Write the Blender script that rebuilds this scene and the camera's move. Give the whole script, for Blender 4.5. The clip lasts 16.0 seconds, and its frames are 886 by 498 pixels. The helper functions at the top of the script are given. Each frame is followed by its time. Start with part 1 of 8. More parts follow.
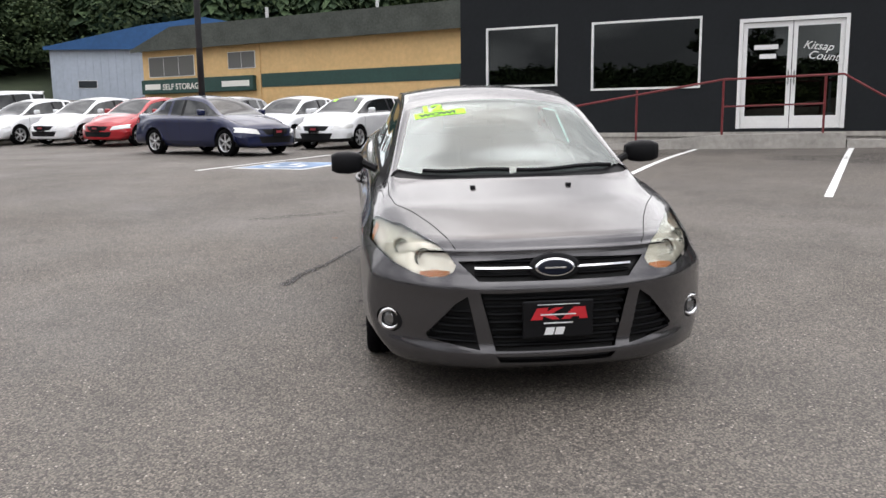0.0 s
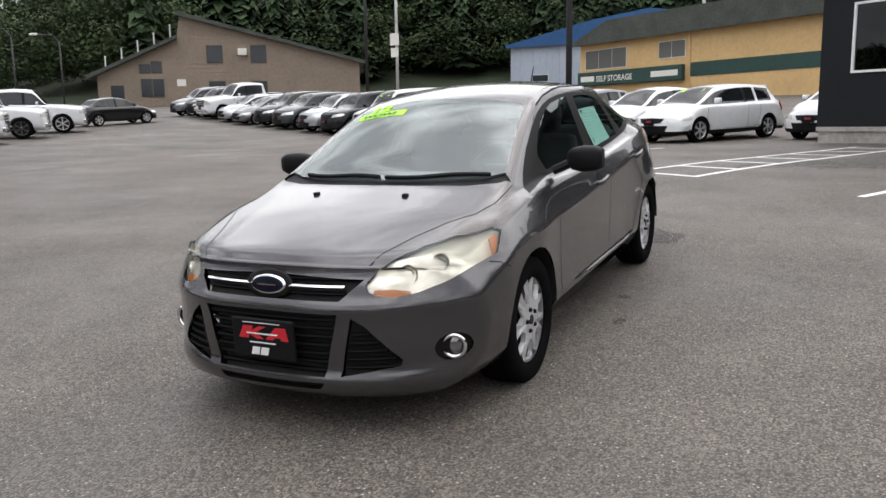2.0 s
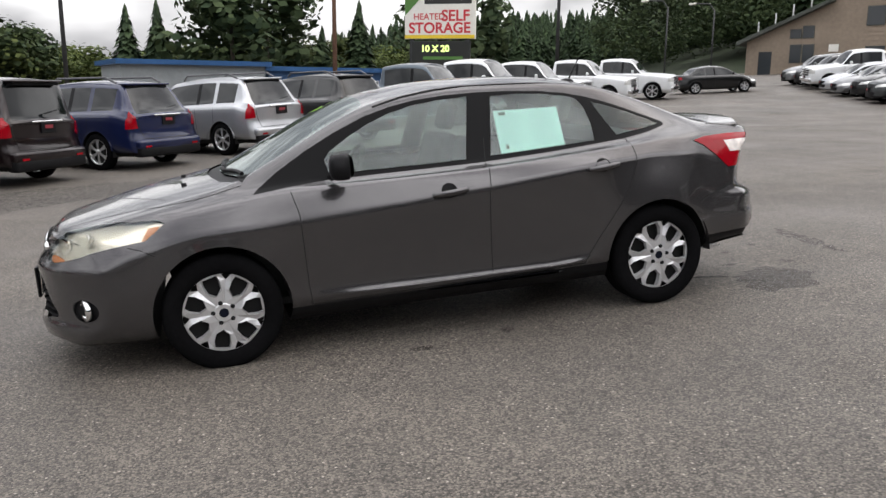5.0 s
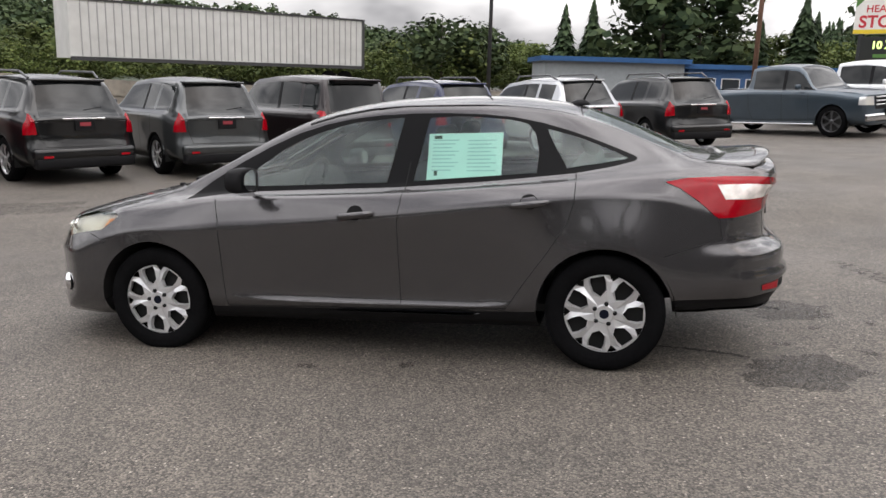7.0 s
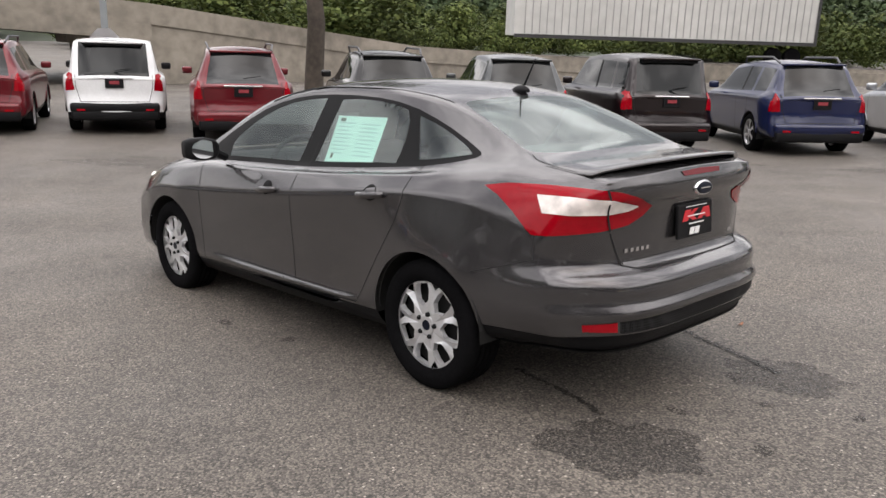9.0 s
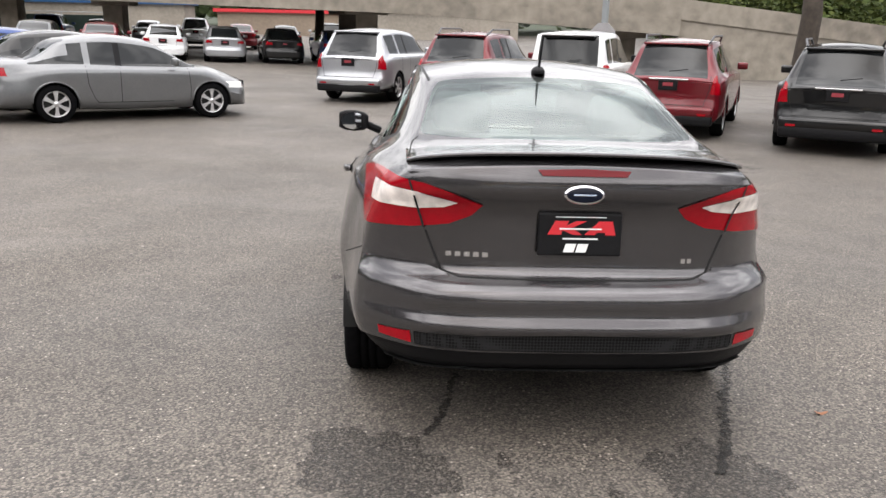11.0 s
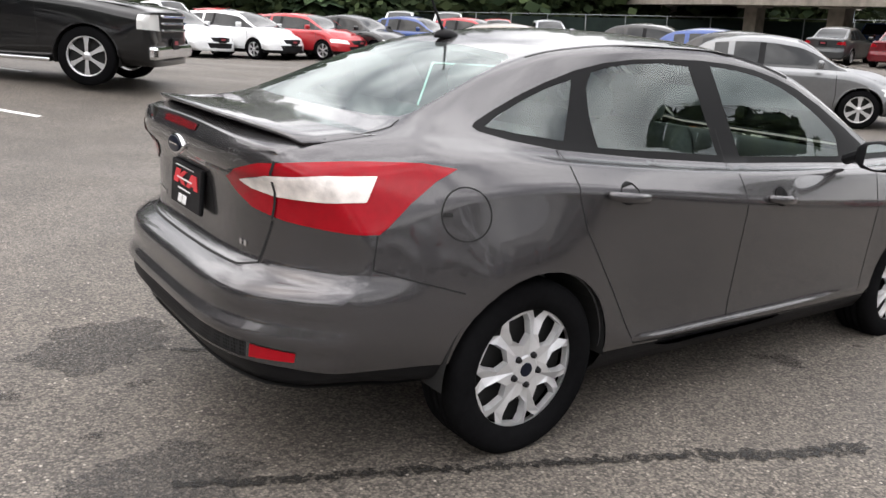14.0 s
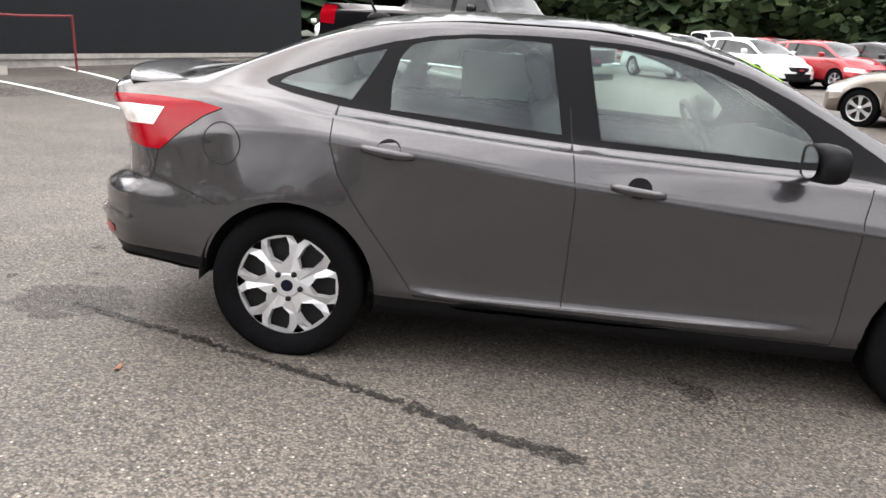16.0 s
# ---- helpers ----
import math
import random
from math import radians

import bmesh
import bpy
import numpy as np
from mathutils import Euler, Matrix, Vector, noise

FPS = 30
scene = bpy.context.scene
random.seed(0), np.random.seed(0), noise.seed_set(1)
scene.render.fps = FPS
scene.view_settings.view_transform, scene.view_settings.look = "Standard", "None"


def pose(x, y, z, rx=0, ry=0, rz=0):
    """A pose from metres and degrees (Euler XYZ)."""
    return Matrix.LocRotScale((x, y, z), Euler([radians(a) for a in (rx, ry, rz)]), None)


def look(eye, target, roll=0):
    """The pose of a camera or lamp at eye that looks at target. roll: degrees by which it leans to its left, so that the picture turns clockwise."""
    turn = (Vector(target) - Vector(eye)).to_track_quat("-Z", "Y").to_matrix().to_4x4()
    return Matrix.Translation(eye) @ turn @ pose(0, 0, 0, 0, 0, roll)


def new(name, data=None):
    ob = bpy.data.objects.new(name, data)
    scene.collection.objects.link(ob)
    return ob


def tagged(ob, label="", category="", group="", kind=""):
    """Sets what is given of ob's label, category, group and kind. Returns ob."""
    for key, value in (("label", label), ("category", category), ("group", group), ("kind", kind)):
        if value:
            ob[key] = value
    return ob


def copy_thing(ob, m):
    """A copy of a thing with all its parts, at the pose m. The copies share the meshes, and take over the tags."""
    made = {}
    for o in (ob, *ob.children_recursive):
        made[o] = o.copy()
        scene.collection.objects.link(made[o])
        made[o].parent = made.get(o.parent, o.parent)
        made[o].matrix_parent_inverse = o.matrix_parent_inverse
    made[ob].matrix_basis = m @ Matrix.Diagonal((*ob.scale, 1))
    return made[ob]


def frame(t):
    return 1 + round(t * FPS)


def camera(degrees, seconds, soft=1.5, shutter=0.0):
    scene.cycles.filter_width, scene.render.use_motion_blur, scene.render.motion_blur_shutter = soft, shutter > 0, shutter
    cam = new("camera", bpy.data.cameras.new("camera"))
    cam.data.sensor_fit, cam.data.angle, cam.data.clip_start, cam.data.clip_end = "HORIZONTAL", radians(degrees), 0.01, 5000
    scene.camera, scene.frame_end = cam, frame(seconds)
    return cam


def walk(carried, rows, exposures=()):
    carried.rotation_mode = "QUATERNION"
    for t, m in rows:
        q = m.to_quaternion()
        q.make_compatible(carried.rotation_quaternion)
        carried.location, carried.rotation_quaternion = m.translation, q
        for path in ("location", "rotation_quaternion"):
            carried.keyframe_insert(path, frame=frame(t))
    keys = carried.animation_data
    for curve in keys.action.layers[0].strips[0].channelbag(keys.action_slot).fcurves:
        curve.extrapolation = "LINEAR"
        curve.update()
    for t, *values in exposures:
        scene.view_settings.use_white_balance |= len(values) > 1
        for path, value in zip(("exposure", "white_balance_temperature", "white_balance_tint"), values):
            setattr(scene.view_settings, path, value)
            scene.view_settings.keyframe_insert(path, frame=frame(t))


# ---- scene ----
cam = camera(58.10, 16.0)
# seconds, place, pitch, roll, heading
PATH = [
    (0.00, -0.885, -5.849, 1.181, -8.84, -0.65, -5.75),
    (0.50, -0.106, -5.827, 1.162, -8.81, -0.80, 2.65),
    (1.00, 0.688, -5.663, 1.211, -8.99, -0.84, 11.14),
    (1.50, 1.450, -5.389, 1.195, -9.08, -0.82, 19.11),
    (2.00, 2.183, -5.004, 1.215, -9.14, -0.87, 26.24),
    (2.50, 2.807, -4.506, 1.209, -9.34, -0.84, 33.05),
    (3.00, 3.413, -4.002, 1.254, -9.61, -0.77, 40.63),
    (3.50, 3.884, -3.404, 1.268, -10.02, -0.56, 48.62),
    (4.10, 4.477, -2.714, 1.309, -10.46, -0.04, 57.81),
    (4.75, 4.958, -1.859, 1.379, -11.14, 0.34, 67.97),
    (5.40, 5.211, -0.939, 1.451, -11.73, 0.64, 78.20),
    (6.00, 5.187, -0.076, 1.498, -11.91, 0.97, 87.58),
    (6.50, 5.124, 0.643, 1.567, -12.04, 1.29, 95.45),
    (7.00, 4.989, 1.384, 1.603, -12.29, 1.63, 103.13),
    (7.50, 4.698, 2.123, 1.630, -12.68, 1.91, 110.27),
    (8.00, 4.286, 2.876, 1.638, -13.01, 1.96, 118.97),
    (8.50, 3.796, 3.425, 1.704, -13.99, 1.92, 127.22),
    (9.00, 3.281, 3.919, 1.719, -14.88, 1.80, 136.13),
    (9.50, 2.698, 4.327, 1.731, -15.36, 2.04, 145.07),
    (10.10, 1.933, 4.714, 1.714, -15.74, 1.50, 156.93),
    (10.75, 1.017, 4.884, 1.694, -16.01, 1.21, 170.88),
    (11.40, 0.099, 4.808, 1.668, -16.14, 0.99, 184.99),
    (12.00, -0.670, 4.535, 1.635, -16.14, 0.61, 197.26),
    (12.50, -1.265, 4.294, 1.613, -16.20, 0.70, 207.38),
    (13.00, -1.792, 3.926, 1.585, -16.31, 0.81, 216.46),
    (13.50, -2.304, 3.516, 1.558, -16.32, 0.86, 225.85),
    (14.00, -2.735, 3.001, 1.533, -16.31, 1.00, 234.30),
    (14.50, -3.155, 2.465, 1.503, -16.31, 1.06, 243.55),
    (15.00, -3.474, 1.817, 1.453, -16.14, 1.01, 253.86),
    (15.50, -3.777, 1.146, 1.426, -16.00, 0.99, 264.35),
    (16.00, -3.929, 0.425, 1.361, -14.73, 1.00, 274.46),
]
walk(cam, [(t, pose(x, y, z) @ Matrix.Rotation(radians(h), 4, "Z") @ Matrix.Rotation(radians(90 + p), 4, "X") @ Matrix.Rotation(radians(r), 4, "Z")) for t, x, y, z, p, r, h in PATH],
     [(0, -0.24, 6400, 12.8), (1.5, -0.28, 6380, 12.6), (3, -0.5, 6340, 11.8), (6, -0.2, 6500, 12.4), (7, -0.16, 6540, 13), (9, -0.1, 6640, 14), (9.6, 0.02, 6640, 14), (12, 0.28, 6500, 11.8), (13.5, 0.14, 6510, 12.2), (14.5, 0.34, 6530, 12.8), (16, 0.5, 6540, 12.5)])

# ---- light ----
world = bpy.data.worlds.new("sky")
scene.world = world
world.use_nodes = True
wn = world.node_tree
sky = wn.nodes.new("ShaderNodeTexSky")
sky.sky_type = "NISHITA"
sky.sun_disc = False
SUN_ELEV, SUN_TURN = radians(56), radians(12)
sky.sun_elevation, sky.sun_rotation = SUN_ELEV, SUN_TURN
sky.air_density, sky.dust_density, sky.ozone_density = 1.6, 6.0, 1.0
# an even grey cloud cover, broken by large soft lighter and darker banks
wtc = wn.nodes.new("ShaderNodeTexCoord")
wmap = wn.nodes.new("ShaderNodeMapping")
wmap.inputs["Scale"].default_value = (1.0, 1.0, 2.2)
wmap.inputs["Rotation"].default_value = (0, 0, math.pi)
wnoise = wn.nodes.new("ShaderNodeTexNoise")
wnoise.inputs["Scale"].default_value = 2.6
wnoise.inputs["Detail"].default_value = 4.5
wnoise.inputs["Roughness"].default_value = 0.55
wramp = wn.nodes.new("ShaderNodeValToRGB")
wramp.color_ramp.elements[0].position, wramp.color_ramp.elements[0].color = 0.40, (3.9, 3.95, 4.2, 1)
wramp.color_ramp.elements[1].position, wramp.color_ramp.elements[1].color = 0.61, (15.2, 15.2, 15.1, 1)
wmix = wn.nodes.new("ShaderNodeMix")
wmix.data_type = "RGBA"
wmix.inputs[0].default_value = 0.88
wbg = wn.nodes["Background"]
wbg.inputs["Strength"].default_value = 0.168
wn.links.new(wtc.outputs["Generated"], wmap.inputs["Vector"])
wn.links.new(wmap.outputs["Vector"], wnoise.inputs["Vector"])
wn.links.new(wnoise.outputs["Fac"], wramp.inputs["Fac"])
wn.links.new(sky.outputs["Color"], wmix.inputs[6])
# overcast: brighter overhead than at the skyline
wsep = wn.nodes.new("ShaderNodeSeparateXYZ")
wn.links.new(wtc.outputs["Generated"], wsep.inputs[0])
wgrad = wn.nodes.new("ShaderNodeMapRange")
wgrad.inputs["From Min"].default_value, wgrad.inputs["From Max"].default_value = 0.0, 1.0
wgrad.inputs["To Min"].default_value, wgrad.inputs["To Max"].default_value = 0.52, 2.0
wn.links.new(wsep.outputs["Z"], wgrad.inputs["Value"])
wmul = wn.nodes.new("ShaderNodeMix")
wmul.data_type, wmul.blend_type = "RGBA", "MULTIPLY"
wmul.inputs[0].default_value = 1.0
wn.links.new(wramp.outputs["Color"], wmul.inputs[6])
wn.links.new(wgrad.outputs["Result"], wmul.inputs[7])
wn.links.new(wmul.outputs[2], wmix.inputs[7])
wn.links.new(wmix.outputs[2], wbg.inputs["Color"])

sun = new("sun", bpy.data.lights.new("sun", "SUN"))
sun.data.energy, sun.data.angle, sun.data.color = 1.1, radians(110), (1.0, 0.97, 0.92)
sun.matrix_world = look((0, 0, 0), (-math.sin(SUN_TURN) * math.cos(SUN_ELEV), -math.cos(SUN_TURN) * math.cos(SUN_ELEV), -math.sin(SUN_ELEV)))

# ---- materials ----
def mat(name, color, rough=0.5, metal=0.0, coat=0.0, spec=0.5, noise_scale=0.0, noise_amount=0.0, bump=0.0, bump_scale=0.0, grime=0.0):
    """A surface with variation at two scales: broad stains and fine grain."""
    m = bpy.data.materials.new(name)
    m.use_nodes = True
    nt = m.node_tree
    b = nt.nodes["Principled BSDF"]
    b.inputs["Base Color"].default_value = (*color, 1)
    b.inputs["Roughness"].default_value = rough
    b.inputs["Metallic"].default_value = metal
    b.inputs["Coat Weight"].default_value = coat
    b.inputs["Coat Roughness"].default_value = 0.04
    b.inputs["Specular IOR Level"].default_value = spec
    if noise_amount or bump:
        tc = nt.nodes.new("ShaderNodeTexCoord")
    if noise_amount:
        n1 = nt.nodes.new("ShaderNodeTexNoise")
        n1.inputs["Scale"].default_value, n1.inputs["Detail"].default_value = noise_scale, 8
        n2 = nt.nodes.new("ShaderNodeTexNoise")
        n2.inputs["Scale"].default_value, n2.inputs["Detail"].default_value = noise_scale * 0.13, 3
        add = nt.nodes.new("ShaderNodeMath")
        add.operation = "ADD"
        rng = nt.nodes.new("ShaderNodeMapRange")
        rng.inputs["From Min"].default_value, rng.inputs["From Max"].default_value = 0.7, 1.3
        rng.inputs["To Min"].default_value, rng.inputs["To Max"].default_value = 1 - noise_amount, 1 + noise_amount
        mul = nt.nodes.new("ShaderNodeMix")
        mul.data_type, mul.blend_type = "RGBA", "MULTIPLY"
        mul.inputs[0].default_value = 1
        mul.inputs[6].default_value = (*color, 1)
        for n in (n1, n2):
            nt.links.new(tc.outputs["Object"], n.inputs["Vector"])
        nt.links.new(n1.outputs["Fac"], add.inputs[0])
        nt.links.new(n2.outputs["Fac"], add.inputs[1])
        nt.links.new(add.outputs[0], rng.inputs["Value"])
        nt.links.new(rng.outputs["Result"], mul.inputs[7])
        nt.links.new(mul.outputs[2], b.inputs["Base Color"])
    if bump:
        nb = nt.nodes.new("ShaderNodeTexNoise")
        nb.inputs["Scale"].default_value, nb.inputs["Detail"].default_value = bump_scale, 6
        bp = nt.nodes.new("ShaderNodeBump")
        bp.inputs["Strength"].default_value, bp.inputs["Distance"].default_value = bump, 0.01
        nt.links.new(tc.outputs["Object"], nb.inputs["Vector"])
        nt.links.new(nb.outputs["Fac"], bp.inputs["Height"])
        nt.links.new(bp.outputs["Normal"], b.inputs["Normal"])
    return m


def glass(name, tint=(0.75, 0.85, 0.82), ior=1.9, rough=0.0, haze=0.0):
    """Thin tinted glass: a clear part and a mirror part by Fresnel."""
    m = bpy.data.materials.new(name)
    m.use_nodes = True
    nt = m.node_tree
    nt.nodes.remove(nt.nodes["Principled BSDF"])
    out = nt.nodes["Material Output"]
    tr = nt.nodes.new("ShaderNodeBsdfTransparent")
    tr.inputs["Color"].default_value = (*tint, 1)
    gl = nt.nodes.new("ShaderNodeBsdfGlossy")
    gl.inputs["Roughness"].default_value = rough
    gl.inputs["Color"].default_value = (0.93, 1.0, 0.99, 1)
    fr = nt.nodes.new("ShaderNodeFresnel")
    fr.inputs["IOR"].default_value = ior
    mx = nt.nodes.new("ShaderNodeMixShader")
    nt.links.new(fr.outputs[0], mx.inputs[0])
    nt.links.new(tr.outputs[0], mx.inputs[1])
    nt.links.new(gl.outputs[0], mx.inputs[2])
    top = mx
    if haze:   # a pale diffuse haze mixed in to brighten the glass
        df = nt.nodes.new("ShaderNodeBsdfDiffuse")
        df.inputs["Color"].default_value = (0.72, 0.80, 0.78, 1)
        tc = nt.nodes.new("ShaderNodeTexCoord")
        ns = nt.nodes.new("ShaderNodeTexNoise")
        ns.inputs["Scale"].default_value, ns.inputs["Detail"].default_value = 2.2, 5
        rg = nt.nodes.new("ShaderNodeMapRange")
        rg.inputs["From Min"].default_value, rg.inputs["From Max"].default_value = 0.3, 0.7
        rg.inputs["To Min"].default_value, rg.inputs["To Max"].default_value = haze * 0.6, haze * 1.4
        nt.links.new(tc.outputs["Object"], ns.inputs["Vector"])
        nt.links.new(ns.outputs["Fac"], rg.inputs["Value"])
        top = nt.nodes.new("ShaderNodeMixShader")
        nt.links.new(rg.outputs["Result"], top.inputs[0])
        nt.links.new(mx.outputs[0], top.inputs[1])
        nt.links.new(df.outputs[0], top.inputs[2])
    nt.links.new(top.outputs[0], out.inputs["Surface"])
    return m


def paint(name, color, metal=0.0, rough=0.3):
    return mat(name, color, rough=rough, metal=metal, coat=0.8, spec=0.2, noise_scale=30, noise_amount=0.06)


M_RUBBER = mat("rubber", (0.006, 0.006, 0.0065), 0.95, spec=0.03, noise_scale=40, noise_amount=0.25, bump=0.2, bump_scale=60)
M_TRIM = mat("black_trim", (0.008, 0.008, 0.009), 0.5, spec=0.15, noise_scale=60, noise_amount=0.15, bump=0.1, bump_scale=400)
M_GLOSS_BLACK = mat("gloss_black", (0.004, 0.004, 0.0045), 0.4, spec=0.1)
M_DARK = mat("dark_cavity", (0.006, 0.006, 0.006), 0.8)
M_CHROME = mat("chrome", (0.78, 0.78, 0.79), 0.09, metal=1.0)
M_SILVER = mat("silver_wheel", (0.60, 0.60, 0.61), 0.34, metal=0.75, noise_scale=40, noise_amount=0.08)
M_GREYWHEEL = mat("dark_wheel", (0.10, 0.10, 0.105), 0.35, metal=0.7)
M_DARKGLASS = mat("dark_window", (0.010, 0.012, 0.013), 0.03, spec=0.42)
M_LIMEPAINT = mat("lime_price_paint", (0.42, 0.95, 0.03), 0.6, noise_scale=20, noise_amount=0.1)
M_CLEARGLASS = glass("window_glass", (0.66, 0.78, 0.75))
M_TAIL = mat("red_lens", (0.29, 0.001, 0.007), 0.16, coat=0.3, spec=0.2, noise_scale=30, noise_amount=0.12, bump=0.06, bump_scale=160)
M_TAILDARK = mat("dark_red_lens", (0.12, 0.004, 0.007), 0.25, coat=0.2, spec=0.2)
M_LENS = mat("clear_lens", (0.72, 0.72, 0.70), 0.10, coat=1.0, metal=0.25)
M_AMBER = mat("amber_lens", (0.55, 0.20, 0.06), 0.2, coat=0.4)
M_WHITEPAINT = mat("white_line_paint", (0.74, 0.74, 0.72), 0.7, noise_scale=25, noise_amount=0.18, bump=0.15, bump_scale=120)
M_PLATE_RED = mat("plate_red", (0.55, 0.02, 0.03), 0.4)
M_PLATE_DULL = mat("plate_dull_red", (0.26, 0.03, 0.04), 0.5)
M_PLATE_WHITE = mat("plate_white", (0.8, 0.8, 0.8), 0.4)

# ---- tools ----
def mesh_of(bm, name, material, smooth=True):
    me = bpy.data.meshes.new(name)
    bm.normal_update()
    bm.to_mesh(me)
    bm.free()
    me.materials.append(material)
    if smooth:
        me.polygons.foreach_set("use_smooth", [True] * len(me.polygons))
    return me


def part(name, bm, material, parent=None, label="", smooth=False):
    ob = new(name, mesh_of(bm, name, material, smooth))
    if parent is not None:
        ob.parent = parent
    if label:
        ob["label"] = label
    return ob


def thing(name, label, category, m=None, group="", kind=""):
    ob = new(name)
    ob.empty_display_size = 0.1
    if m is not None:
        ob.matrix_world = m
    return tagged(ob, label, category, group, kind)


def box(bm, lo, hi, m=None, bevel=0.0):
    vs = bmesh.ops.create_cube(bm, size=1)["verts"]
    for v in vs:
        v.co = Vector([lo[i] + (v.co[i] + 0.5) * (hi[i] - lo[i]) for i in range(3)])
    if bevel:
        es = list({e for v in vs for e in v.link_edges})
        r = bmesh.ops.bevel(bm, geom=es, offset=bevel, segments=2, affect="EDGES", profile=0.5)
        vs = list({v for f in r["faces"] for v in f.verts} | {v for v in vs if v.is_valid})
    if m is not None:
        bmesh.ops.transform(bm, matrix=m, verts=vs)
    return vs


def boxed(lo, hi, m=None, bevel=0.0):
    bm = bmesh.new()
    box(bm, lo, hi, m, bevel)
    return bm


def tube(bm, path, radius, sides=8, caps=True):
    """A round bar along a path of points; radius may be a list."""
    rings = []
    n = len(path)
    pts = [Vector(p) for p in path]
    for i, p in enumerate(pts):
        d = (pts[min(i + 1, n - 1)] - pts[max(i - 1, 0)]).normalized()
        a = d.orthogonal().normalized() if i == 0 else (rings[-1][1] - d * d.dot(rings[-1][1])).normalized()
        b = d.cross(a)
        r = radius[i] if isinstance(radius, (list, tuple)) else radius
        rings.append(([bm.verts.new(p + (a * math.cos(k * math.tau / sides) + b * math.sin(k * math.tau / sides)) * r) for k in range(sides)], a))
    for (r0, _), (r1, _) in zip(rings, rings[1:]):
        for k in range(sides):
            bm.faces.new((r0[k], r0[(k + 1) % sides], r1[(k + 1) % sides], r1[k]))
    if caps:
        bm.faces.new(rings[0][0][::-1])
        bm.faces.new(rings[-1][0])
    return bm


def tubed(path, radius, sides=8):
    return tube(bmesh.new(), path, radius, sides)


def spin(bm, profile, axis="x", steps=48, centre=(0, 0, 0)):
    """A turned shape: profile of (radius, offset along axis)."""
    rings = []
    for k in range(steps):
        a = k * math.tau / steps
        c, s = math.cos(a), math.sin(a)
        ring = []
        for r, o in profile:
            p = {"x": (o, r * c, r * s), "y": (r * c, o, r * s), "z": (r * c, r * s, o)}[axis]
            ring.append(bm.verts.new(Vector(p) + Vector(centre)))
        rings.append(ring)
    for k in range(steps):
        r0, r1 = rings[k], rings[(k + 1) % steps]
        for i in range(len(profile) - 1):
            bm.faces.new((r0[i], r0[i + 1], r1[i + 1], r1[i]))
    bmesh.ops.remove_doubles(bm, verts=bm.verts, dist=1e-5)
    bmesh.ops.recalc_face_normals(bm, faces=bm.faces)
    return bm


def lerp_table(table, u):
    """Smooth value of rows (u, v0, v1, ...) at u, by cubic with limited slopes."""
    n = len(table)
    if u <= table[0][0]:
        return table[0][1:]
    if u >= table[-1][0]:
        return table[-1][1:]
    i = max(k for k in range(n - 1) if table[k][0] <= u)
    a, b = table[i], table[i + 1]
    h = b[0] - a[0]
    s = (u - a[0]) / h
    out = []
    for j in range(1, len(a)):
        d = (b[j] - a[j]) / h
        def slope(k):
            if k <= 0 or k >= n - 1:
                return (table[1][j] - table[0][j]) / (table[1][0] - table[0][0]) if k <= 0 else (table[n - 1][j] - table[n - 2][j]) / (table[n - 1][0] - table[n - 2][0])
            d0 = (table[k][j] - table[k - 1][j]) / (table[k][0] - table[k - 1][0])
            d1 = (table[k + 1][j] - table[k][j]) / (table[k + 1][0] - table[k][0])
            return 0.0 if d0 * d1 <= 0 else 2 * d0 * d1 / (d0 + d1)
        m0, m1 = slope(i), slope(i + 1)
        out.append((2 * s**3 - 3 * s**2 + 1) * a[j] + (s**3 - 2 * s**2 + s) * h * m0 + (-2 * s**3 + 3 * s**2) * b[j] + (s**3 - s**2) * h * m1)
    return out


def smooth_step(a, b, x):
    t = max(0.0, min(1.0, (x - a) / (b - a)))
    return t * t * (3 - 2 * t)


# ---- the lie of the ground ----
GROUND_Y = (-100, -30, -12, -5, -2.5, 0, 8, 18, 60, 120, 400)
GROUND_Z = (-0.6, -0.35, -0.22, -0.2, -0.145, 0, 0.46, 0.62, 2.7, 5, 14)


def ground_z(x, y):
    f = float(np.mean(np.interp([y - 1, y - 0.5, y, y + 0.5, y + 1], GROUND_Y, GROUND_Z)))
    if y > 0:
        f *= 1 - 0.35 * smooth_step(8, 20, -x) * (1 - smooth_step(18, 40, y))
    f += 0.28 * smooth_step(7.2, 11.5, x) * smooth_step(-9.5, 0.5, y) * (1 - smooth_step(3.5, 9, y))
    f += 0.24 * smooth_step(15, 24, -x) * smooth_step(4, 10, y) + 0.3 * smooth_step(23, 33, -x) * smooth_step(10, 18, y)
    return f + (0.0072 * max(x, -4) if x < 2 else 0.0144 + 0.02 * (min(x, 16) - 2))


def on_ground(x, y, heading, size=1.3):
    """A pose on the ground whose +y points along heading (degrees from +x), tilted with the slope."""
    h = radians(heading)
    f, l = Vector((math.cos(h), math.sin(h), 0)), Vector((-math.sin(h), math.cos(h), 0))
    z = ground_z(x, y)
    f.z = (ground_z(x + f.x * size, y + f.y * size) - ground_z(x - f.x * size, y - f.y * size)) / (2 * size)
    l.z = (ground_z(x + l.x * 0.7, y + l.y * 0.7) - ground_z(x - l.x * 0.7, y - l.y * 0.7)) / 1.4
    f.normalize()
    up = f.cross(l).normalized()
    r = f.cross(up).normalized()
    m = Matrix(((r.x, f.x, up.x, x), (r.y, f.y, up.y, y), (r.z, f.z, up.z, z), (0, 0, 0, 1)))
    return m

from mathutils.bvhtree import BVHTree

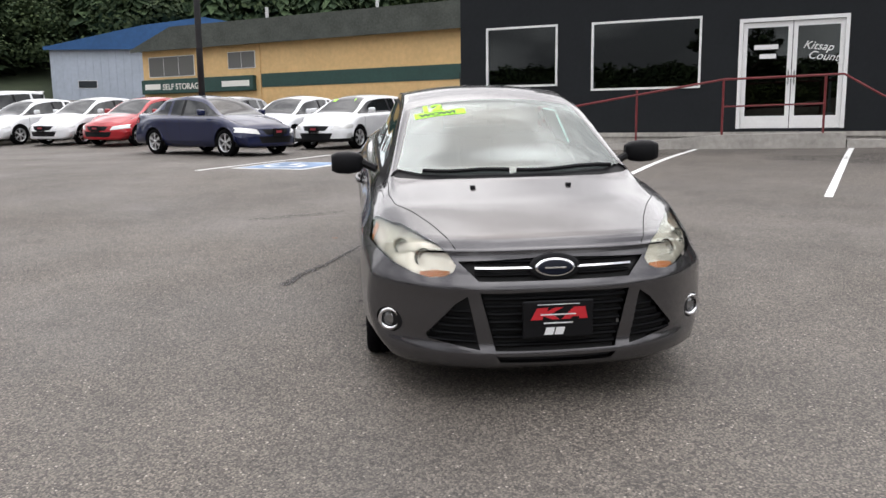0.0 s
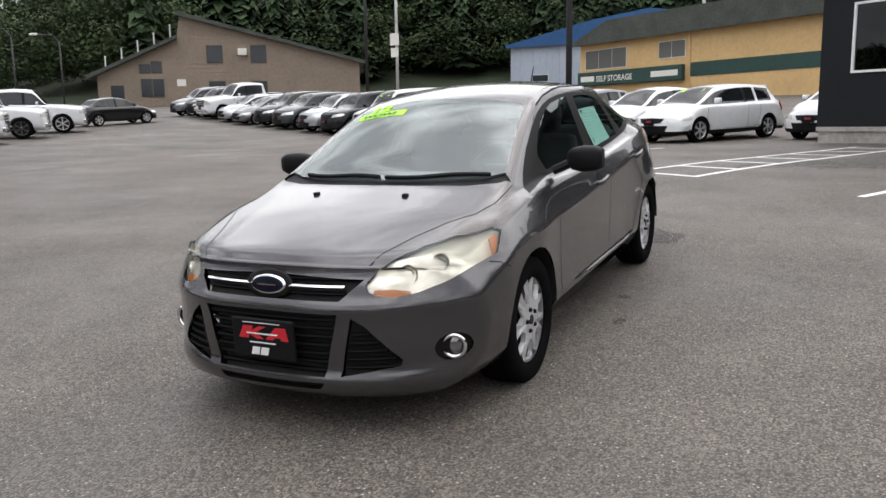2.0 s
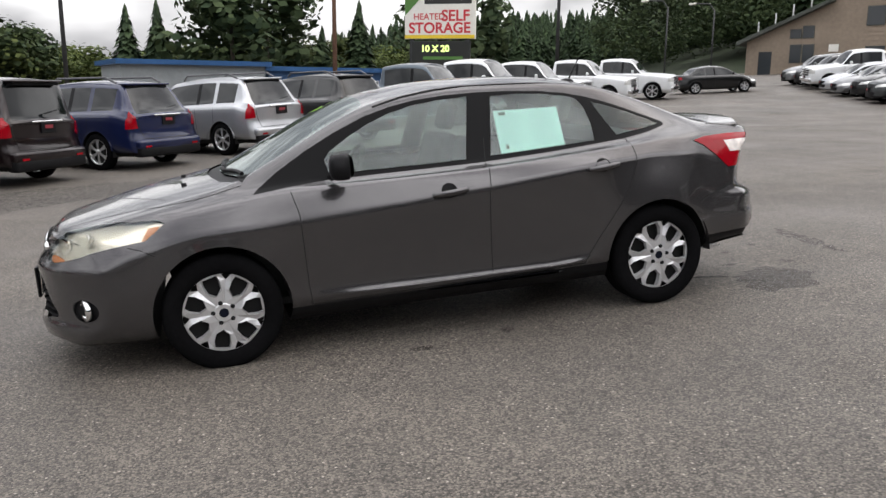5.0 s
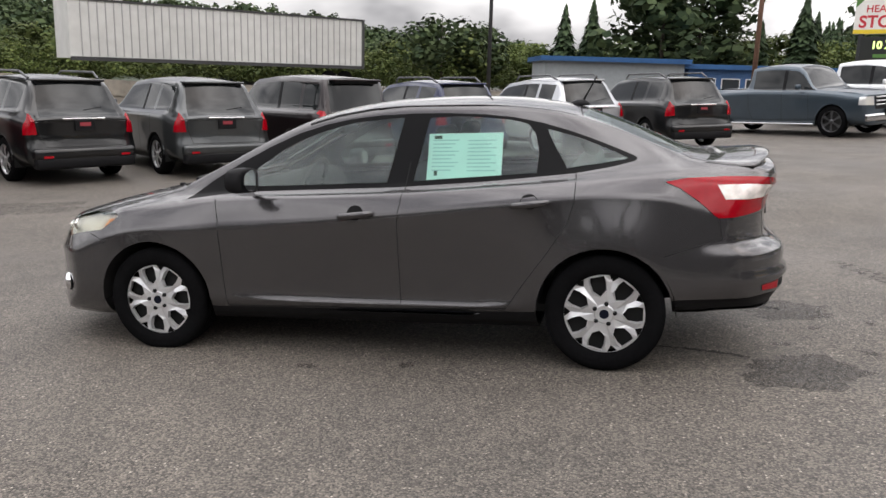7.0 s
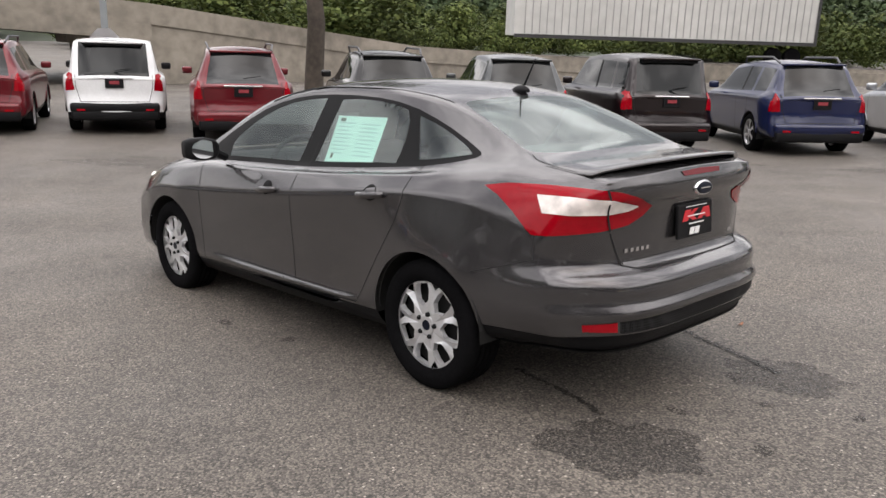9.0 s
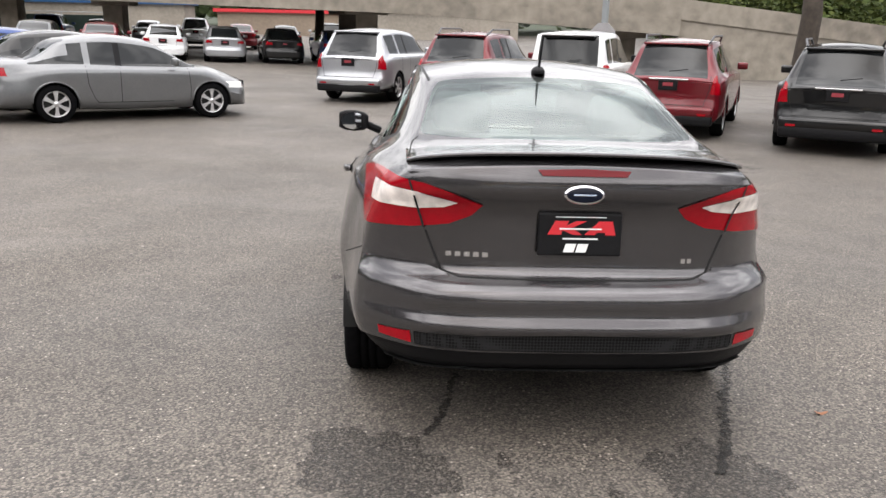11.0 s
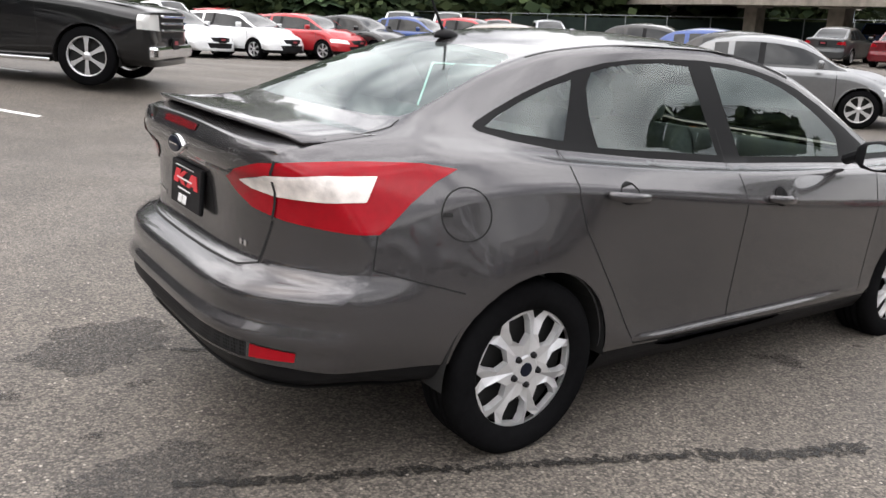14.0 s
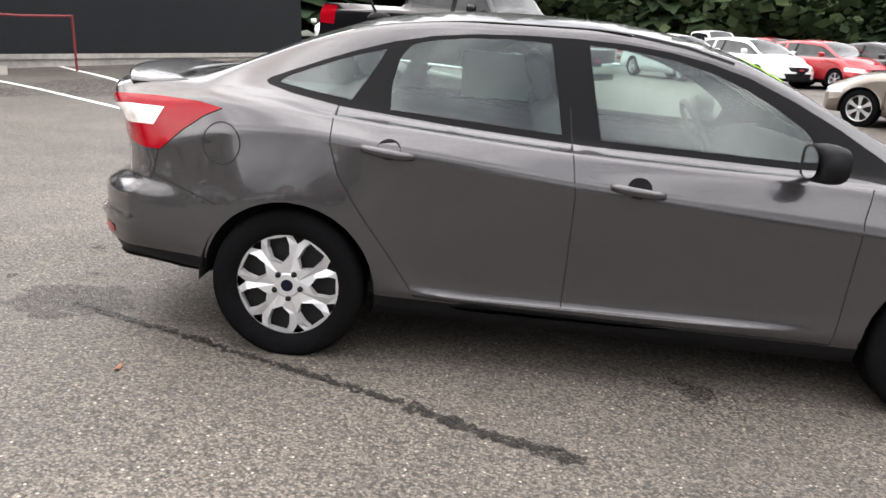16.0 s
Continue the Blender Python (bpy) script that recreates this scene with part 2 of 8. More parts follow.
# ---- lofted vehicle shells: front at -y, x > 0 half, mirrored afterwards ----
def catmull(ps, counts, before=None, after=None):
    """Points along a smooth line through ps, with counts[i] steps in span i."""
    q = [before or (2 * ps[0][0] - ps[1][0], 2 * ps[0][1] - ps[1][1])] + list(ps) + [after or (2 * ps[-1][0] - ps[-2][0], 2 * ps[-1][1] - ps[-2][1])]
    out = [tuple(ps[0])]
    for i, n in enumerate(counts):
        p0, p1, p2, p3 = q[i : i + 4]
        for k in range(1, n + 1):
            t = k / n
            out.append(tuple(0.5 * (2 * p1[j] + (p2[j] - p0[j]) * t + (2 * p0[j] - 5 * p1[j] + 4 * p2[j] - p3[j]) * t * t + (3 * p1[j] - p0[j] - 3 * p2[j] + p3[j]) * t**3) for j in (0, 1)))
    return out


class Shell:
    """A half body as a grid: rows are stations along y, columns run from the floor's middle round the side to the roof's middle."""

    def __init__(self, tables, stations, counts, across, place, sharp=None):
        self.n, self.place = across, place
        self.bm = bm = bmesh.new()
        self.tag = bm.faces.layers.int.new("class")
        self.seg = bm.faces.layers.int.new("seg")    # 0 floor, 1 side, 2 top, 3 front cap, 4 rear cap
        self.row = bm.faces.layers.int.new("row")
        self.col = bm.faces.layers.int.new("col")
        rows, sides = [], []
        for u in stations:
            c = [tuple(lerp_table(tables[k], u)) for k in ("P0", "Ps", "P1", "P2", "P3", "P4", "P5")]
            zc = lerp_table(tables["zc"], u)[0]
            wr, zr = c[-1]
            a = 0.85
            end = (a * wr, zr + (zc - zr) * (1 - a**2.2))
            if sharp is None:
                side = catmull(c, counts, after=end)
            else:   # a crease along control point number sharp
                side = catmull(c[: sharp + 1], counts[:sharp]) + catmull(c[sharp:], counts[sharp:], after=end)[1:]
            sec = [(i / across * c[0][0], c[0][1]) for i in range(across)] + side
            sec += [(i / across * wr, zr + (zc - zr) * (1 - (i / across) ** 2.2)) for i in range(across - 1, -1, -1)]
            rows.append([bm.verts.new((x, place(u, x, z), z)) for x, z in sec])
            sides.append(side)
        ns = len(sides[0]) - 1
        self.ns = ns
        for r in range(len(rows) - 1):
            for k in range(len(rows[0]) - 1):
                f = bm.faces.new((rows[r][k], rows[r][k + 1], rows[r + 1][k + 1], rows[r + 1][k]))
                f[self.seg] = 0 if k < across else 1 if k < across + ns else 2
                f[self.row], f[self.col] = r, k - across
        for r, seg in ((0, 3), (len(rows) - 1, 4)):
            u, side = stations[r], sides[r]
            zr = side[-1][1]
            grid = {}
            for j in range(ns + 1):
                for i in range(across + 1):
                    if j == 0:
                        grid[i, j] = rows[r][i]
                    elif i == across:
                        grid[i, j] = rows[r][across + j]
                    elif j == ns:
                        grid[i, j] = rows[r][across + ns + (across - i)]
                    else:
                        ztop = rows[r][across + ns + (across - i)].co.z
                        x, z = i / across * side[j][0], side[j][1] + (j / ns) ** 2 * (ztop - zr)
                        grid[i, j] = bm.verts.new((x, place(u, x, z), z))
            for j in range(ns):
                for i in range(across):
                    q = (grid[i, j], grid[i, j + 1], grid[i + 1, j + 1], grid[i + 1, j])
                    f = bm.faces.new(q if seg == 3 else q[::-1])
                    f[self.seg] = seg
        bmesh.ops.recalc_face_normals(bm, faces=bm.faces)
        if sum(f.normal.z * f.calc_area() * (1 if f[self.seg] == 2 else 0) for f in bm.faces) < 0:
            bmesh.ops.reverse_faces(bm, faces=bm.faces)

    def soften(self, test, times=3):
        vs = [v for v in self.bm.verts if v.co.x > 1e-4 and test(v.co)]
        for _ in range(times):
            bmesh.ops.smooth_vert(self.bm, verts=vs, factor=0.5, use_axis_x=True, use_axis_y=True, use_axis_z=True)

    def cut(self, poly, axes, test, mark=None):
        """Cut the outline poly, seen along the remaining axis, into the faces that pass test; give those inside the class mark."""
        bm, (p, q) = self.bm, axes
        n = len(poly)
        for i in range(n):
            a, b = poly[i], poly[(i + 1) % n]
            lo = (min(a[0], b[0]) - 0.004, min(a[1], b[1]) - 0.004)
            hi = (max(a[0], b[0]) + 0.004, max(a[1], b[1]) + 0.004)
            fs = []
            for f in bm.faces:
                us, vs = [v.co[p] for v in f.verts], [v.co[q] for v in f.verts]
                if min(us) < hi[0] and max(us) > lo[0] and min(vs) < hi[1] and max(vs) > lo[1] and test(f):
                    fs.append(f)
            if not fs:
                continue
            co, no = [0.0, 0.0, 0.0], [0.0, 0.0, 0.0]
            co[p], co[q] = a
            no[p], no[q] = b[1] - a[1], a[0] - b[0]
            if no[p] == 0 and no[q] == 0:
                continue
            geom = set(fs)
            for f in fs:
                geom.update(f.edges)
                geom.update(f.verts)
            bmesh.ops.bisect_plane(bm, geom=list(geom), plane_co=co, plane_no=Vector(no).normalized(), dist=1e-5)
        if mark is not None:
            for f in bm.faces:
                c = f.calc_center_median()
                if test(f) and inside(poly, c[p], c[q]):
                    f[self.tag] = mark

    def take(self, marks, mirror=1, both=False, shift=0.0):
        """A bmesh of the faces of some classes, on one side or on both, and each vertex's normal on the whole shell."""
        self.bm.normal_update()
        out = bmesh.new()
        made = {}
        norm = []
        marks = set(marks)
        for s in ((1, -1) if both else (mirror,)):
            for f in self.bm.faces:
                if f[self.tag] in marks:
                    vs = []
                    for v in f.verts:
                        on_axis = abs(v.co.x) < 1e-5
                        key = (v, 0 if on_axis and both else s)
                        if key not in made:
                            co, no = v.co.copy(), v.normal.copy()
                            if on_axis:
                                no.x = 0
                                no.normalize()
                            co += no * shift
                            made[key] = out.verts.new((co.x * s, co.y, co.z))
                            norm.append((no.x * s, no.y, no.z))
                        vs.append(made[key])
                    try:
                        out.faces.new(vs if s > 0 else vs[::-1])
                    except ValueError:
                        pass
        return out, norm


def inside(poly, x, y):
    r, n = False, len(poly)
    for i in range(n):
        (x0, y0), (x1, y1) = poly[i], poly[(i + 1) % n]
        if (y0 > y) != (y1 > y) and x < (x1 - x0) * (y - y0) / (y1 - y0) + x0:
            r = not r
    return r


def ring(cy, cz, r, n=28):
    return [(cy + r * math.cos(k * math.tau / n), cz + r * math.sin(k * math.tau / n)) for k in range(n)]


def shell_part(name, taken, material, parent, label="", thick=0.0):
    bm, norm = taken
    if not bm.faces:
        bm.free()
        return None
    bm.verts.index_update()
    me = bpy.data.meshes.new(name)
    bm.to_mesh(me)
    bm.free()
    me.materials.append(material)
    me.polygons.foreach_set("use_smooth", [True] * len(me.polygons))
    me.normals_split_custom_set_from_vertices(norm)
    ob = new(name, me)
    ob.parent = parent
    if label:
        ob["label"] = label
    return ob


# ---- wheels ----
def wheel_parts(radius, width, rim, spokes, rim_mat, parent, at, side):
    """tyre and rim; the outer face looks along side * x."""
    w = part("wheel", spin(bmesh.new(), [(rim * 0.98, -width * 0.48), (radius * 0.93, -width * 0.5), (radius, -width * 0.36), (radius, width * 0.36), (radius * 0.93, width * 0.5), (rim * 0.98, width * 0.48)], "x", 40), M_RUBBER, parent, "black rubber tyre", smooth=True)
    w.location = at
    bm = bmesh.new()
    spin(bm, [(rim, -width * 0.4), (rim, width * 0.46), (rim * 0.93, width * 0.46), (rim * 0.9, width * 0.3)], "x", 40)
    for k in range(spokes):
        m = Matrix.Rotation(k * math.tau / spokes, 4, "X")
        vs = []
        for r, hw, o in ((rim * 0.12, 0.022, 0.40), (rim * 0.55, 0.026, 0.42), (rim * 0.95, 0.045, 0.40)):
            for s, oo in ((-1, 0), (1, 0)):
                vs.append(bm.verts.new(m @ Vector((o * width, s * hw, r))))
        for i in (0, 2):
            bm.faces.new((vs[i], vs[i + 1], vs[i + 3], vs[i + 2]))
    spin(bm, [(0.0, width * 0.44), (rim * 0.2, width * 0.43), (rim * 0.22, width * 0.36)], "x", 16)
    r = part("rim", bm, rim_mat, w, smooth=True)
    bm = bmesh.new()
    spin(bm, [(0.0, width * 0.12), (rim * 0.9, width * 0.12)], "x", 24)
    part("brake", bm, M_DARK, w)
    if side < 0:
        w.rotation_euler = (0, 0, math.pi)
    return w


# ---- ordinary parked vehicles ----
VEHICLES = {
    # length, half width, height, wheelbase, front overhang, cowl, header, roof end, glass foot (from the front), bonnet front, cowl height, belt, deck
    "sedan": dict(L=4.5, W=0.875, H=1.44, wb=2.65, fo=0.86, cowl=1.12, head=1.92, rend=3.25, foot=3.88, zf=0.70, zw=0.95, belt=0.93, deck=1.03, R=0.315),
    "hatch": dict(L=4.3, W=0.89, H=1.46, wb=2.65, fo=0.88, cowl=0.98, head=1.85, rend=3.75, foot=4.14, zf=0.72, zw=0.98, belt=0.95, deck=1.0, R=0.315),
    "suv": dict(L=4.5, W=0.91, H=1.68, wb=2.65, fo=0.88, cowl=1.12, head=1.85, rend=3.93, foot=4.40, zf=0.88, zw=1.10, belt=1.08, deck=1.06, R=0.35),
    "boxy": dict(L=4.4, W=0.90, H=1.76, wb=2.6, fo=0.82, cowl=1.05, head=1.62, rend=4.15, foot=4.33, zf=0.95, zw=1.13, belt=1.10, deck=1.08, R=0.36),
    "pickup": dict(L=5.9, W=1.0, H=1.98, wb=3.7, fo=0.96, cowl=1.5, head=2.12, rend=3.55, foot=3.7, zf=1.17, zw=1.29, belt=1.27, deck=1.31, R=0.42),
}


VEHICLE_CACHE = {}


def vehicle(style, color_mat, m, label, wheel_mat=None, group="", clad=False, window=None, plate=True, name=None, rack=False, category=None, price=False, paper=False):
    """A parked vehicle; alike ones share their meshes and differ in paint."""
    key = (style, clad, rack, price, plate, paper, wheel_mat)
    if key not in VEHICLE_CACHE:
        VEHICLE_CACHE[key] = (build_vehicle(style, color_mat, m, label, wheel_mat, group, clad, window, plate, name, rack, category, price, paper), color_mat)
        return VEHICLE_CACHE[key][0]
    first, old = VEHICLE_CACHE[key]
    t = copy_thing(first, m)
    tagged(t, label, first["category"], group)
    for o in t.children_recursive:
        if o.type == "MESH" and o.material_slots and o.material_slots[0].material == old:
            o.material_slots[0].link = "OBJECT"
            o.material_slots[0].material = color_mat
    return t


def build_vehicle(style, color_mat, m, label, wheel_mat=None, group="", clad=False, window=None, plate=True, name=None, rack=False, category=None, price=False, paper=False):
    d = VEHICLES[style]
    L, W, H, wb, fo = d["L"], d["W"], d["H"], d["wb"], d["fo"]
    f0 = -L / 2
    yc, yh, yr, yg, yt = f0 + d["cowl"], f0 + d["head"], f0 + d["rend"], f0 + d["foot"], L / 2
    zf, zw, belt, deck = d["zf"], d["zw"], d["belt"], d["deck"]
    tall = style in ("suv", "boxy", "hatch")
    lift = d["R"] - 0.315
    sill, mid = 0.20 + lift, 0.42 + lift
    crown = 0.05
    tail_belt = belt + (0.04 if tall else 0.03)
    T = {}
    T["zc"] = [(f0, zf - 0.06), (f0 + 0.16, zf), (f0 + d["cowl"] * 0.6, zf + (zw - zf) * 0.75), (yc, zw), (yh, H - 0.06), ((yh + yr) / 2, H), (yr, H - (0.05 if tall or style == "pickup" else 0.09)), (yg, deck)]
    T["P5"] = [(f0, W * 0.74, zf - 0.07), (f0 + 0.3, W * 0.78, zf + 0.0), (yc, W * 0.78, zw - 0.03), (yh, W * 0.63, H - 0.12), ((yh + yr) / 2, W * (0.66 if not style == "boxy" else 0.74), H - crown), (yr, W * (0.64 if not style == "boxy" else 0.74), H - 0.1), (yg, W * (0.72 if not tall else 0.78), deck - 0.02)]
    if yg < yt - 0.15:
        T["zc"] += [(yt - 0.08, deck - 0.01), (yt, deck - 0.07)]
        T["P5"] += [(yt - 0.05, W * 0.74, deck - 0.03), (yt, W * 0.72, deck - 0.09)]
    else:
        T["zc"] += [(yt, deck - 0.03)]
        T["P5"] += [(yt, W * 0.78, deck - 0.06)]
    T["P4"] = [(f0, W * 0.84, zf - 0.10), (f0 + 0.35, W * 0.88, zf - 0.03), (yc, W * 0.88, belt - 0.02), (0, W * 0.89, belt), (yr, W * 0.87, tail_belt), (yt - 0.1, W * 0.84, tail_belt - 0.02), (yt, W * 0.80, min(tail_belt, deck) - 0.09)]
    T["P3"] = [(f0, W * 0.88, zf - 0.14), (f0 + 0.35, W * 0.94, zf - 0.07), (yc, W * 0.95, belt - 0.06), (yr, W * 0.94, tail_belt - 0.05), (yt, W * 0.85, tail_belt - 0.14)]
    T["P2"] = [(f0, W * 0.93, zf - 0.26), (f0 + 0.4, W * 0.99, zf - 0.16), (yc, W, belt - 0.15), (yr, W, tail_belt - 0.14), (yt, W * 0.9, tail_belt - 0.26)]
    T["P1"] = [(f0, W * 0.94, mid), (f0 + 0.4, W * 0.99, mid + 0.04), (0, W * 0.975, mid), (yt - 0.4, W * 0.99, mid + 0.04), (yt, W * 0.92, mid)]
    T["Ps"] = [(f0, W * 0.90, sill + 0.10), (0, W * 0.96, sill + 0.11), (yt, W * 0.9, sill + 0.12)]
    T["P0"] = [(f0, W * 0.8, sill + 0.02), (0, W * 0.9, sill), (yt, W * 0.82, sill + 0.06)]
    truck = style == "pickup"
    if truck:
        T["P5"] = [(u, x * (1.12 if u < yc + 0.1 or yh <= u <= yr else 1.06), z) for u, x, z in T["P5"]]
        T["P4"][0], T["P3"][0], T["P2"][0] = (f0, W * 0.92, zf - 0.09), (f0, W * 0.96, zf - 0.13), (f0, W * 0.98, zf - 0.24)
    corner, power, rear_corner = (0.13, 5.0, 0.08) if truck else (0.36, 2.6, 0.18 if tall else 0.30)
    nose_z = lambda z: (0.03 if truck else 0.10) * max(0.0, (z - mid) / (zf - mid)) ** 2 if z < zf + 0.2 else 0.1
    place = lambda u, x, z: (u + (1 - smooth_step(f0, f0 + 0.85, u)) * (corner * (abs(x) / W) ** power + (nose_z(z) if u < f0 + 0.1 else 0.0))
                             - smooth_step(yt - 0.7, yt, u) * (rear_corner * (abs(x) / W) ** 3.2) + (0.06 * (1 - smooth_step(mid + 0.12, mid + 0.2, z)) * smooth_step(yt - 0.3, yt, u)))
    b_pillar, c_pillar = (yh + yr) / 2 - 0.12 - (0.25 if style == "pickup" else 0), yr - (0.28 if style in ("sedan",) else 0.62 if tall else 0.04)
    marks = [f0, f0 + 0.04, f0 + 0.12, f0 + 0.3, f0 + 0.55, f0 + 0.8, yc, (yc + yh) / 2 - 0.1, (yc + yh) / 2 + 0.15, yh, yh + 0.25, b_pillar - 0.05, b_pillar + 0.05, (b_pillar + c_pillar) / 2, c_pillar - 0.05, c_pillar + 0.05, yr, (yr + yg) / 2, yg]
    if yg < yt - 0.15:
        marks += [yg + 0.12, (yg + yt) / 2, yt - 0.12, yt - 0.04]
    marks += [yt]
    marks = sorted(set(round(v, 3) for v in marks))
    dense = []
    for a, b in zip(marks, marks[1:]):
        k = max(1, math.ceil((b - a) / 0.2))
        dense += [a + (b - a) * i / k for i in range(k)]
    marks = dense + [marks[-1]]
    sh = Shell(T, marks, (1, 3, 5, 3, 1, 5), 8, place)
    bm, tag = sh.bm, sh.tag
    glass_from = 1 + 3 + 5 + 3 + 1
    us = lambda f: (marks[f[sh.row]] + marks[f[sh.row] + 1]) / 2
    for f in bm.faces:
        if f[sh.seg] == 1 and f[sh.col] >= glass_from:
            k, u = f[sh.col] - glass_from, us(f)
            lastk = 3
            if yc + 0.05 < u < yg - 0.05 and k <= lastk and not (b_pillar - 0.05 < u < b_pillar + 0.05):
                f[tag] = 2 if u < b_pillar else 3 if u < c_pillar - 0.05 else 4
                if c_pillar - 0.05 < u < c_pillar + 0.05 or (style == "pickup" and u > c_pillar - 0.05):
                    f[tag] = 0
                if u > yr and k > 1 and not tall:
                    f[tag] = 0
                if tall and u > yr:
                    f[tag] = 0
            if yc < u < yr and (b_pillar - 0.05 < u < b_pillar + 0.05) and k <= lastk:
                f[tag] = 10
        if f[sh.seg] == 2:
            u = us(f)
            if yc < u < yh and f[sh.col] - sh.ns >= 1:
                f[tag] = 5
            if yr < u < yg and f[sh.col] - sh.ns >= 1:
                f[tag] = 6
    af, ar = f0 + fo, f0 + fo + wb
    R = d["R"]
    if tall:
        # the rear glass of an upright tail
        sh.cut([(0, deck + 0.06), (W * 0.66, deck + 0.06), (W * 0.60, H - 0.17), (0, H - 0.14)], (0, 2), lambda f: f.calc_center_median().y > yr - 0.02 and f[sh.seg] == 2, None)
    front = lambda f: f.calc_center_median().y < f0 + 0.75 and f.calc_center_median().y < af - R and f[sh.seg] in (1, 3, 2)
    rear = lambda f: f.calc_center_median().y > yt - 0.5 and f[sh.seg] in (1, 2, 4)
    hz = zf - 0.13
    if truck:
        sh.cut([(W * 0.62, hz - 0.20), (W * 1.05, hz - 0.18), (W * 1.05, hz + 0.02), (W * 0.62, hz + 0.03)], (0, 2), lambda f: front(f) and f.calc_center_median().y < f0 + 0.26, 7)
    else:
        sh.cut([(W * 0.52, hz - 0.07), (W * 0.97, hz - 0.02), (W * 0.97, hz + 0.10), (W * 0.6, hz + 0.045)], (0, 2), front, 7)
    grille_top = hz + 0.04
    grille_drop = lift + (0.12 if truck else 0.0)
    sh.cut([(0, grille_top - 0.13 - grille_drop), (W * (0.56 if truck else 0.36), grille_top - 0.12 - grille_drop), (W * (0.60 if truck else 0.46), grille_top), (0, grille_top + 0.01)], (0, 2), front, 11)
    sh.cut([(0, mid - 0.12), (W * 0.5, mid - 0.12), (W * 0.58, mid + 0.03), (0, mid + 0.03)], (0, 2), front, 12)
    tz = (tail_belt - 0.07) if not tall else deck - 0.10
    if style == "pickup":
        tz = deck - 0.22
        sh.cut([(W * 0.80, tz - 0.2), (W * 1.02, tz - 0.2), (W * 1.02, tz + 0.16), (W * 0.80, tz + 0.16)], (0, 2), rear, 8)
    elif tall:
        sh.cut([(W * 0.76, tz - 0.17), (W * 1.02, tz - 0.19), (W * 1.02, tz + 0.15), (W * 0.80, tz + 0.13)], (0, 2), lambda f: rear(f) and f.calc_center_median().y > yt - 0.22, 8)
    else:
        sh.cut([(W * 0.56, tz - 0.10), (W * 1.02, tz - 0.13), (W * 1.02, tz + 0.03), (W * 0.60, tz - 0.01)], (0, 2), lambda f: rear(f) and f.calc_center_median().y > yt - 0.33, 8)
    if clad or tall:
        ct = sill + (0.17 if clad else 0.11)
        sh.cut([(f0 - 1, 0), (yt + 1, 0), (yt + 1, ct), (f0 - 1, ct)], (1, 2), lambda f: True, 9)
    for ay in (af, ar):
        sh.cut(ring(ay, R, R + 0.045, 26), (1, 2), lambda f: f[sh.seg] in (0, 1, 3, 4) and (f.calc_center_median().x > W * 0.55), 20)
    if style == "pickup":
        # the open bed
        sh.cut([(0, yg + 0.12), (W * 0.70, yg + 0.12), (W * 0.70, yt - 0.09), (0, yt - 0.09)], (0, 1), lambda f: f[sh.seg] == 2, 20)
    t = thing(name or ("pickup_truck" if style == "pickup" else "parked_car" if style in ("sedan", "hatch") else "parked_suv"), label, category or ("pickup truck" if style == "pickup" else "car" if style in ("sedan", "hatch") else "SUV"), m, group)
    shell_part("body", sh.take([0], both=True), color_mat, t)
    shell_part("lower_cladding", sh.take([9], both=True), M_TRIM, t, "black lower cladding")
    shell_part("grille", sh.take([11], both=True), M_TRIM, t)
    shell_part("air_intake", sh.take([12], both=True), M_TRIM, t)
    win = window or M_DARKGLASS
    shell_part("windshield", sh.take([5], both=True), win, t)
    shell_part("rear_window", sh.take([6], both=True), win, t)
    for s in (1, -1):
        shell_part("front_window", sh.take([2], s), win, t)
        shell_part("rear_side_window", sh.take([3], s), win, t)
        shell_part("quarter_window", sh.take([4], s), win, t)
        shell_part("door_pillar", sh.take([10], s), M_TRIM, t)
        shell_part("headlight", sh.take([7], s), M_LENS, t, "clear headlight")
        shell_part("taillight", sh.take([8], s, shift=0.006), M_TAIL, t, "red taillight")
    # joints of doors, bonnet and tailgate, laid on the shell
    tb = sh.bm.copy()
    bmesh.ops.triangulate(tb, faces=tb.faces)
    tb.verts.index_update()
    tree = BVHTree.FromPolygons([v.co.copy() for v in tb.verts], [[v.index for v in f.verts] for f in tb.faces])
    tb.free()
    def joint(pts, axis, both_sides=True):
        hits = []
        for (a0, b0), (a1, b1) in zip(pts, pts[1:]):
            n = max(1, int(math.dist((a0, b0), (a1, b1)) / 0.06))
            for k in range(n + 1):
                p, q = a0 + (a1 - a0) * k / n, b0 + (b1 - b0) * k / n
                o, dr = {0: (Vector((3, p, q)), Vector((-1, 0, 0))), 1: (Vector((p, 6, q)), Vector((0, -1, 0))), 2: (Vector((p, q, 4)), Vector((0, 0, -1)))}[axis]
                co, no, _, _ = tree.ray_cast(o, dr)
                if co is not None:
                    hits.append((co, no if no.dot(dr) < 0 else -no))
        for s in (1, -1) if both_sides else (1,):
            jb, prev = bmesh.new(), None
            for i, (co, no) in enumerate(hits):
                tv = hits[min(i + 1, len(hits) - 1)][0] - hits[max(i - 1, 0)][0]
                w = no.cross(tv).normalized() * 0.005 if tv.length > 1e-6 else Vector((0, 0.005, 0))
                q = [jb.verts.new(((co + no * 0.003 + w * e).x * s, (co + no * 0.003 + w * e).y, (co + no * 0.003 + w * e).z)) for e in (1, -1)]
                if prev:
                    jb.faces.new((prev[0], prev[1], q[1], q[0]))
                prev = q
            if len(hits) > 1:
                part("panel_gap", jb, M_DARK, t)
            else:
                jb.free()
    af_, ar_ = f0 + fo, f0 + fo + wb
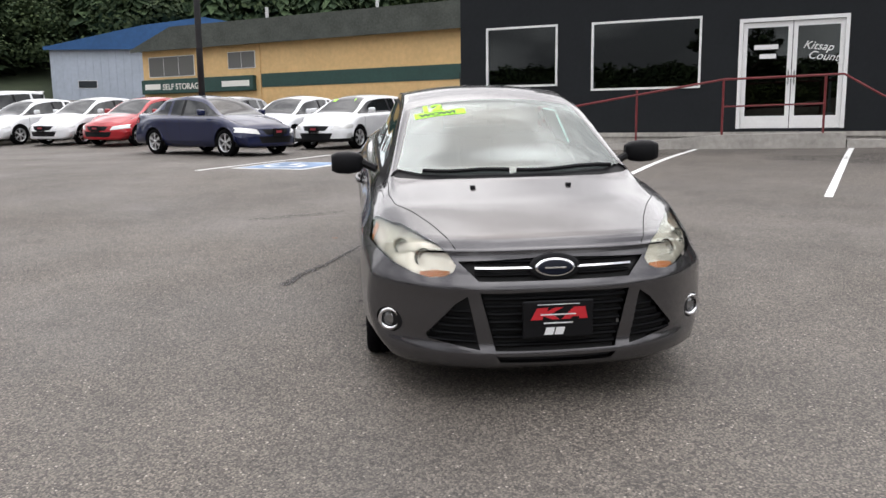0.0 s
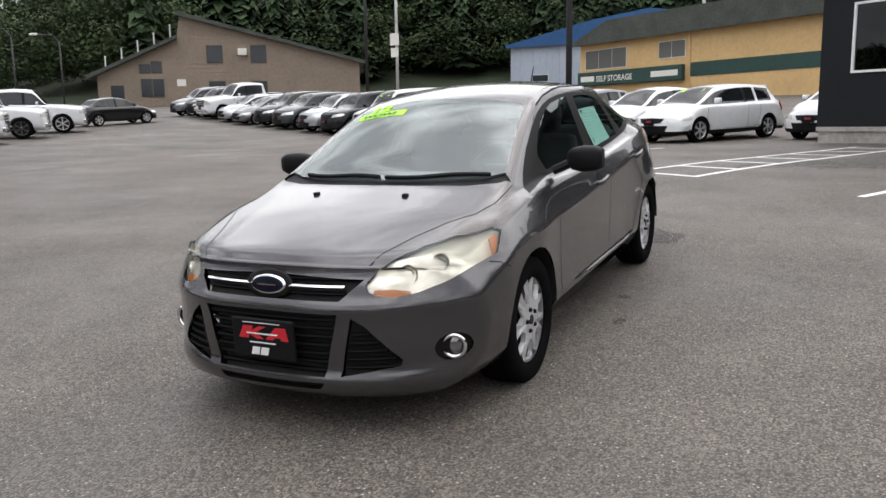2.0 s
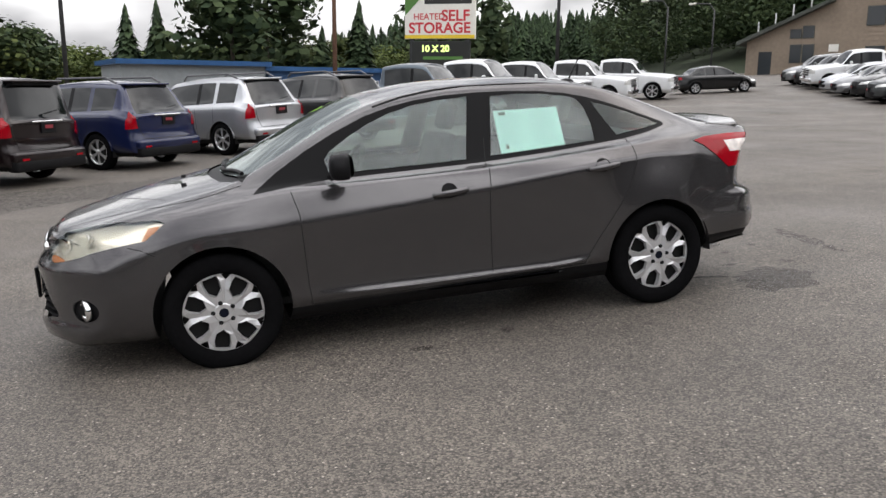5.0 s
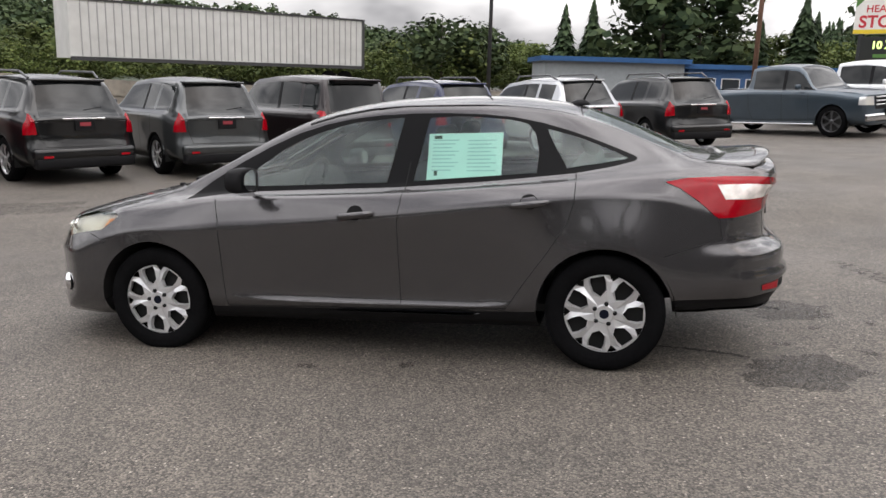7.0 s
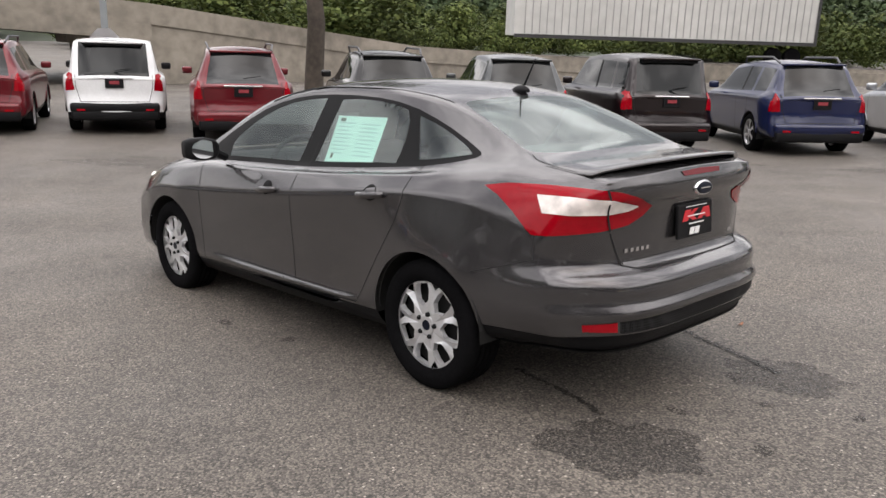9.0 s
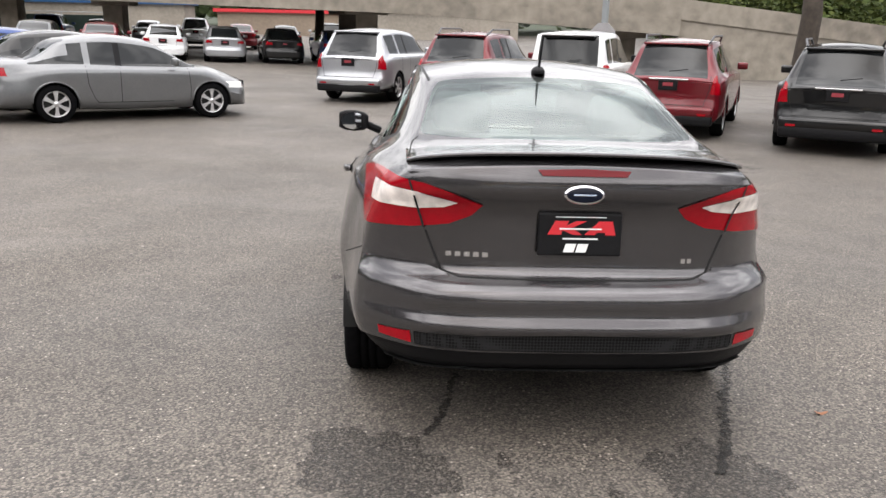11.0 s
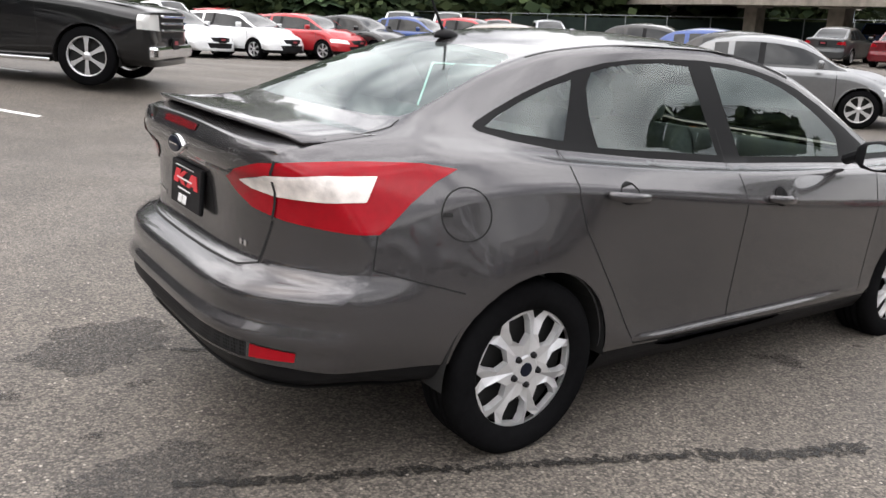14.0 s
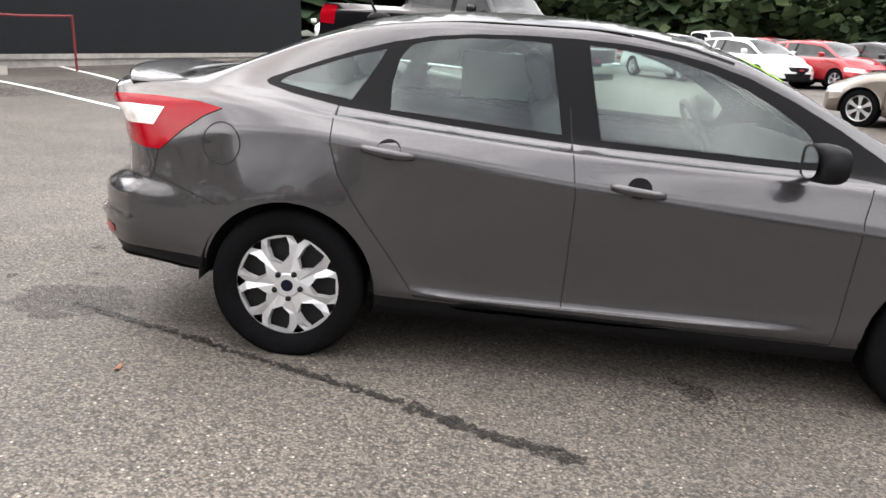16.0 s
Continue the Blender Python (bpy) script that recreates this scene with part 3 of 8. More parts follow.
    joint([(yc + 0.16, belt - 0.03), (yc + 0.13, mid + 0.12), (max(yc + 0.14, af_ + d["R"] + 0.08), sill + 0.14)], 0)
    joint([(b_pillar, belt - 0.02), (b_pillar - 0.01, sill + 0.13)], 0)
    cb = min(c_pillar + 0.04, yr)
    joint([(cb, tail_belt - 0.03), (cb - 0.02, mid + 0.22), (min(cb - 0.1, ar_ - d["R"] - 0.10), mid), (min(cb - 0.16, ar_ - d["R"] - 0.14), sill + 0.14)], 0)
    joint([(b_pillar - 0.9, sill + 0.13), (min(cb - 0.16, ar_ - d["R"] - 0.14), sill + 0.13)], 0)
    joint([(W * 0.72, f0 + 0.34), (W * 0.76, f0 + 0.6), (W * 0.77, yc - 0.02)], 2)
    if tall:
        joint([(W * 0.74, deck + 0.02), (W * 0.74, deck - 0.2), (W * 0.66, sill + 0.36)], 1)
        joint([(0, sill + 0.36), (W * 0.66, sill + 0.36)], 1)
    elif style == "sedan":
        joint([(W * 0.62, deck - 0.05), (W * 0.58, mid + 0.2), (0, mid + 0.2)], 1)
    sh.bm.free()
    for s in (1, -1):
        for ay in (af, ar):
            wheel_parts(R, 0.21, R * 0.70, 6, wheel_mat or M_SILVER, t, (s * (W - 0.125), ay, R), s)
            bm = bmesh.new()
            prev = None
            for k in range(13):
                a = math.pi * (-0.08 + 1.16 * k / 12)
                q = [bm.verts.new((s * x, ay + (R + 0.05) * math.cos(a), R + (R + 0.05) * math.sin(a))) for x in (W - 0.28, W - 0.03)]
                if prev:
                    bm.faces.new((prev[0], prev[1], q[1], q[0]))
                prev = q
            part("wheel_arch", bm, M_DARK, t)
            lip = [(s * (W * 0.985), ay + (R + 0.05) * math.cos(a), R + (R + 0.05) * math.sin(a)) for a in [math.pi * (0.02 + 0.96 * k / 14) for k in range(15)]]
            part("arch_lip", tubed(lip, 0.026 if clad else 0.016, 6), M_TRIM if clad else color_mat, t, smooth=True)
        bm = boxed((-0.10, -0.05, -0.07), (0.10, 0.05, 0.07), None, 0.035)
        mi = part("mirror", bm, color_mat if not clad else M_TRIM, t, smooth=True)
        mi.location = (s * (W + 0.06), yc + 0.42, belt + 0.08)
        for hy in ((b_pillar - 0.22), (c_pillar - 0.12)):
            h = part("handle", boxed((-0.012, -0.09, -0.015), (0.012, 0.09, 0.015), None, 0.008), color_mat, t)
            h.location = (s * W * 0.985, hy, belt - 0.12)
    floor_bm = boxed((-W * 0.7, f0 + 0.3, sill + 0.02), (W * 0.7, yt - 0.3, sill + 0.22))
    part("underbody", floor_bm, M_DARK, t)
    if style == "pickup":
        part("bed_floor", boxed((-W * 0.72, yg + 0.1, 0.78), (W * 0.72, yt - 0.07, 0.82)), M_TRIM, t)
        part("cab_back", boxed((-W * 0.72, yg + 0.06, 0.8), (W * 0.72, yg + 0.1, deck - 0.03)), color_mat, t)
        for s in (1, -1):
            part("bed_side", boxed((s * W * 0.72 - 0.02, yg + 0.1, 0.8), (s * W * 0.72 + 0.02, yt - 0.07, deck - 0.03)), M_TRIM, t)
        part("tailgate", boxed((-W * 0.72, yt - 0.11, 0.8), (W * 0.72, yt - 0.07, deck - 0.03)), color_mat, t)
        for k in range(3):
            gz = grille_top - 0.03 - 0.10 * k
            part("grille_bar", boxed((-W * 0.56, f0 - 0.03, gz - 0.022), (W * 0.56, f0 + 0.06, gz + 0.018), None, 0.01), M_CHROME, t, "chrome grille bar")
        part("running_board", boxed((-W * 0.98, af + R + 0.1, sill + 0.0), (W * 0.98, ar - R - 0.1, sill + 0.06), None, 0.02), M_CHROME, t)
        part("front_bumper", boxed((-W * 0.92, f0 - 0.04, sill + 0.12), (W * 0.92, f0 + 0.12, sill + 0.32), None, 0.05), M_CHROME if not clad else color_mat, t)
    if plate:
        zp = deck - 0.12 if tall else deck - 0.2
        for y, z in (((yt - 0.005), zp - 0.02), (f0 - 0.03, mid + 0.12)):
            p = part("licence_plate", boxed((-0.16, -0.012, -0.085), (0.16, 0.012, 0.085), None, 0.008), M_TRIM, t, "black dealer plate with a red mark")
            p.location = (0, y + (0.02 if y > 0 else 0), z)
            q = part("plate_mark", boxed((-0.085, -0.003, -0.012), (0.085, 0.003, 0.045)), M_PLATE_DULL, p)
            q.location = (0, 0.015 if y > 0 else -0.015, 0)
    if tall:
        part("rear_bumper", boxed((-W * 0.86, yt - 0.12, sill + 0.17), (W * 0.87, yt + 0.07, sill + 0.34), None, 0.05), M_TRIM if clad else color_mat, t, smooth=True)
        part("bumper_apron", boxed((-W * 0.85, yt - 0.16, sill + 0.02), (W * 0.85, yt + 0.062, sill + 0.215), None, 0.045), M_TRIM, t, "black lower bumper apron", smooth=True)
        part("roof_spoiler", boxed((-W * 0.60, yr - 0.08, H - 0.105), (W * 0.60, yr + 0.15, H - 0.065), None, 0.015), color_mat, t, smooth=True)
        # black strip in place of the shadow the spoiler casts on the glass
        part("spoiler_shade", boxed((-W * 0.56, yr - 0.02, H - 0.15), (W * 0.56, yr + 0.10, H - 0.107), None, 0.01), M_TRIM, t, "black strip standing in for the shade under the roof spoiler")
        for s in (1, -1):
            part("bumper_reflector", boxed((s * W * 0.66 - 0.07, yt + 0.06, sill + 0.20), (s * W * 0.66 + 0.07, yt + 0.076, sill + 0.235)), M_TAIL, t, "red bumper reflector")
        part("tailgate_trim", boxed((-W * 0.36, yt - 0.04, deck - 0.055), (W * 0.36, yt + 0.012, deck - 0.025), None, 0.01), M_CHROME if not clad else color_mat, t)
        part("wiper", tubed([(0.0, yt - 0.02, deck + 0.09), (-0.3, yt - 0.06, deck + 0.13)], 0.008, 5), M_TRIM, t)
    if price:   # painted price band high on the windscreen
        sl = math.atan2(H - 0.06 - zw, yh - yc)
        q = Matrix.Translation((-W * 0.05, yc + (yh - yc) * 0.72, zw + (H - 0.06 - zw) * 0.72)) @ Matrix.Rotation(sl, 4, "X")
        part("price_paint", boxed((-0.36, -0.06, 0.012), (0.36, 0.08, 0.02), q), M_LIMEPAINT, t, "lime green painted price")
    if paper:
        part("window_paper", boxed((W * 0.80, b_pillar + 0.12, belt + 0.07), (W * 0.812, b_pillar + 0.48, belt + 0.30)), M_PLATE_WHITE, t, "white paper behind the window")
    if rack:
        for s in (1, -1):
            part("roof_rail", tubed([(s * W * 0.6, yh + 0.25, H - 0.06), (s * W * 0.64, yh + 0.42, H + 0.045), (s * W * 0.64, yr - 0.35, H + 0.045), (s * W * 0.6, yr - 0.1, H - 0.06)], 0.02, 6), M_GREYWHEEL, t)
    return t

# ---- ground ----
def asphalt():
    m = mat("asphalt", (0.10, 0.094, 0.088), 0.72)
    nt = m.node_tree
    b = nt.nodes["Principled BSDF"]
    tc = nt.nodes.new("ShaderNodeTexCoord")
    def noise_node(scale, detail, rough=0.6):
        n = nt.nodes.new("ShaderNodeTexNoise")
        n.inputs["Scale"].default_value, n.inputs["Detail"].default_value, n.inputs["Roughness"].default_value = scale, detail, rough
        nt.links.new(tc.outputs["Object"], n.inputs["Vector"])
        return n
    def ramp(src, p0, c0, p1, c1):
        r = nt.nodes.new("ShaderNodeValToRGB")
        r.color_ramp.elements[0].position, r.color_ramp.elements[0].color = p0, (*c0, 1)
        r.color_ramp.elements[1].position, r.color_ramp.elements[1].color = p1, (*c1, 1)
        nt.links.new(src, r.inputs["Fac"])
        return r.outputs["Color"]
    def mix(kind, fac, a, bb):
        x = nt.nodes.new("ShaderNodeMix")
        x.data_type, x.blend_type = "RGBA", kind
        x.inputs[0].default_value = fac
        nt.links.new(a, x.inputs[6])
        nt.links.new(bb, x.inputs[7])
        return x.outputs[2]
    vor = nt.nodes.new("ShaderNodeTexVoronoi")
    vor.inputs["Scale"].default_value = 105
    nt.links.new(tc.outputs["Object"], vor.inputs["Vector"])
    stones = ramp(vor.outputs["Color"], 0.2, (0.046, 0.041, 0.0355), 0.97, (0.235, 0.205, 0.172))
    pits = ramp(vor.outputs["Distance"], 0.35, (1, 1, 1), 0.75, (0.55, 0.55, 0.55))
    broad = ramp(noise_node(0.35, 6).outputs["Fac"], 0.33, (0.80, 0.80, 0.81), 0.67, (1.14, 1.13, 1.12))
    patch = ramp(noise_node(2.2, 5).outputs["Fac"], 0.3, (0.88, 0.88, 0.88), 0.7, (1.1, 1.1, 1.1))
    col = mix("MULTIPLY", 1, stones, pits)
    # scattered pale aggregate worn bare
    vf = nt.nodes.new("ShaderNodeTexVoronoi")
    vf.inputs["Scale"].default_value = 52
    nt.links.new(tc.outputs["Object"], vf.inputs["Vector"])
    pick = ramp(vf.outputs["Color"], 0.80, (0, 0, 0), 0.86, (1, 1, 1))
    core = ramp(vf.outputs["Distance"], 0.22, (1, 1, 1), 0.34, (0, 0, 0))
    fl = mix("MULTIPLY", 1, pick, core)
    fx = nt.nodes.new("ShaderNodeMix")
    fx.data_type = "RGBA"
    nt.links.new(fl, fx.inputs[0])
    nt.links.new(col, fx.inputs[6])
    fx.inputs[7].default_value = (0.40, 0.36, 0.31, 1)
    col = fx.outputs[2]
    col = mix("MULTIPLY", 1, col, broad)
    col = mix("MULTIPLY", 1, col, patch)
    nt.links.new(col, b.inputs["Base Color"])
    rr = ramp(noise_node(0.5, 4).outputs["Fac"], 0.3, (0.52, 0.52, 0.52), 0.7, (0.80, 0.80, 0.80))
    nt.links.new(rr, b.inputs["Roughness"])
    bp = nt.nodes.new("ShaderNodeBump")
    bp.inputs["Strength"].default_value, bp.inputs["Distance"].default_value = 0.5, 0.004
    nt.links.new(vor.outputs["Distance"], bp.inputs["Height"])
    bp.invert = True
    nt.links.new(bp.outputs["Normal"], b.inputs["Normal"])
    return m


M_ASPHALT = asphalt()


def axis_steps():
    v = [0.0]
    step = 0.5
    while v[-1] < 900:
        v.append(v[-1] + step)
        if v[-1] > 25:
            step *= 1.18
    return [-a for a in v[:0:-1]] + v


def ground_sheet():
    xs = axis_steps()
    bm = bmesh.new()
    g = [[bm.verts.new((x, y, ground_z(x, y))) for y in xs] for x in xs]
    for i in range(len(xs) - 1):
        for j in range(len(xs) - 1):
            bm.faces.new((g[i][j], g[i + 1][j], g[i + 1][j + 1], g[i][j + 1]))
    return tagged(part("ground", bm, M_ASPHALT, None, smooth=True), "worn grey-brown asphalt of a car sales lot", "ground", kind="structure")


ground_sheet()

# ---- dark sales office: front wall from its west corner W0 along WD ----
M_SIDING = mat("charcoal_siding", (0.012, 0.0138, 0.016), 0.6, spec=0.2, noise_scale=12, noise_amount=0.12, bump=0.1, bump_scale=90)
M_CONCRETE = mat("concrete", (0.36, 0.34, 0.31), 0.85, noise_scale=9, noise_amount=0.25, bump=0.3, bump_scale=70)
M_WHITEFRAME = mat("white_frame", (0.78, 0.78, 0.77), 0.45, noise_scale=30, noise_amount=0.05)
M_REDRAIL = mat("red_rail_paint", (0.16, 0.018, 0.02), 0.45, noise_scale=40, noise_amount=0.2)
W0, WD = Vector((1.74, 15.11, 0)), Vector((0.874, -0.486, 0)).normalized()
WN = Vector((WD.y, -WD.x, 0))            # out of the wall, towards the lot
if WN.y > 0:
    WN = -WN
OFFICE = Matrix(((WD.x, -WN.x, 0, W0.x), (WD.y, -WN.y, 0, W0.y), (0, 0, 1, 0), (0, 0, 0, 1)))   # x along the wall, y into the building


def in_office(bm):
    bmesh.ops.transform(bm, matrix=OFFICE, verts=bm.verts)
    return bm


def wall_with_holes(x0, x1, z0, z1, y0, y1, holes, m):
    """A thick wall along x with rectangular openings (x0, x1, z0, z1) right through it."""
    xs = sorted({x0, x1, *[h[0] for h in holes], *[h[1] for h in holes]})
    zs = sorted({z0, z1, *[h[2] for h in holes], *[h[3] for h in holes]})
    bm = bmesh.new()
    solid = lambda a, c: not any(h[0] <= a < h[1] and h[2] <= c < h[3] for h in holes)
    for i in range(len(xs) - 1):
        for j in range(len(zs) - 1):
            if solid(xs[i], zs[j]):
                box(bm, (xs[i], y0, zs[j]), (xs[i + 1], y1, zs[j + 1]))
    bmesh.ops.remove_doubles(bm, verts=bm.verts, dist=1e-4)
    dup = {}
    for f in bm.faces:
        dup.setdefault(tuple(round(c, 3) for c in f.calc_center_median()), []).append(f)
    bmesh.ops.delete(bm, geom=[f for fs in dup.values() if len(fs) > 1 for f in fs], context="FACES")
    bmesh.ops.transform(bm, matrix=m, verts=bm.verts)
    return bm


M_OFFICEGLASS = glass("office_glass", (0.16, 0.18, 0.19), ior=1.6)
OFFICE_LEN, OFFICE_TOP, FOUND = 18.6, 5.2, 0.95
WINDOWS = ((0.71, 2.57, 2.10, 3.58), (3.41, 5.95, 1.96, 3.57))
DOOR = (6.82, 8.92, 1.02, 3.36)


def office():
    holes = [WINDOWS[0], WINDOWS[1], DOOR]
    tagged(part("wall_front", wall_with_holes(0, OFFICE_LEN, FOUND, OFFICE_TOP, 0, 0.2, holes, OFFICE), M_SIDING), "charcoal painted lap siding wall of the sales office", "wall", kind="structure")
    tagged(part("wall_west", in_office(boxed((0, 0.2, FOUND), (0.2, 12, OFFICE_TOP))), M_SIDING), "charcoal painted end wall of the sales office", "wall", kind="structure")
    tagged(part("wall_east", in_office(boxed((OFFICE_LEN - 0.2, 0.2, FOUND), (OFFICE_LEN, 12, OFFICE_TOP))), M_SIDING), "charcoal painted end wall of the sales office", "wall", kind="structure")
    tagged(part("wall_back", in_office(boxed((0.2, 11.8, FOUND), (OFFICE_LEN - 0.2, 12, OFFICE_TOP))), M_SIDING), "charcoal painted rear wall of the sales office", "wall", kind="structure")
    tagged(part("office_floor", in_office(boxed((0.2, 0.2, FOUND - 0.1), (OFFICE_LEN - 0.2, 11.8, FOUND))), mat("office_floor", (0.12, 0.11, 0.1), 0.6, noise_scale=5, noise_amount=0.2)), "dark floor inside the sales office", "floor", kind="structure")
    tagged(part("roof", in_office(boxed((-0.25, -0.35, OFFICE_TOP), (OFFICE_LEN + 0.25, 12.2, OFFICE_TOP + 0.25))), M_SIDING), "flat dark roof of the sales office", "roof", kind="structure")
    tagged(part("foundation", in_office(boxed((0.03, 0.03, -0.3), (OFFICE_LEN - 0.03, 11.9, FOUND - 0.1))), M_CONCRETE), "pale stained concrete foundation of the office", "foundation", kind="structure")
    tagged(part("wall_band", in_office(boxed((-0.012, -0.012, FOUND - 0.1), (OFFICE_LEN + 0.012, 0.03, FOUND))), M_CONCRETE), "pale concrete edge under the dark siding", "trim", kind="structure")
    for i, (a, b, c, d) in enumerate(WINDOWS):
        w = tagged(thing("window_%d" % (i + 1), "large fixed window with a thin white frame", "window"), kind="structure")
        for lo, hi in (((a, -0.03, c), (b, 0.06, c + 0.05)), ((a, -0.03, d - 0.05), (b, 0.06, d)), ((a, -0.03, c + 0.05), (a + 0.05, 0.06, d - 0.05)), ((b - 0.05, -0.03, c + 0.05), (b, 0.06, d - 0.05))):
            part("window_frame", in_office(boxed(lo, hi)), M_WHITEFRAME, w, "white window frame")
        part("pane", in_office(boxed((a + 0.05, 0.02, c + 0.05), (b - 0.05, 0.035, d - 0.05))), M_OFFICEGLASS, w, "dark reflecting glass")
    a, b, c, d = DOOR
    dr = tagged(thing("door_1", "white-framed double glass entrance door, closed", "door"), kind="structure")
    for lo, hi in (((a - 0.06, -0.05, c), (a + 0.02, 0.12, d)), ((b - 0.02, -0.05, c), (b + 0.06, 0.12, d)), ((a - 0.06, -0.05, d), (b + 0.06, 0.12, d + 0.08))):
        part("door_frame", in_office(boxed(lo, hi)), M_WHITEFRAME, dr)
    mid = (a + b) / 2
    for s, (x0, x1) in enumerate(((a + 0.025, mid - 0.008), (mid + 0.008, b - 0.025))):
        lf = part("door_leaf", in_office(wall_with_holes(x0, x1, c + 0.01, d - 0.01, 0.0, 0.05, [(x0 + 0.09, x1 - 0.09, c + 0.28, d - 0.12)], Matrix())), M_WHITEFRAME, dr, "white metal door leaf")
        part("pane", in_office(boxed((x0 + 0.09, 0.018, c + 0.28), (x1 - 0.09, 0.03, d - 0.12))), M_OFFICEGLASS, lf)
        hx = mid - 0.06 if s == 0 else mid + 0.06
        part("handle", in_office(tubed([(hx, 0.0, c + 0.95), (hx, -0.06, c + 0.98), (hx, -0.06, c + 1.25), (hx, 0.0, c + 1.28)], 0.014, 6)), M_CHROME, lf)
    # script lettering on the two panes
    for txt, x, z, size in (("Kitsap", mid + 0.2, d - 0.6, 0.24), ("County", mid + 0.3, d - 0.82, 0.24)):
        cu = bpy.data.curves.new("lettering", "FONT")
        cu.body, cu.size, cu.shear, cu.extrude = txt, size, 0.35, 0.002
        tx = new("lettering", cu)
        tx.matrix_world = OFFICE @ pose(x, -0.0, z, 90, 8, 0)
        tx.data.materials.append(M_WHITEFRAME)
        dg = bpy.context.evaluated_depsgraph_get()
        me = bpy.data.meshes.new_from_object(tx.evaluated_get(dg))
        mw = tx.matrix_world.copy()
        bpy.data.objects.remove(tx)
        ob = new("lettering", me)
        ob.matrix_world = mw
        ob.parent = dr
    for k, (x, w) in enumerate(((0.26, 0.5), (0.38, 0.34))):
        part("lettering_bar", in_office(boxed((a + x, -0.004, d - 0.6 - 0.2 * k), (a + x + w, 0.0, d - 0.5 - 0.2 * k))), M_WHITEFRAME, dr)
    # raised walk and ramp with its rail
    def slab(name, pts, label):
        bm = bmesh.new()
        top = [bm.verts.new((x, y, z)) for x, z in pts for y in (-1.55, -0.02)]
        bot = [bm.verts.new((x, y, -0.2)) for x, z in pts for y in (-1.55, -0.02)]
        n = len(pts)
        for i in range(n - 1):
            q = 2 * i
            bm.faces.new((top[q], top[q + 1], top[q + 3], top[q + 2]))
            bm.faces.new((top[q], top[q + 2], bot[q + 2], bot[q]))
        bm.faces.new((top[0], bot[0], bot[1], top[1]))
        bm.faces.new((top[-1], bot[-1], bot[-2], top[-2]))
        return tagged(part(name, in_office(bm), M_CONCRETE), label, "walkway", kind="structure")
    slab("ramp", [(3.2, 0.62), (6.55, 0.90), (8.95, 0.94)], "worn pale concrete ramp along the office wall")
    slab("landing_step", [(8.97, 0.79), (9.7, 0.79)], "pale concrete step beside the landing")
    rail = thing("handrail", "dark red painted steel handrail beside the ramp", "handrail")
    posts = [(4.74, 0.74), (6.56, 0.89), (8.53, 0.93), (11.15, 0.60)]
    for x, z in posts:
        part("post", in_office(tubed([(x, -1.3, z), (x, -1.3, z + 1.17 - (0.1 if x > 11 else 0))], 0.024, 8)), M_REDRAIL, rail)
    part("top_rail", in_office(tubed([(3.3, -1.3, 1.56), (4.74, -1.3, 1.79), (6.56, -1.3, 2.07), (8.86, -1.3, 2.11), (9.6, -1.3, 1.65), (10.2, -1.3, 1.64), (11.15, -1.3, 1.66)], 0.024, 8)), M_REDRAIL, rail)
    part("mid_rail", in_office(tubed([(6.56, -1.3, 1.5), (8.53, -1.3, 1.53)], 0.018, 8)), M_REDRAIL, rail)


office()


# ---- painted lines ----
def stripe(name, label, pts, width=0.10, material=None):
    bm = bmesh.new()
    for (x0, y0), (x1, y1) in zip(pts, pts[1:]):
        d = Vector((x1 - x0, y1 - y0, 0))
        n = max(1, int(d.length / 0.4))
        o = Vector((-d.y, d.x, 0)).normalized() * width / 2
        prev = None
        for k in range(n + 1):
            p = Vector((x0, y0, 0)) + d * k / n
            q = []
            for s in (1, -1):
                v = p + o * s
                q.append(bm.verts.new((v.x, v.y, ground_z(v.x, v.y) + 0.005)))
            if prev:
                bm.faces.new((prev[0], prev[1], q[1], q[0]))
            prev = q
    bmesh.ops.recalc_face_normals(bm, faces=bm.faces)
    if bm.faces[:] and sum(f.normal.z for f in bm.faces) < 0:
        bmesh.ops.reverse_faces(bm, faces=bm.faces)
    return tagged(part(name, bm, material or M_WHITEPAINT), label, "road marking", kind="structure")


M_BLUEPAINT = mat("blue_marking", (0.17, 0.25, 0.38), 0.75, noise_scale=8, noise_amount=0.55)
LINE = "worn white painted parking line"
stripe("parking_line", LINE, [(6.26, 10.72), (2.45, 4.95)])
stripe("parking_line", LINE, [(8.85, 9.26), (4.75, 3.3)])
stripe("parking_line", LINE, [(13.0, 10.49), (7.4, 5.3)])
stripe("parking_line", LINE, [(17.2, 3.75), (12.0, 0.78)])
stripe("parking_line", LINE, [(10.2, 3.15), (8.2, 1.3)])
stripe("parking_line", LINE, [(-3.75, 8.5), (-1.3, 13.3)])
HA, HB, HD = Vector((0.40, 6.58)), Vector((-0.58, 7.12)), Vector((0.46, 0.888))
stripe("hatch_line", "white painted edge line of a hatched access aisle", [tuple(HA), tuple(HA + HD * 6.8)])
stripe("hatch_line", "white painted edge line of a hatched access aisle", [tuple(HB), tuple(HB + HD * 6.8)])
for k in range(7):
    stripe("hatch_rung", "white painted cross bar of a hatched access aisle", [tuple(HA + HD * (0.05 + 1.05 * k)), tuple(HB + HD * (0.05 + 1.05 * k))])


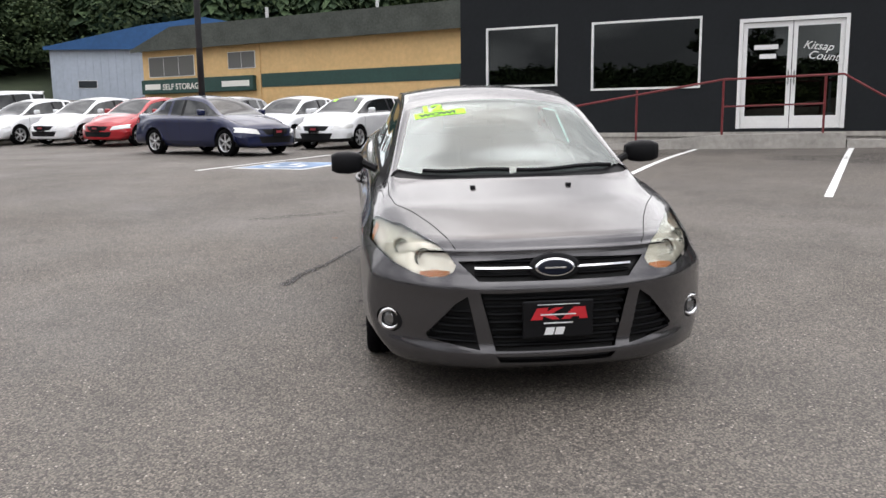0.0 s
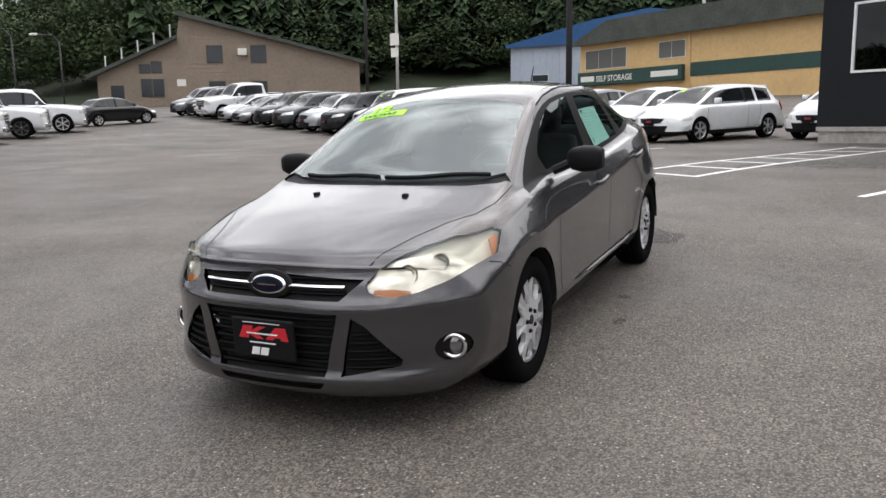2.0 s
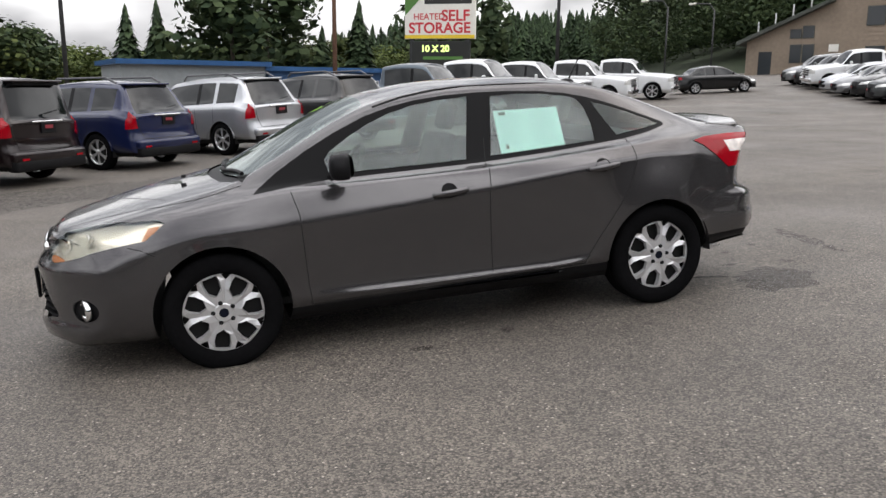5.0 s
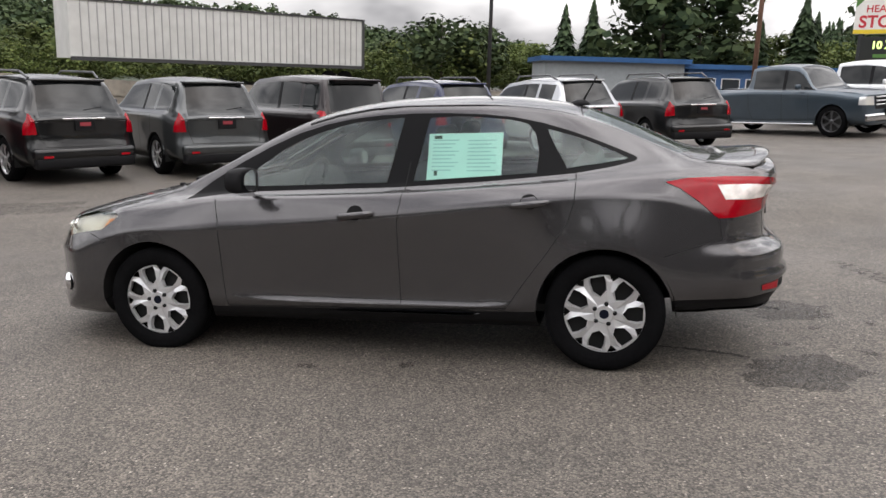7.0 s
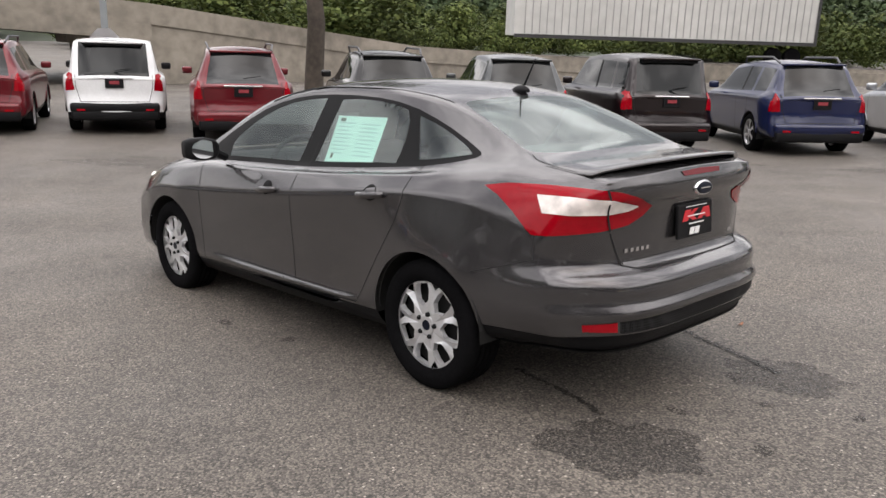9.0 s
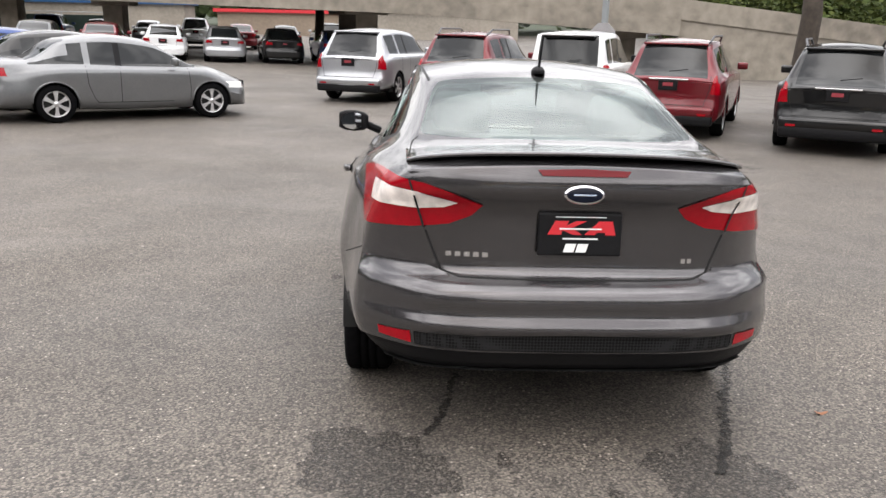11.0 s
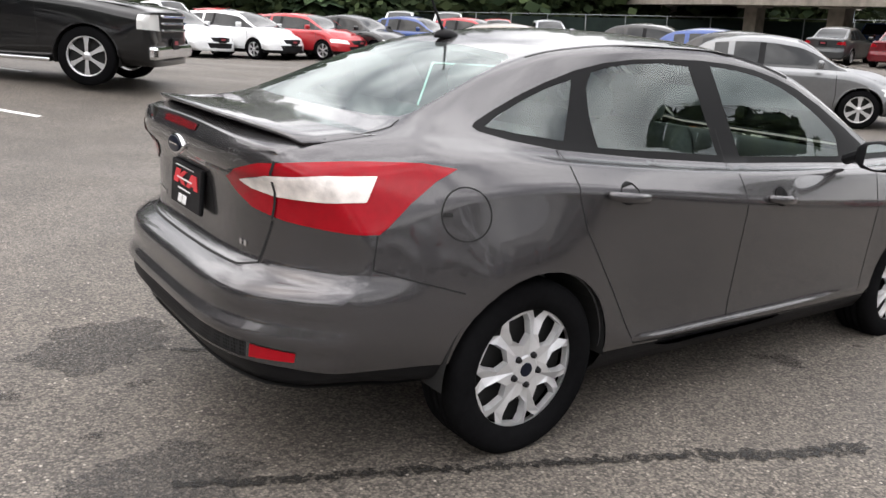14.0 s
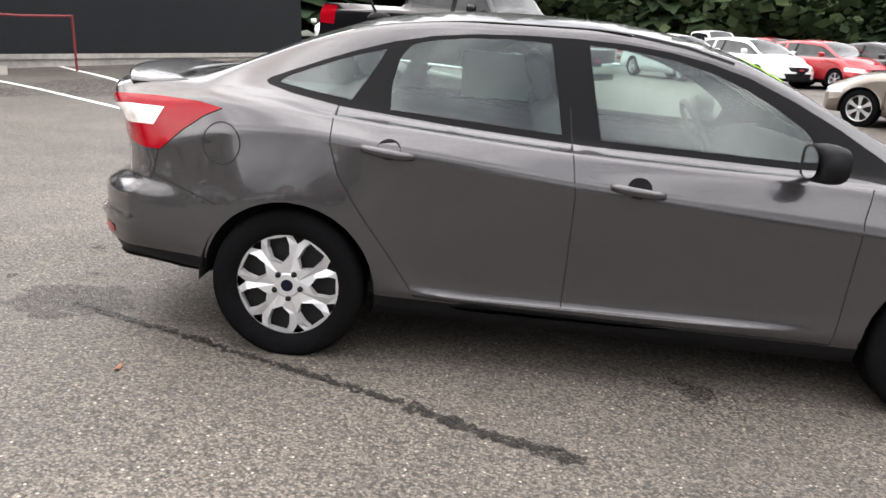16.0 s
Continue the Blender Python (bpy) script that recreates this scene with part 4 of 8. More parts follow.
def bay_symbol():
    ax, ay = Vector((0.888, -0.46)), HD
    c = Vector((-2.15, 9.3))
    def sheet(name, pts, material, lift, label):
        bm = bmesh.new()
        bm.faces.new([bm.verts.new((*(c + ax * a + ay * b), 0)) for a, b in pts])
        bmesh.ops.triangulate(bm, faces=bm.faces)
        for v in bm.verts:
            v.co.z = ground_z(v.co.x, v.co.y) + lift
        bmesh.ops.recalc_face_normals(bm, faces=bm.faces)
        if sum(f.normal.z for f in bm.faces) < 0:
            bmesh.ops.reverse_faces(bm, faces=bm.faces)
        return tagged(part(name, bm, material), label, "road marking", kind="structure")
    sheet("bay_border", [(-0.75, -0.9), (0.75, -0.9), (0.75, 0.9), (-0.75, 0.9)], M_WHITEPAINT, 0.005, "white border of a disabled parking bay sign")
    sheet("bay_field", [(-0.66, -0.8), (0.66, -0.8), (0.66, 0.8), (-0.66, 0.8)], M_BLUEPAINT, 0.009, "worn blue field of a disabled parking bay sign")
    ringp = [(0.34 * math.cos(a) - 0.05, 0.34 * math.sin(a) - 0.2) for a in [radians(140 + 25 * k) for k in range(11)]]
    stripe_pts = [tuple(c + ax * a + ay * b) for a, b in ringp]
    for nm, pts in (("bay_wheel", stripe_pts), ("bay_body", [tuple(c + ax * a + ay * b) for a, b in ((-0.1, 0.5), (-0.08, 0.05), (0.25, 0.02), (0.4, -0.45))])):
        ob = stripe(nm, "worn white wheelchair symbol stroke", pts, 0.09)
        ob.location.z = 0.008


bay_symbol()

# ---- buildings round the lot ----
M_YELLOW = mat("yellow_siding", (0.74, 0.52, 0.25), 0.75, noise_scale=3, noise_amount=0.1, bump=0.1, bump_scale=40)
M_DKGREEN = mat("green_band", (0.02, 0.06, 0.05), 0.6, noise_scale=4, noise_amount=0.15)
M_ROOFING = mat("dark_roofing", (0.065, 0.072, 0.062), 0.9, noise_scale=6, noise_amount=0.3)
M_BLUEROOF = mat("blue_metal_roof", (0.03, 0.10, 0.25), 0.4, metal=0.3, noise_scale=2, noise_amount=0.15)
M_PALEWALL = mat("pale_metal_wall", (0.40, 0.45, 0.52), 0.6, noise_scale=2, noise_amount=0.1)
M_TAN = mat("tan_board_wall", (0.27, 0.215, 0.165), 0.85, noise_scale=3, noise_amount=0.15)
M_PANE = mat("far_window", (0.03, 0.035, 0.04), 0.1)
M_PANEGREY = mat("far_window_curtain", (0.13, 0.13, 0.12), 0.3)
M_STEELPOLE = mat("dark_pole", (0.03, 0.03, 0.032), 0.6, noise_scale=5, noise_amount=0.2)
M_WHITEPOLE = mat("white_pole", (0.6, 0.6, 0.6), 0.5, noise_scale=5, noise_amount=0.1)
M_TEXTRED = mat("sign_red", (0.55, 0.03, 0.04), 0.5)
M_TEXTDARK = mat("sign_black", (0.02, 0.02, 0.02), 0.5)
M_SIGNWHITE = mat("sign_white", (0.78, 0.76, 0.70), 0.5, noise_scale=4, noise_amount=0.06)
M_SIGNYELLOW = mat("sign_yellow", (0.75, 0.55, 0.03), 0.5)
M_LED = mat("lamp_sign_black", (0.01, 0.012, 0.01), 0.5)


def frame_at(x, y, z, ang):
    """x runs along ang (degrees), y to its left."""
    return Matrix.Translation((x, y, z)) @ Matrix.Rotation(radians(ang), 4, "Z")


def moved(bm, m):
    bmesh.ops.transform(bm, matrix=m, verts=bm.verts)
    return bm


def text_part(txt, m, size, material, parent, weight=0.0, name="lettering"):
    cu = bpy.data.curves.new(name, "FONT")
    cu.body, cu.size, cu.extrude, cu.offset = txt, size, 0.004, weight
    tx = new(name, cu)
    dg = bpy.context.evaluated_depsgraph_get()
    me = bpy.data.meshes.new_from_object(tx.evaluated_get(dg))
    bpy.data.objects.remove(tx)
    me.transform(m)
    me.materials.clear()
    me.materials.append(material)
    ob = new(name, me)
    ob.parent = parent
    return ob


def prism(pts, y0, y1):
    """A block with the outline pts (x, z) from y0 to y1."""
    bm = bmesh.new()
    a = [bm.verts.new((x, y0, z)) for x, z in pts]
    b = [bm.verts.new((x, y1, z)) for x, z in pts]
    n = len(pts)
    bm.faces.new(a)
    bm.faces.new(b[::-1])
    for i in range(n):
        bm.faces.new((a[i], b[i], b[(i + 1) % n], a[(i + 1) % n]))
    bmesh.ops.recalc_face_normals(bm, faces=bm.faces)
    return bm


def facade_window(m, x, z, w, h, parent, pane=None, frame_mat=None, split=1):
    f = part("window", moved(boxed((x - 0.06, -0.06, z - 0.06), (x + w + 0.06, 0.02, z + h + 0.06)), m), frame_mat or M_WHITEFRAME, parent)
    for k in range(split):
        a = x + w * k / split + (0.03 if k else 0)
        part("pane", moved(boxed((a, -0.075, z), (x + w * (k + 1) / split - (0.03 if k < split - 1 else 0), -0.05, z + h)), m), pane or M_PANE, f)


def storage_building():
    ang = math.degrees(math.atan2(-18.6, 27.5))
    m = frame_at(-21.3, 74.3, 0, ang)
    t = thing("storage_building", "long yellow two-storey storage building with a green band", "building", m)
    I = Matrix()
    part("wall", boxed((0, 0, 0.5), (48, 14, 8.4)), M_YELLOW, t)
    n = 34
    for k in range(n):   # lap siding boards
        z = 3.0 + k * 0.16
        part("siding_board", boxed((0, -0.03, z), (48, 0.0, z + 0.02)), M_YELLOW, t)
    part("green_band", boxed((14.5, -0.06, 4.6), (48, -0.032, 5.75)), M_DKGREEN, t)
    part("roof", prism([(-0.6, 8.35), (48.6, 8.35), (48.6, 8.55), (47.5, 10.3), (4.5, 10.3), (-0.6, 8.55)], -0.7, 14.7), M_ROOFING, t, "dark shingle roof")
    part("eave", boxed((-0.7, -0.85, 8.25), (48.7, -0.7, 8.5)), M_ROOFING, t)
    for x, w, z, h, sp in ((0.9, 5.7, 5.95, 1.75, 3), (10.8, 3.0, 6.35, 1.35, 2)):
        facade_window(I, x, z, w, h, t, M_PANEGREY, split=sp)
    s = part("awning_sign", boxed((0.2, -0.5, 4.35), (13.9, -0.03, 5.65), None, 0.05), M_DKGREEN, t, "dark green sign board with white lettering")
    text_part("SELF STORAGE", pose(3.0, -0.52, 4.7, 90, 0, 0), 0.75, M_SIGNWHITE, s, 0.01)
    part("lettering_bar", boxed((0.7, -0.515, 4.75), (2.7, -0.505, 5.25)), M_SIGNWHITE, s)
    part("lettering_bar", boxed((10.3, -0.515, 4.75), (13.5, -0.505, 5.25)), M_SIGNWHITE, s)
    for x in (12.0, 24.0):
        part("roof_vent", tubed([(x, 4, 10.3), (x, 4, 12.0)], 0.15, 8), M_WHITEPOLE, t)
    part("downpipe", tubed([(14.4, -0.08, 3.5), (14.4, -0.08, 8.3)], 0.05, 6), M_YELLOW, t)


def blue_roof_building():
    m = frame_at(-41.5, 107, 0, -3)
    t = thing("warehouse", "pale grey metal warehouse with a blue ribbed roof", "building", m)
    part("wall", boxed((0, 0, 2), (40, 20, 11.7)), M_PALEWALL, t)
    bm = prism([(-0.4, 11.6), (40.4, 11.6), (40.4, 11.9), (20.5, 15.6), (12.5, 14.6), (-0.4, 11.9)], -0.6, 20)
    part("roof", bm, M_BLUEROOF, t, "blue metal roof")
    for k in range(20):
        part("wall_rib", boxed((0.5 + k, -0.05, 2), (0.58 + k, 0, 11.6)), M_PALEWALL, t)
    part("fascia", boxed((-0.5, -0.7, 11.5), (40.5, -0.6, 11.95)), M_BLUEROOF, t)
    facade_window(Matrix(), 3.5, 6.6, 2.4, 0.9, t)


def tan_building():
    m = frame_at(-66.9, 54.9, 0, 33.2)
    t = thing("lodge_building", "tan board-clad building with a steep mono-pitch roof", "building", m)
    L = 27.0
    pts = [(0, 1.5), (L, 1.5), (L, 7.5), (8.6, 12.3), (8.2, 10.0), (0, 6.4)]
    part("wall", prism(pts, 0, 22), M_TAN, t)
    part("roof", prism([(L + 0.6, 7.35), (L + 0.6, 7.7), (8.4, 12.75), (8.4, 12.35)], -0.7, 22.5), M_ROOFING, t, "dark sloping roof")
    part("porch_roof", prism([(-0.8, 5.95), (8.25, 9.95), (8.25, 10.3), (-0.8, 6.35)], -0.9, 22.5), M_ROOFING, t, "dark porch roof")
    for k in range(20):
        z = 2.8 + 0.42 * k
        x0 = 0 if z < 6.4 else 8.2
        x1 = L if z < 7.5 else max(9, L - (z - 7.5) / 4.8 * 18.4)
        part("board", boxed((x0 + 0.02, -0.025, z), (x1 - 0.1, 0, z + 0.03)), M_TAN, t)
    for x, z, w, h in ((11.2, 7.6, 1.5, 1.7), (15.7, 7.6, 1.5, 1.7), (11.3, 4.0, 1.6, 1.6), (15.6, 4.0, 1.6, 1.6), (4.4, 4.2, 1.0, 1.7), (5.6, 4.2, 1.0, 1.7), (4.3, 6.6, 1.0, 0.8), (5.5, 6.6, 1.0, 1.1)):
        facade_window(Matrix(), x, z, w, h, t, frame_mat=M_ROOFING)
    part("air_conditioner", boxed((14.4, -0.5, 8.3), (15.3, 0.1, 9.0), None, 0.04), M_SIGNWHITE, t, "white window air conditioner")
    part("door", boxed((1.3, -0.06, 3.0), (2.6, 0, 5.3)), M_PANE, t)
    for k in range(5):
        x = 0.4 + 1.7 * k
        part("chimney_pipe", tubed([(x, 2, 6.5 + 0.45 * x), (x, 2, 8.3 + 0.47 * x)], 0.09, 6), M_WHITEPOLE, t)
    part("wall_sign", boxed((8.0, -0.08, 5.2), (8.9, -0.03, 5.9)), M_SIGNWHITE, t)


def low_block(name, label, x, y, ang, L, D, z0, z1, wall, band, nwin=0):
    m = frame_at(x, y, 0, ang)
    t = thing(name, label, "building", m)
    part("wall", boxed((0, 0, z0), (L, D, z1)), wall, t)
    part("roof", boxed((-0.4, -0.5, z1), (L + 0.4, D + 0.4, z1 + 0.35)), band, t)
    for k in range(nwin):
        facade_window(Matrix(), 0.8 + k * (L - 1) / nwin, z0 + (z1 - z0) * 0.35, (L - 1) / nwin * 0.7, (z1 - z0) * 0.42, t)
    return t


storage_building()
blue_roof_building()
tan_building()
M_BLUEWALL = mat("blue_wall", (0.03, 0.09, 0.22), 0.6, noise_scale=3, noise_amount=0.15)
M_GREYWALL = mat("grey_wall", (0.25, 0.27, 0.28), 0.7, noise_scale=3, noise_amount=0.12)
low_block("blue_shed", "long low shed with a blue roof edge", -56.5, -5.5, 104, 10.5, 8, -0.5, 2.9, M_GREYWALL, M_BLUEROOF)
low_block("blue_shop", "low blue shop with a row of windows", -59.5, 5.0, 103, 12, 8, -0.5, 2.6, M_BLUEWALL, M_BLUEROOF, 6)
d1 = low_block("dealership", "distant grey dealership building with white signs", -103, -60, 110, 9, 14, -1, 3.6, M_GREYWALL, M_SIGNWHITE)
part("sign_tower", boxed((6, -0.6, 0), (12, 3, 5.4)), M_GREYWALL, d1)
part("sign_board", boxed((7.5, -0.7, 3.2), (11.2, -0.6, 4.4)), M_TEXTDARK, d1)
part("lettering_bar", boxed((8.2, -0.75, 3.6), (10.6, -0.7, 4.0)), M_SIGNWHITE, d1)
part("sign_board", boxed((1.2, -0.12, 1.9), (4.8, -0.02, 2.9)), M_SIGNWHITE, d1)
low_block("dealership_annexe", "distant low white showroom", -107, -42, 110, 6, 8, -1, 2.6, M_SIGNWHITE, M_GREYWALL)
M_SHOPWALL = mat("shop_stucco", (0.30, 0.27, 0.23), 0.8, noise_scale=3, noise_amount=0.2)
# shops across the road to the south
for i, (x, y, L, z1, w, b) in enumerate(((24, -92, 16, 4.0, M_SHOPWALL, M_BLUEROOF), (6, -95, 15, 3.4, M_TAN, M_TEXTRED), (-12, -96, 16, 3.8, M_SHOPWALL, M_ROOFING), (44, -84, 18, 4.2, M_PALEWALL, M_SHOPWALL))):
    low_block("far_shop", "distant low roadside shop with windows", x, y, 186 + 180, L, 8, -1.2, z1 - 1.4, w, b, 5)


# ---- poles and signs ----
def pole(name, label, x, y, h, r, material, top=None, base=True):
    z = ground_z(x, y)
    t = thing(name, label, "pole", Matrix.Translation((x, y, z)))
    part("shaft", tubed([(0, 0, -0.1), (0, 0, h)], [r, r * 0.75], 10), material, t, smooth=True)
    if base:
        part("footing", tubed([(0, 0, -0.1), (0, 0, 0.35)], r * 2.2, 12), M_CONCRETE, t)
    return t


pole("light_pole", "tall dark steel light pole", -6.0, 21.3, 11, 0.11, M_STEELPOLE)
wp = pole("light_pole", "tall white steel light pole with small signs", -28.9, 50.5, 15, 0.13, M_WHITEPOLE)
part("pole_sign", boxed((-0.5, -0.16, 4.4), (0.25, -0.1, 5.3)), M_SIGNWHITE, wp)
part("pole_sign", boxed((-0.45, -0.16, 3.5), (0.2, -0.1, 4.2)), M_SIGNWHITE, wp)
pole("utility_pole", "dark wooden utility pole among trees", -27.7, 44.0, 15, 0.12, M_STEELPOLE)
pole("utility_pole", "dark utility pole by the street", -44.0, -7.5, 14, 0.13, M_STEELPOLE)
pole("utility_pole", "reddish wooden utility pole by the street", -50.0, 8.5, 14, 0.16, mat("pole_wood", (0.14, 0.075, 0.05), 0.85, noise_scale=6, noise_amount=0.3))
pole("utility_pole", "wooden utility pole by the street", -52.0, 26.0, 14, 0.15, M_STEELPOLE)
for x, y, a in ((-62, 42, 60), (-66, 50, 60)):
    t = pole("street_lamp", "grey street lamp with a curved arm", x, y, 6.6, 0.09, M_STEELPOLE)
    part("arm", tubed([(0, 0, 6.5), (-0.4, -0.3, 7.2), (-1.6, -1.2, 7.3)], 0.06, 6), M_STEELPOLE, t)
    part("lamp_head", boxed((-2.3, -1.5, 7.2), (-1.5, -1.1, 7.4), None, 0.05), M_SIGNWHITE, t)


def storage_sign():
    m = frame_at(-62.2, 16.7, 1.15, 60)
    t = thing("roadside_sign", "tall roadside sign for heated self storage with a lamp board", "sign", m)
    for x in (0.4, 5.2):
        part("post", boxed((x, 0.1, -1.7), (x + 0.35, 0.45, 4.4)), M_STEELPOLE, t)
    b = part("board", boxed((0, 0, 4.3), (6.0, 0.6, 7.7), None, 0.03), M_SIGNWHITE, t, "white board with black and red lettering")
    part("corner_flag", prism([(0.02, 7.68), (0.02, 6.2), (1.5, 7.68)], -0.02, -0.005), mat("sign_green", (0.08, 0.2, 0.04), 0.5), b)
    text_part("HEATED", pose(0.75, -0.01, 5.85, 90, 0, 0), 0.72, M_TEXTRED, b, 0.01)
    text_part("SELF", pose(3.15, -0.01, 5.75, 90, 0, 0), 1.25, M_TEXTRED, b, 0.03)
    text_part("STORAGE", pose(0.35, -0.01, 4.78, 90, 0, 0), 1.2, M_TEXTRED, b, 0.03)
    part("lettering_bar", boxed((1.7, -0.012, 7.1), (5.7, -0.002, 7.45)), M_TEXTDARK, b)
    part("bottom_strip", boxed((0.02, -0.012, 4.32), (5.98, -0.002, 4.62)), M_SIGNYELLOW, b)
    e = part("lamp_board", boxed((0.6, 0.0, 2.2), (5.6, 0.5, 4.1), None, 0.03), M_LED, t, "black electronic board with lit figures")
    lit = bpy.data.materials.new("lit_yellow")
    lit.use_nodes = True
    lb = lit.node_tree.nodes["Principled BSDF"]
    lb.inputs["Base Color"].default_value = (0.8, 0.9, 0.2, 1)
    lb.inputs["Emission Color"].default_value = (0.75, 1.0, 0.35, 1)
    lb.inputs["Emission Strength"].default_value = 1.6
    text_part("10 X 20", pose(1.4, -0.01, 3.25, 90, 0, 0), 0.75, lit, e, 0.02)
    part("lettering_bar", boxed((1.6, -0.012, 2.6), (5.0, -0.002, 2.85)), bpy.data.materials["sign_green"], e)


storage_sign()


M_TRAILER = mat("trailer_white", (0.52, 0.52, 0.50), 0.5, noise_scale=1.5, noise_amount=0.12)

M_TRAILRIB = mat("trailer_rib", (0.34, 0.34, 0.33), 0.5)


def lorry():
    """White box trailer on the raised road."""
    a, b = Vector((-45.6, -16.1, 0)), Vector((-31.2, -26.8, 0))
    ang = math.degrees(math.atan2((b - a).y, (b - a).x))
    m = frame_at(a.x, a.y, 1.95, ang)
    t = thing("semi_trailer", "white corrugated box trailer standing on the raised road", "trailer", m)
    L = (b - a).length
    part("box", boxed((0, -2.5, 0), (L, 0, 2.95)), M_TRAILER, t)
    n = int(L / 0.42)
    for k in range(n):
        part("rib", boxed((0.1 + k * 0.42, 0, 0.12), (0.15 + k * 0.42, 0.04, 2.88)), M_TRAILRIB, t)
    part("top_rail", boxed((0, -0.02, 2.88), (L, 0.06, 2.99)), M_STEELPOLE, t)
    part("bottom_rail", boxed((0, -0.02, -0.12), (L, 0.06, 0.08)), M_STEELPOLE, t)
    part("rear_post", boxed((-0.05, -2.55, -0.1), (0.12, 0.07, 2.99)), M_STEELPOLE, t)
    for x in (1.2, 2.4):
        w = part("wheel", spin(bmesh.new(), [(0.0, -0.2), (0.3, -0.2), (0.5, -0.18), (0.5, 0.12), (0.3, 0.15), (0.0, 0.1)], "y", 20), M_RUBBER, t)
        w.location = (x, -0.3, -0.75)


lorry()

# ---- raised road: retaining wall that becomes a deck on columns ----
M_OLDCONC = mat("old_concrete", (0.24, 0.215, 0.18), 0.9, noise_scale=2.5, noise_amount=0.35, bump=0.3, bump_scale=30)


def raised_road():
    pts = [(-80, 10, 0.2), (-46, -13.0, 0.45), (-34, -21.8, 0.75), (-23, -25.7, 1.25), (-10, -26.0, 2.6), (0, -27.2, 3.2), (12, -31.5, 3.5), (28, -39, 3.8), (60, -56, 4.2)]
    def strip(name, lo, hi, i0, i1, depth0, depth1, label, material=M_OLDCONC):
        bm = bmesh.new()
        prev = None
        for i in range(i0, i1 + 1):
            x, y, z = pts[i]
            d = Vector((pts[min(i + 1, len(pts) - 1)][0] - pts[max(i - 1, 0)][0], pts[min(i + 1, len(pts) - 1)][1] - pts[max(i - 1, 0)][1], 0)).normalized()
            o = Vector((d.y, -d.x, 0))
            zl = lo(z)
            q = [bm.verts.new((x + o.x * a, y + o.y * a, b)) for a, b in ((depth0, zl), (depth0, hi(z)), (depth1, hi(z)), (depth1, zl))]
            if prev:
                for k in range(4):
                    bm.faces.new((prev[k], prev[(k + 1) % 4], q[(k + 1) % 4], q[k]))
            else:
                bm.faces.new(q)
            prev = q
        bm.faces.new(prev[::-1])
        bmesh.ops.recalc_face_normals(bm, faces=bm.faces)
        return tagged(part(name, bm, material), label, "road", kind="structure")
    strip("road_parapet", lambda z: z - 0.75, lambda z: z, 0, 8, 0.0, 0.3, "stained concrete parapet of the raised road")
    strip("retaining_wall", lambda z: -1.0, lambda z: z - 0.75, 0, 4, 0.06, 0.3, "stained concrete retaining wall below the road")
    strip("road_deck", lambda z: z - 1.35, lambda z: z - 0.752, 4, 8, -0.1, 9.5, "concrete deck of the raised road")
    strip("road_surface", lambda z: z - 1.3, lambda z: z - 0.8, 0, 4, 0.3, 9.5, "raised road surface", M_ASPHALT)
    strip("far_parapet", lambda z: z - 0.75, lambda z: z, 0, 8, 9.5, 9.8, "far concrete parapet of the raised road")
    for x, y, z in ((-8.5, -28.5, 1.3), (2.0, -30.5, 2.0), (3.0, -34.5, 2.0), (14, -35.2, 2.2), (20, -38, 2.4), (28, -42.5, 2.5), (40, -49, 2.7)):
        t = thing("bridge_column", "square concrete column under the raised road", "column", Matrix.Translation((x, y, -0.5)))
        part("column", boxed((-0.45, -0.45, -0.4), (0.45, 0.45, z + 0.62), None, 0.04), M_OLDCONC, t)
        part("cap", boxed((-0.9, -0.6, z + 0.3), (0.9, 0.6, z + 0.66), None, 0.04), M_OLDCONC, t)


raised_road()


def stop_sign():
    t = thing("stop_sign", "back of an octagonal stop sign on a steel post", "sign", frame_at(-4.9, -17.2, -0.3, -35))
    part("post", boxed((-0.07, -0.07, -0.2), (0.07, 0.07, 4.2)), M_GREYWALL, t)
    bm = bmesh.new()
    a = [bm.verts.new((0.38 * math.cos(k * math.tau / 8 + 0.39), 0.08, 1.62 + 0.38 * math.sin(k * math.tau / 8 + 0.39))) for k in range(8)]
    b = [bm.verts.new(v.co + Vector((0, 0.02, 0))) for v in a]
    bm.faces.new(a)
    bm.faces.new(b[::-1])
    for k in range(8):
        bm.faces.new((a[k], b[k], b[(k + 1) % 8], a[(k + 1) % 8]))
    bmesh.ops.recalc_face_normals(bm, faces=bm.faces)
    part("plate", bm, M_SILVER, t, "bare metal back of the plate")


stop_sign()


# ---- fence along the east side ----
def fence():
    t = thing("chain_link_fence", "chain-link fence with dark green screening", "fence")
    p0, p1 = Vector((20, -52, -0.4)), Vector((62, -30, -0.2))
    n = 16
    scr = mat("fence_screen", (0.02, 0.035, 0.03), 0.9, noise_scale=1.5, noise_amount=0.3)
    for k in range(n + 1):
        p = p0.lerp(p1, k / n)
        part("post", tubed([p, p + Vector((0, 0, 2.1))], 0.035, 6), M_GREYWALL, t)
        if k < n:
            q = p0.lerp(p1, (k + 1) / n)
            bm = bmesh.new()
            d = (q - p).normalized() * 0.04
            vs = [bm.verts.new(v) for v in (p + d + Vector((0, 0, 0.1)), q - d + Vector((0, 0, 0.1)), q - d + Vector((0, 0, 1.9)), p + d + Vector((0, 0, 1.9)))]
            bm.faces.new(vs)
            bmesh.ops.solidify(bm, geom=bm.faces[:], thickness=0.02)
            part("panel", bm, scr, t)
    part("top_bar", tubed([p0 + Vector((0, 0, 2.08)), p1 + Vector((0, 0, 2.08))], 0.025, 6), M_GREYWALL, t)


fence()

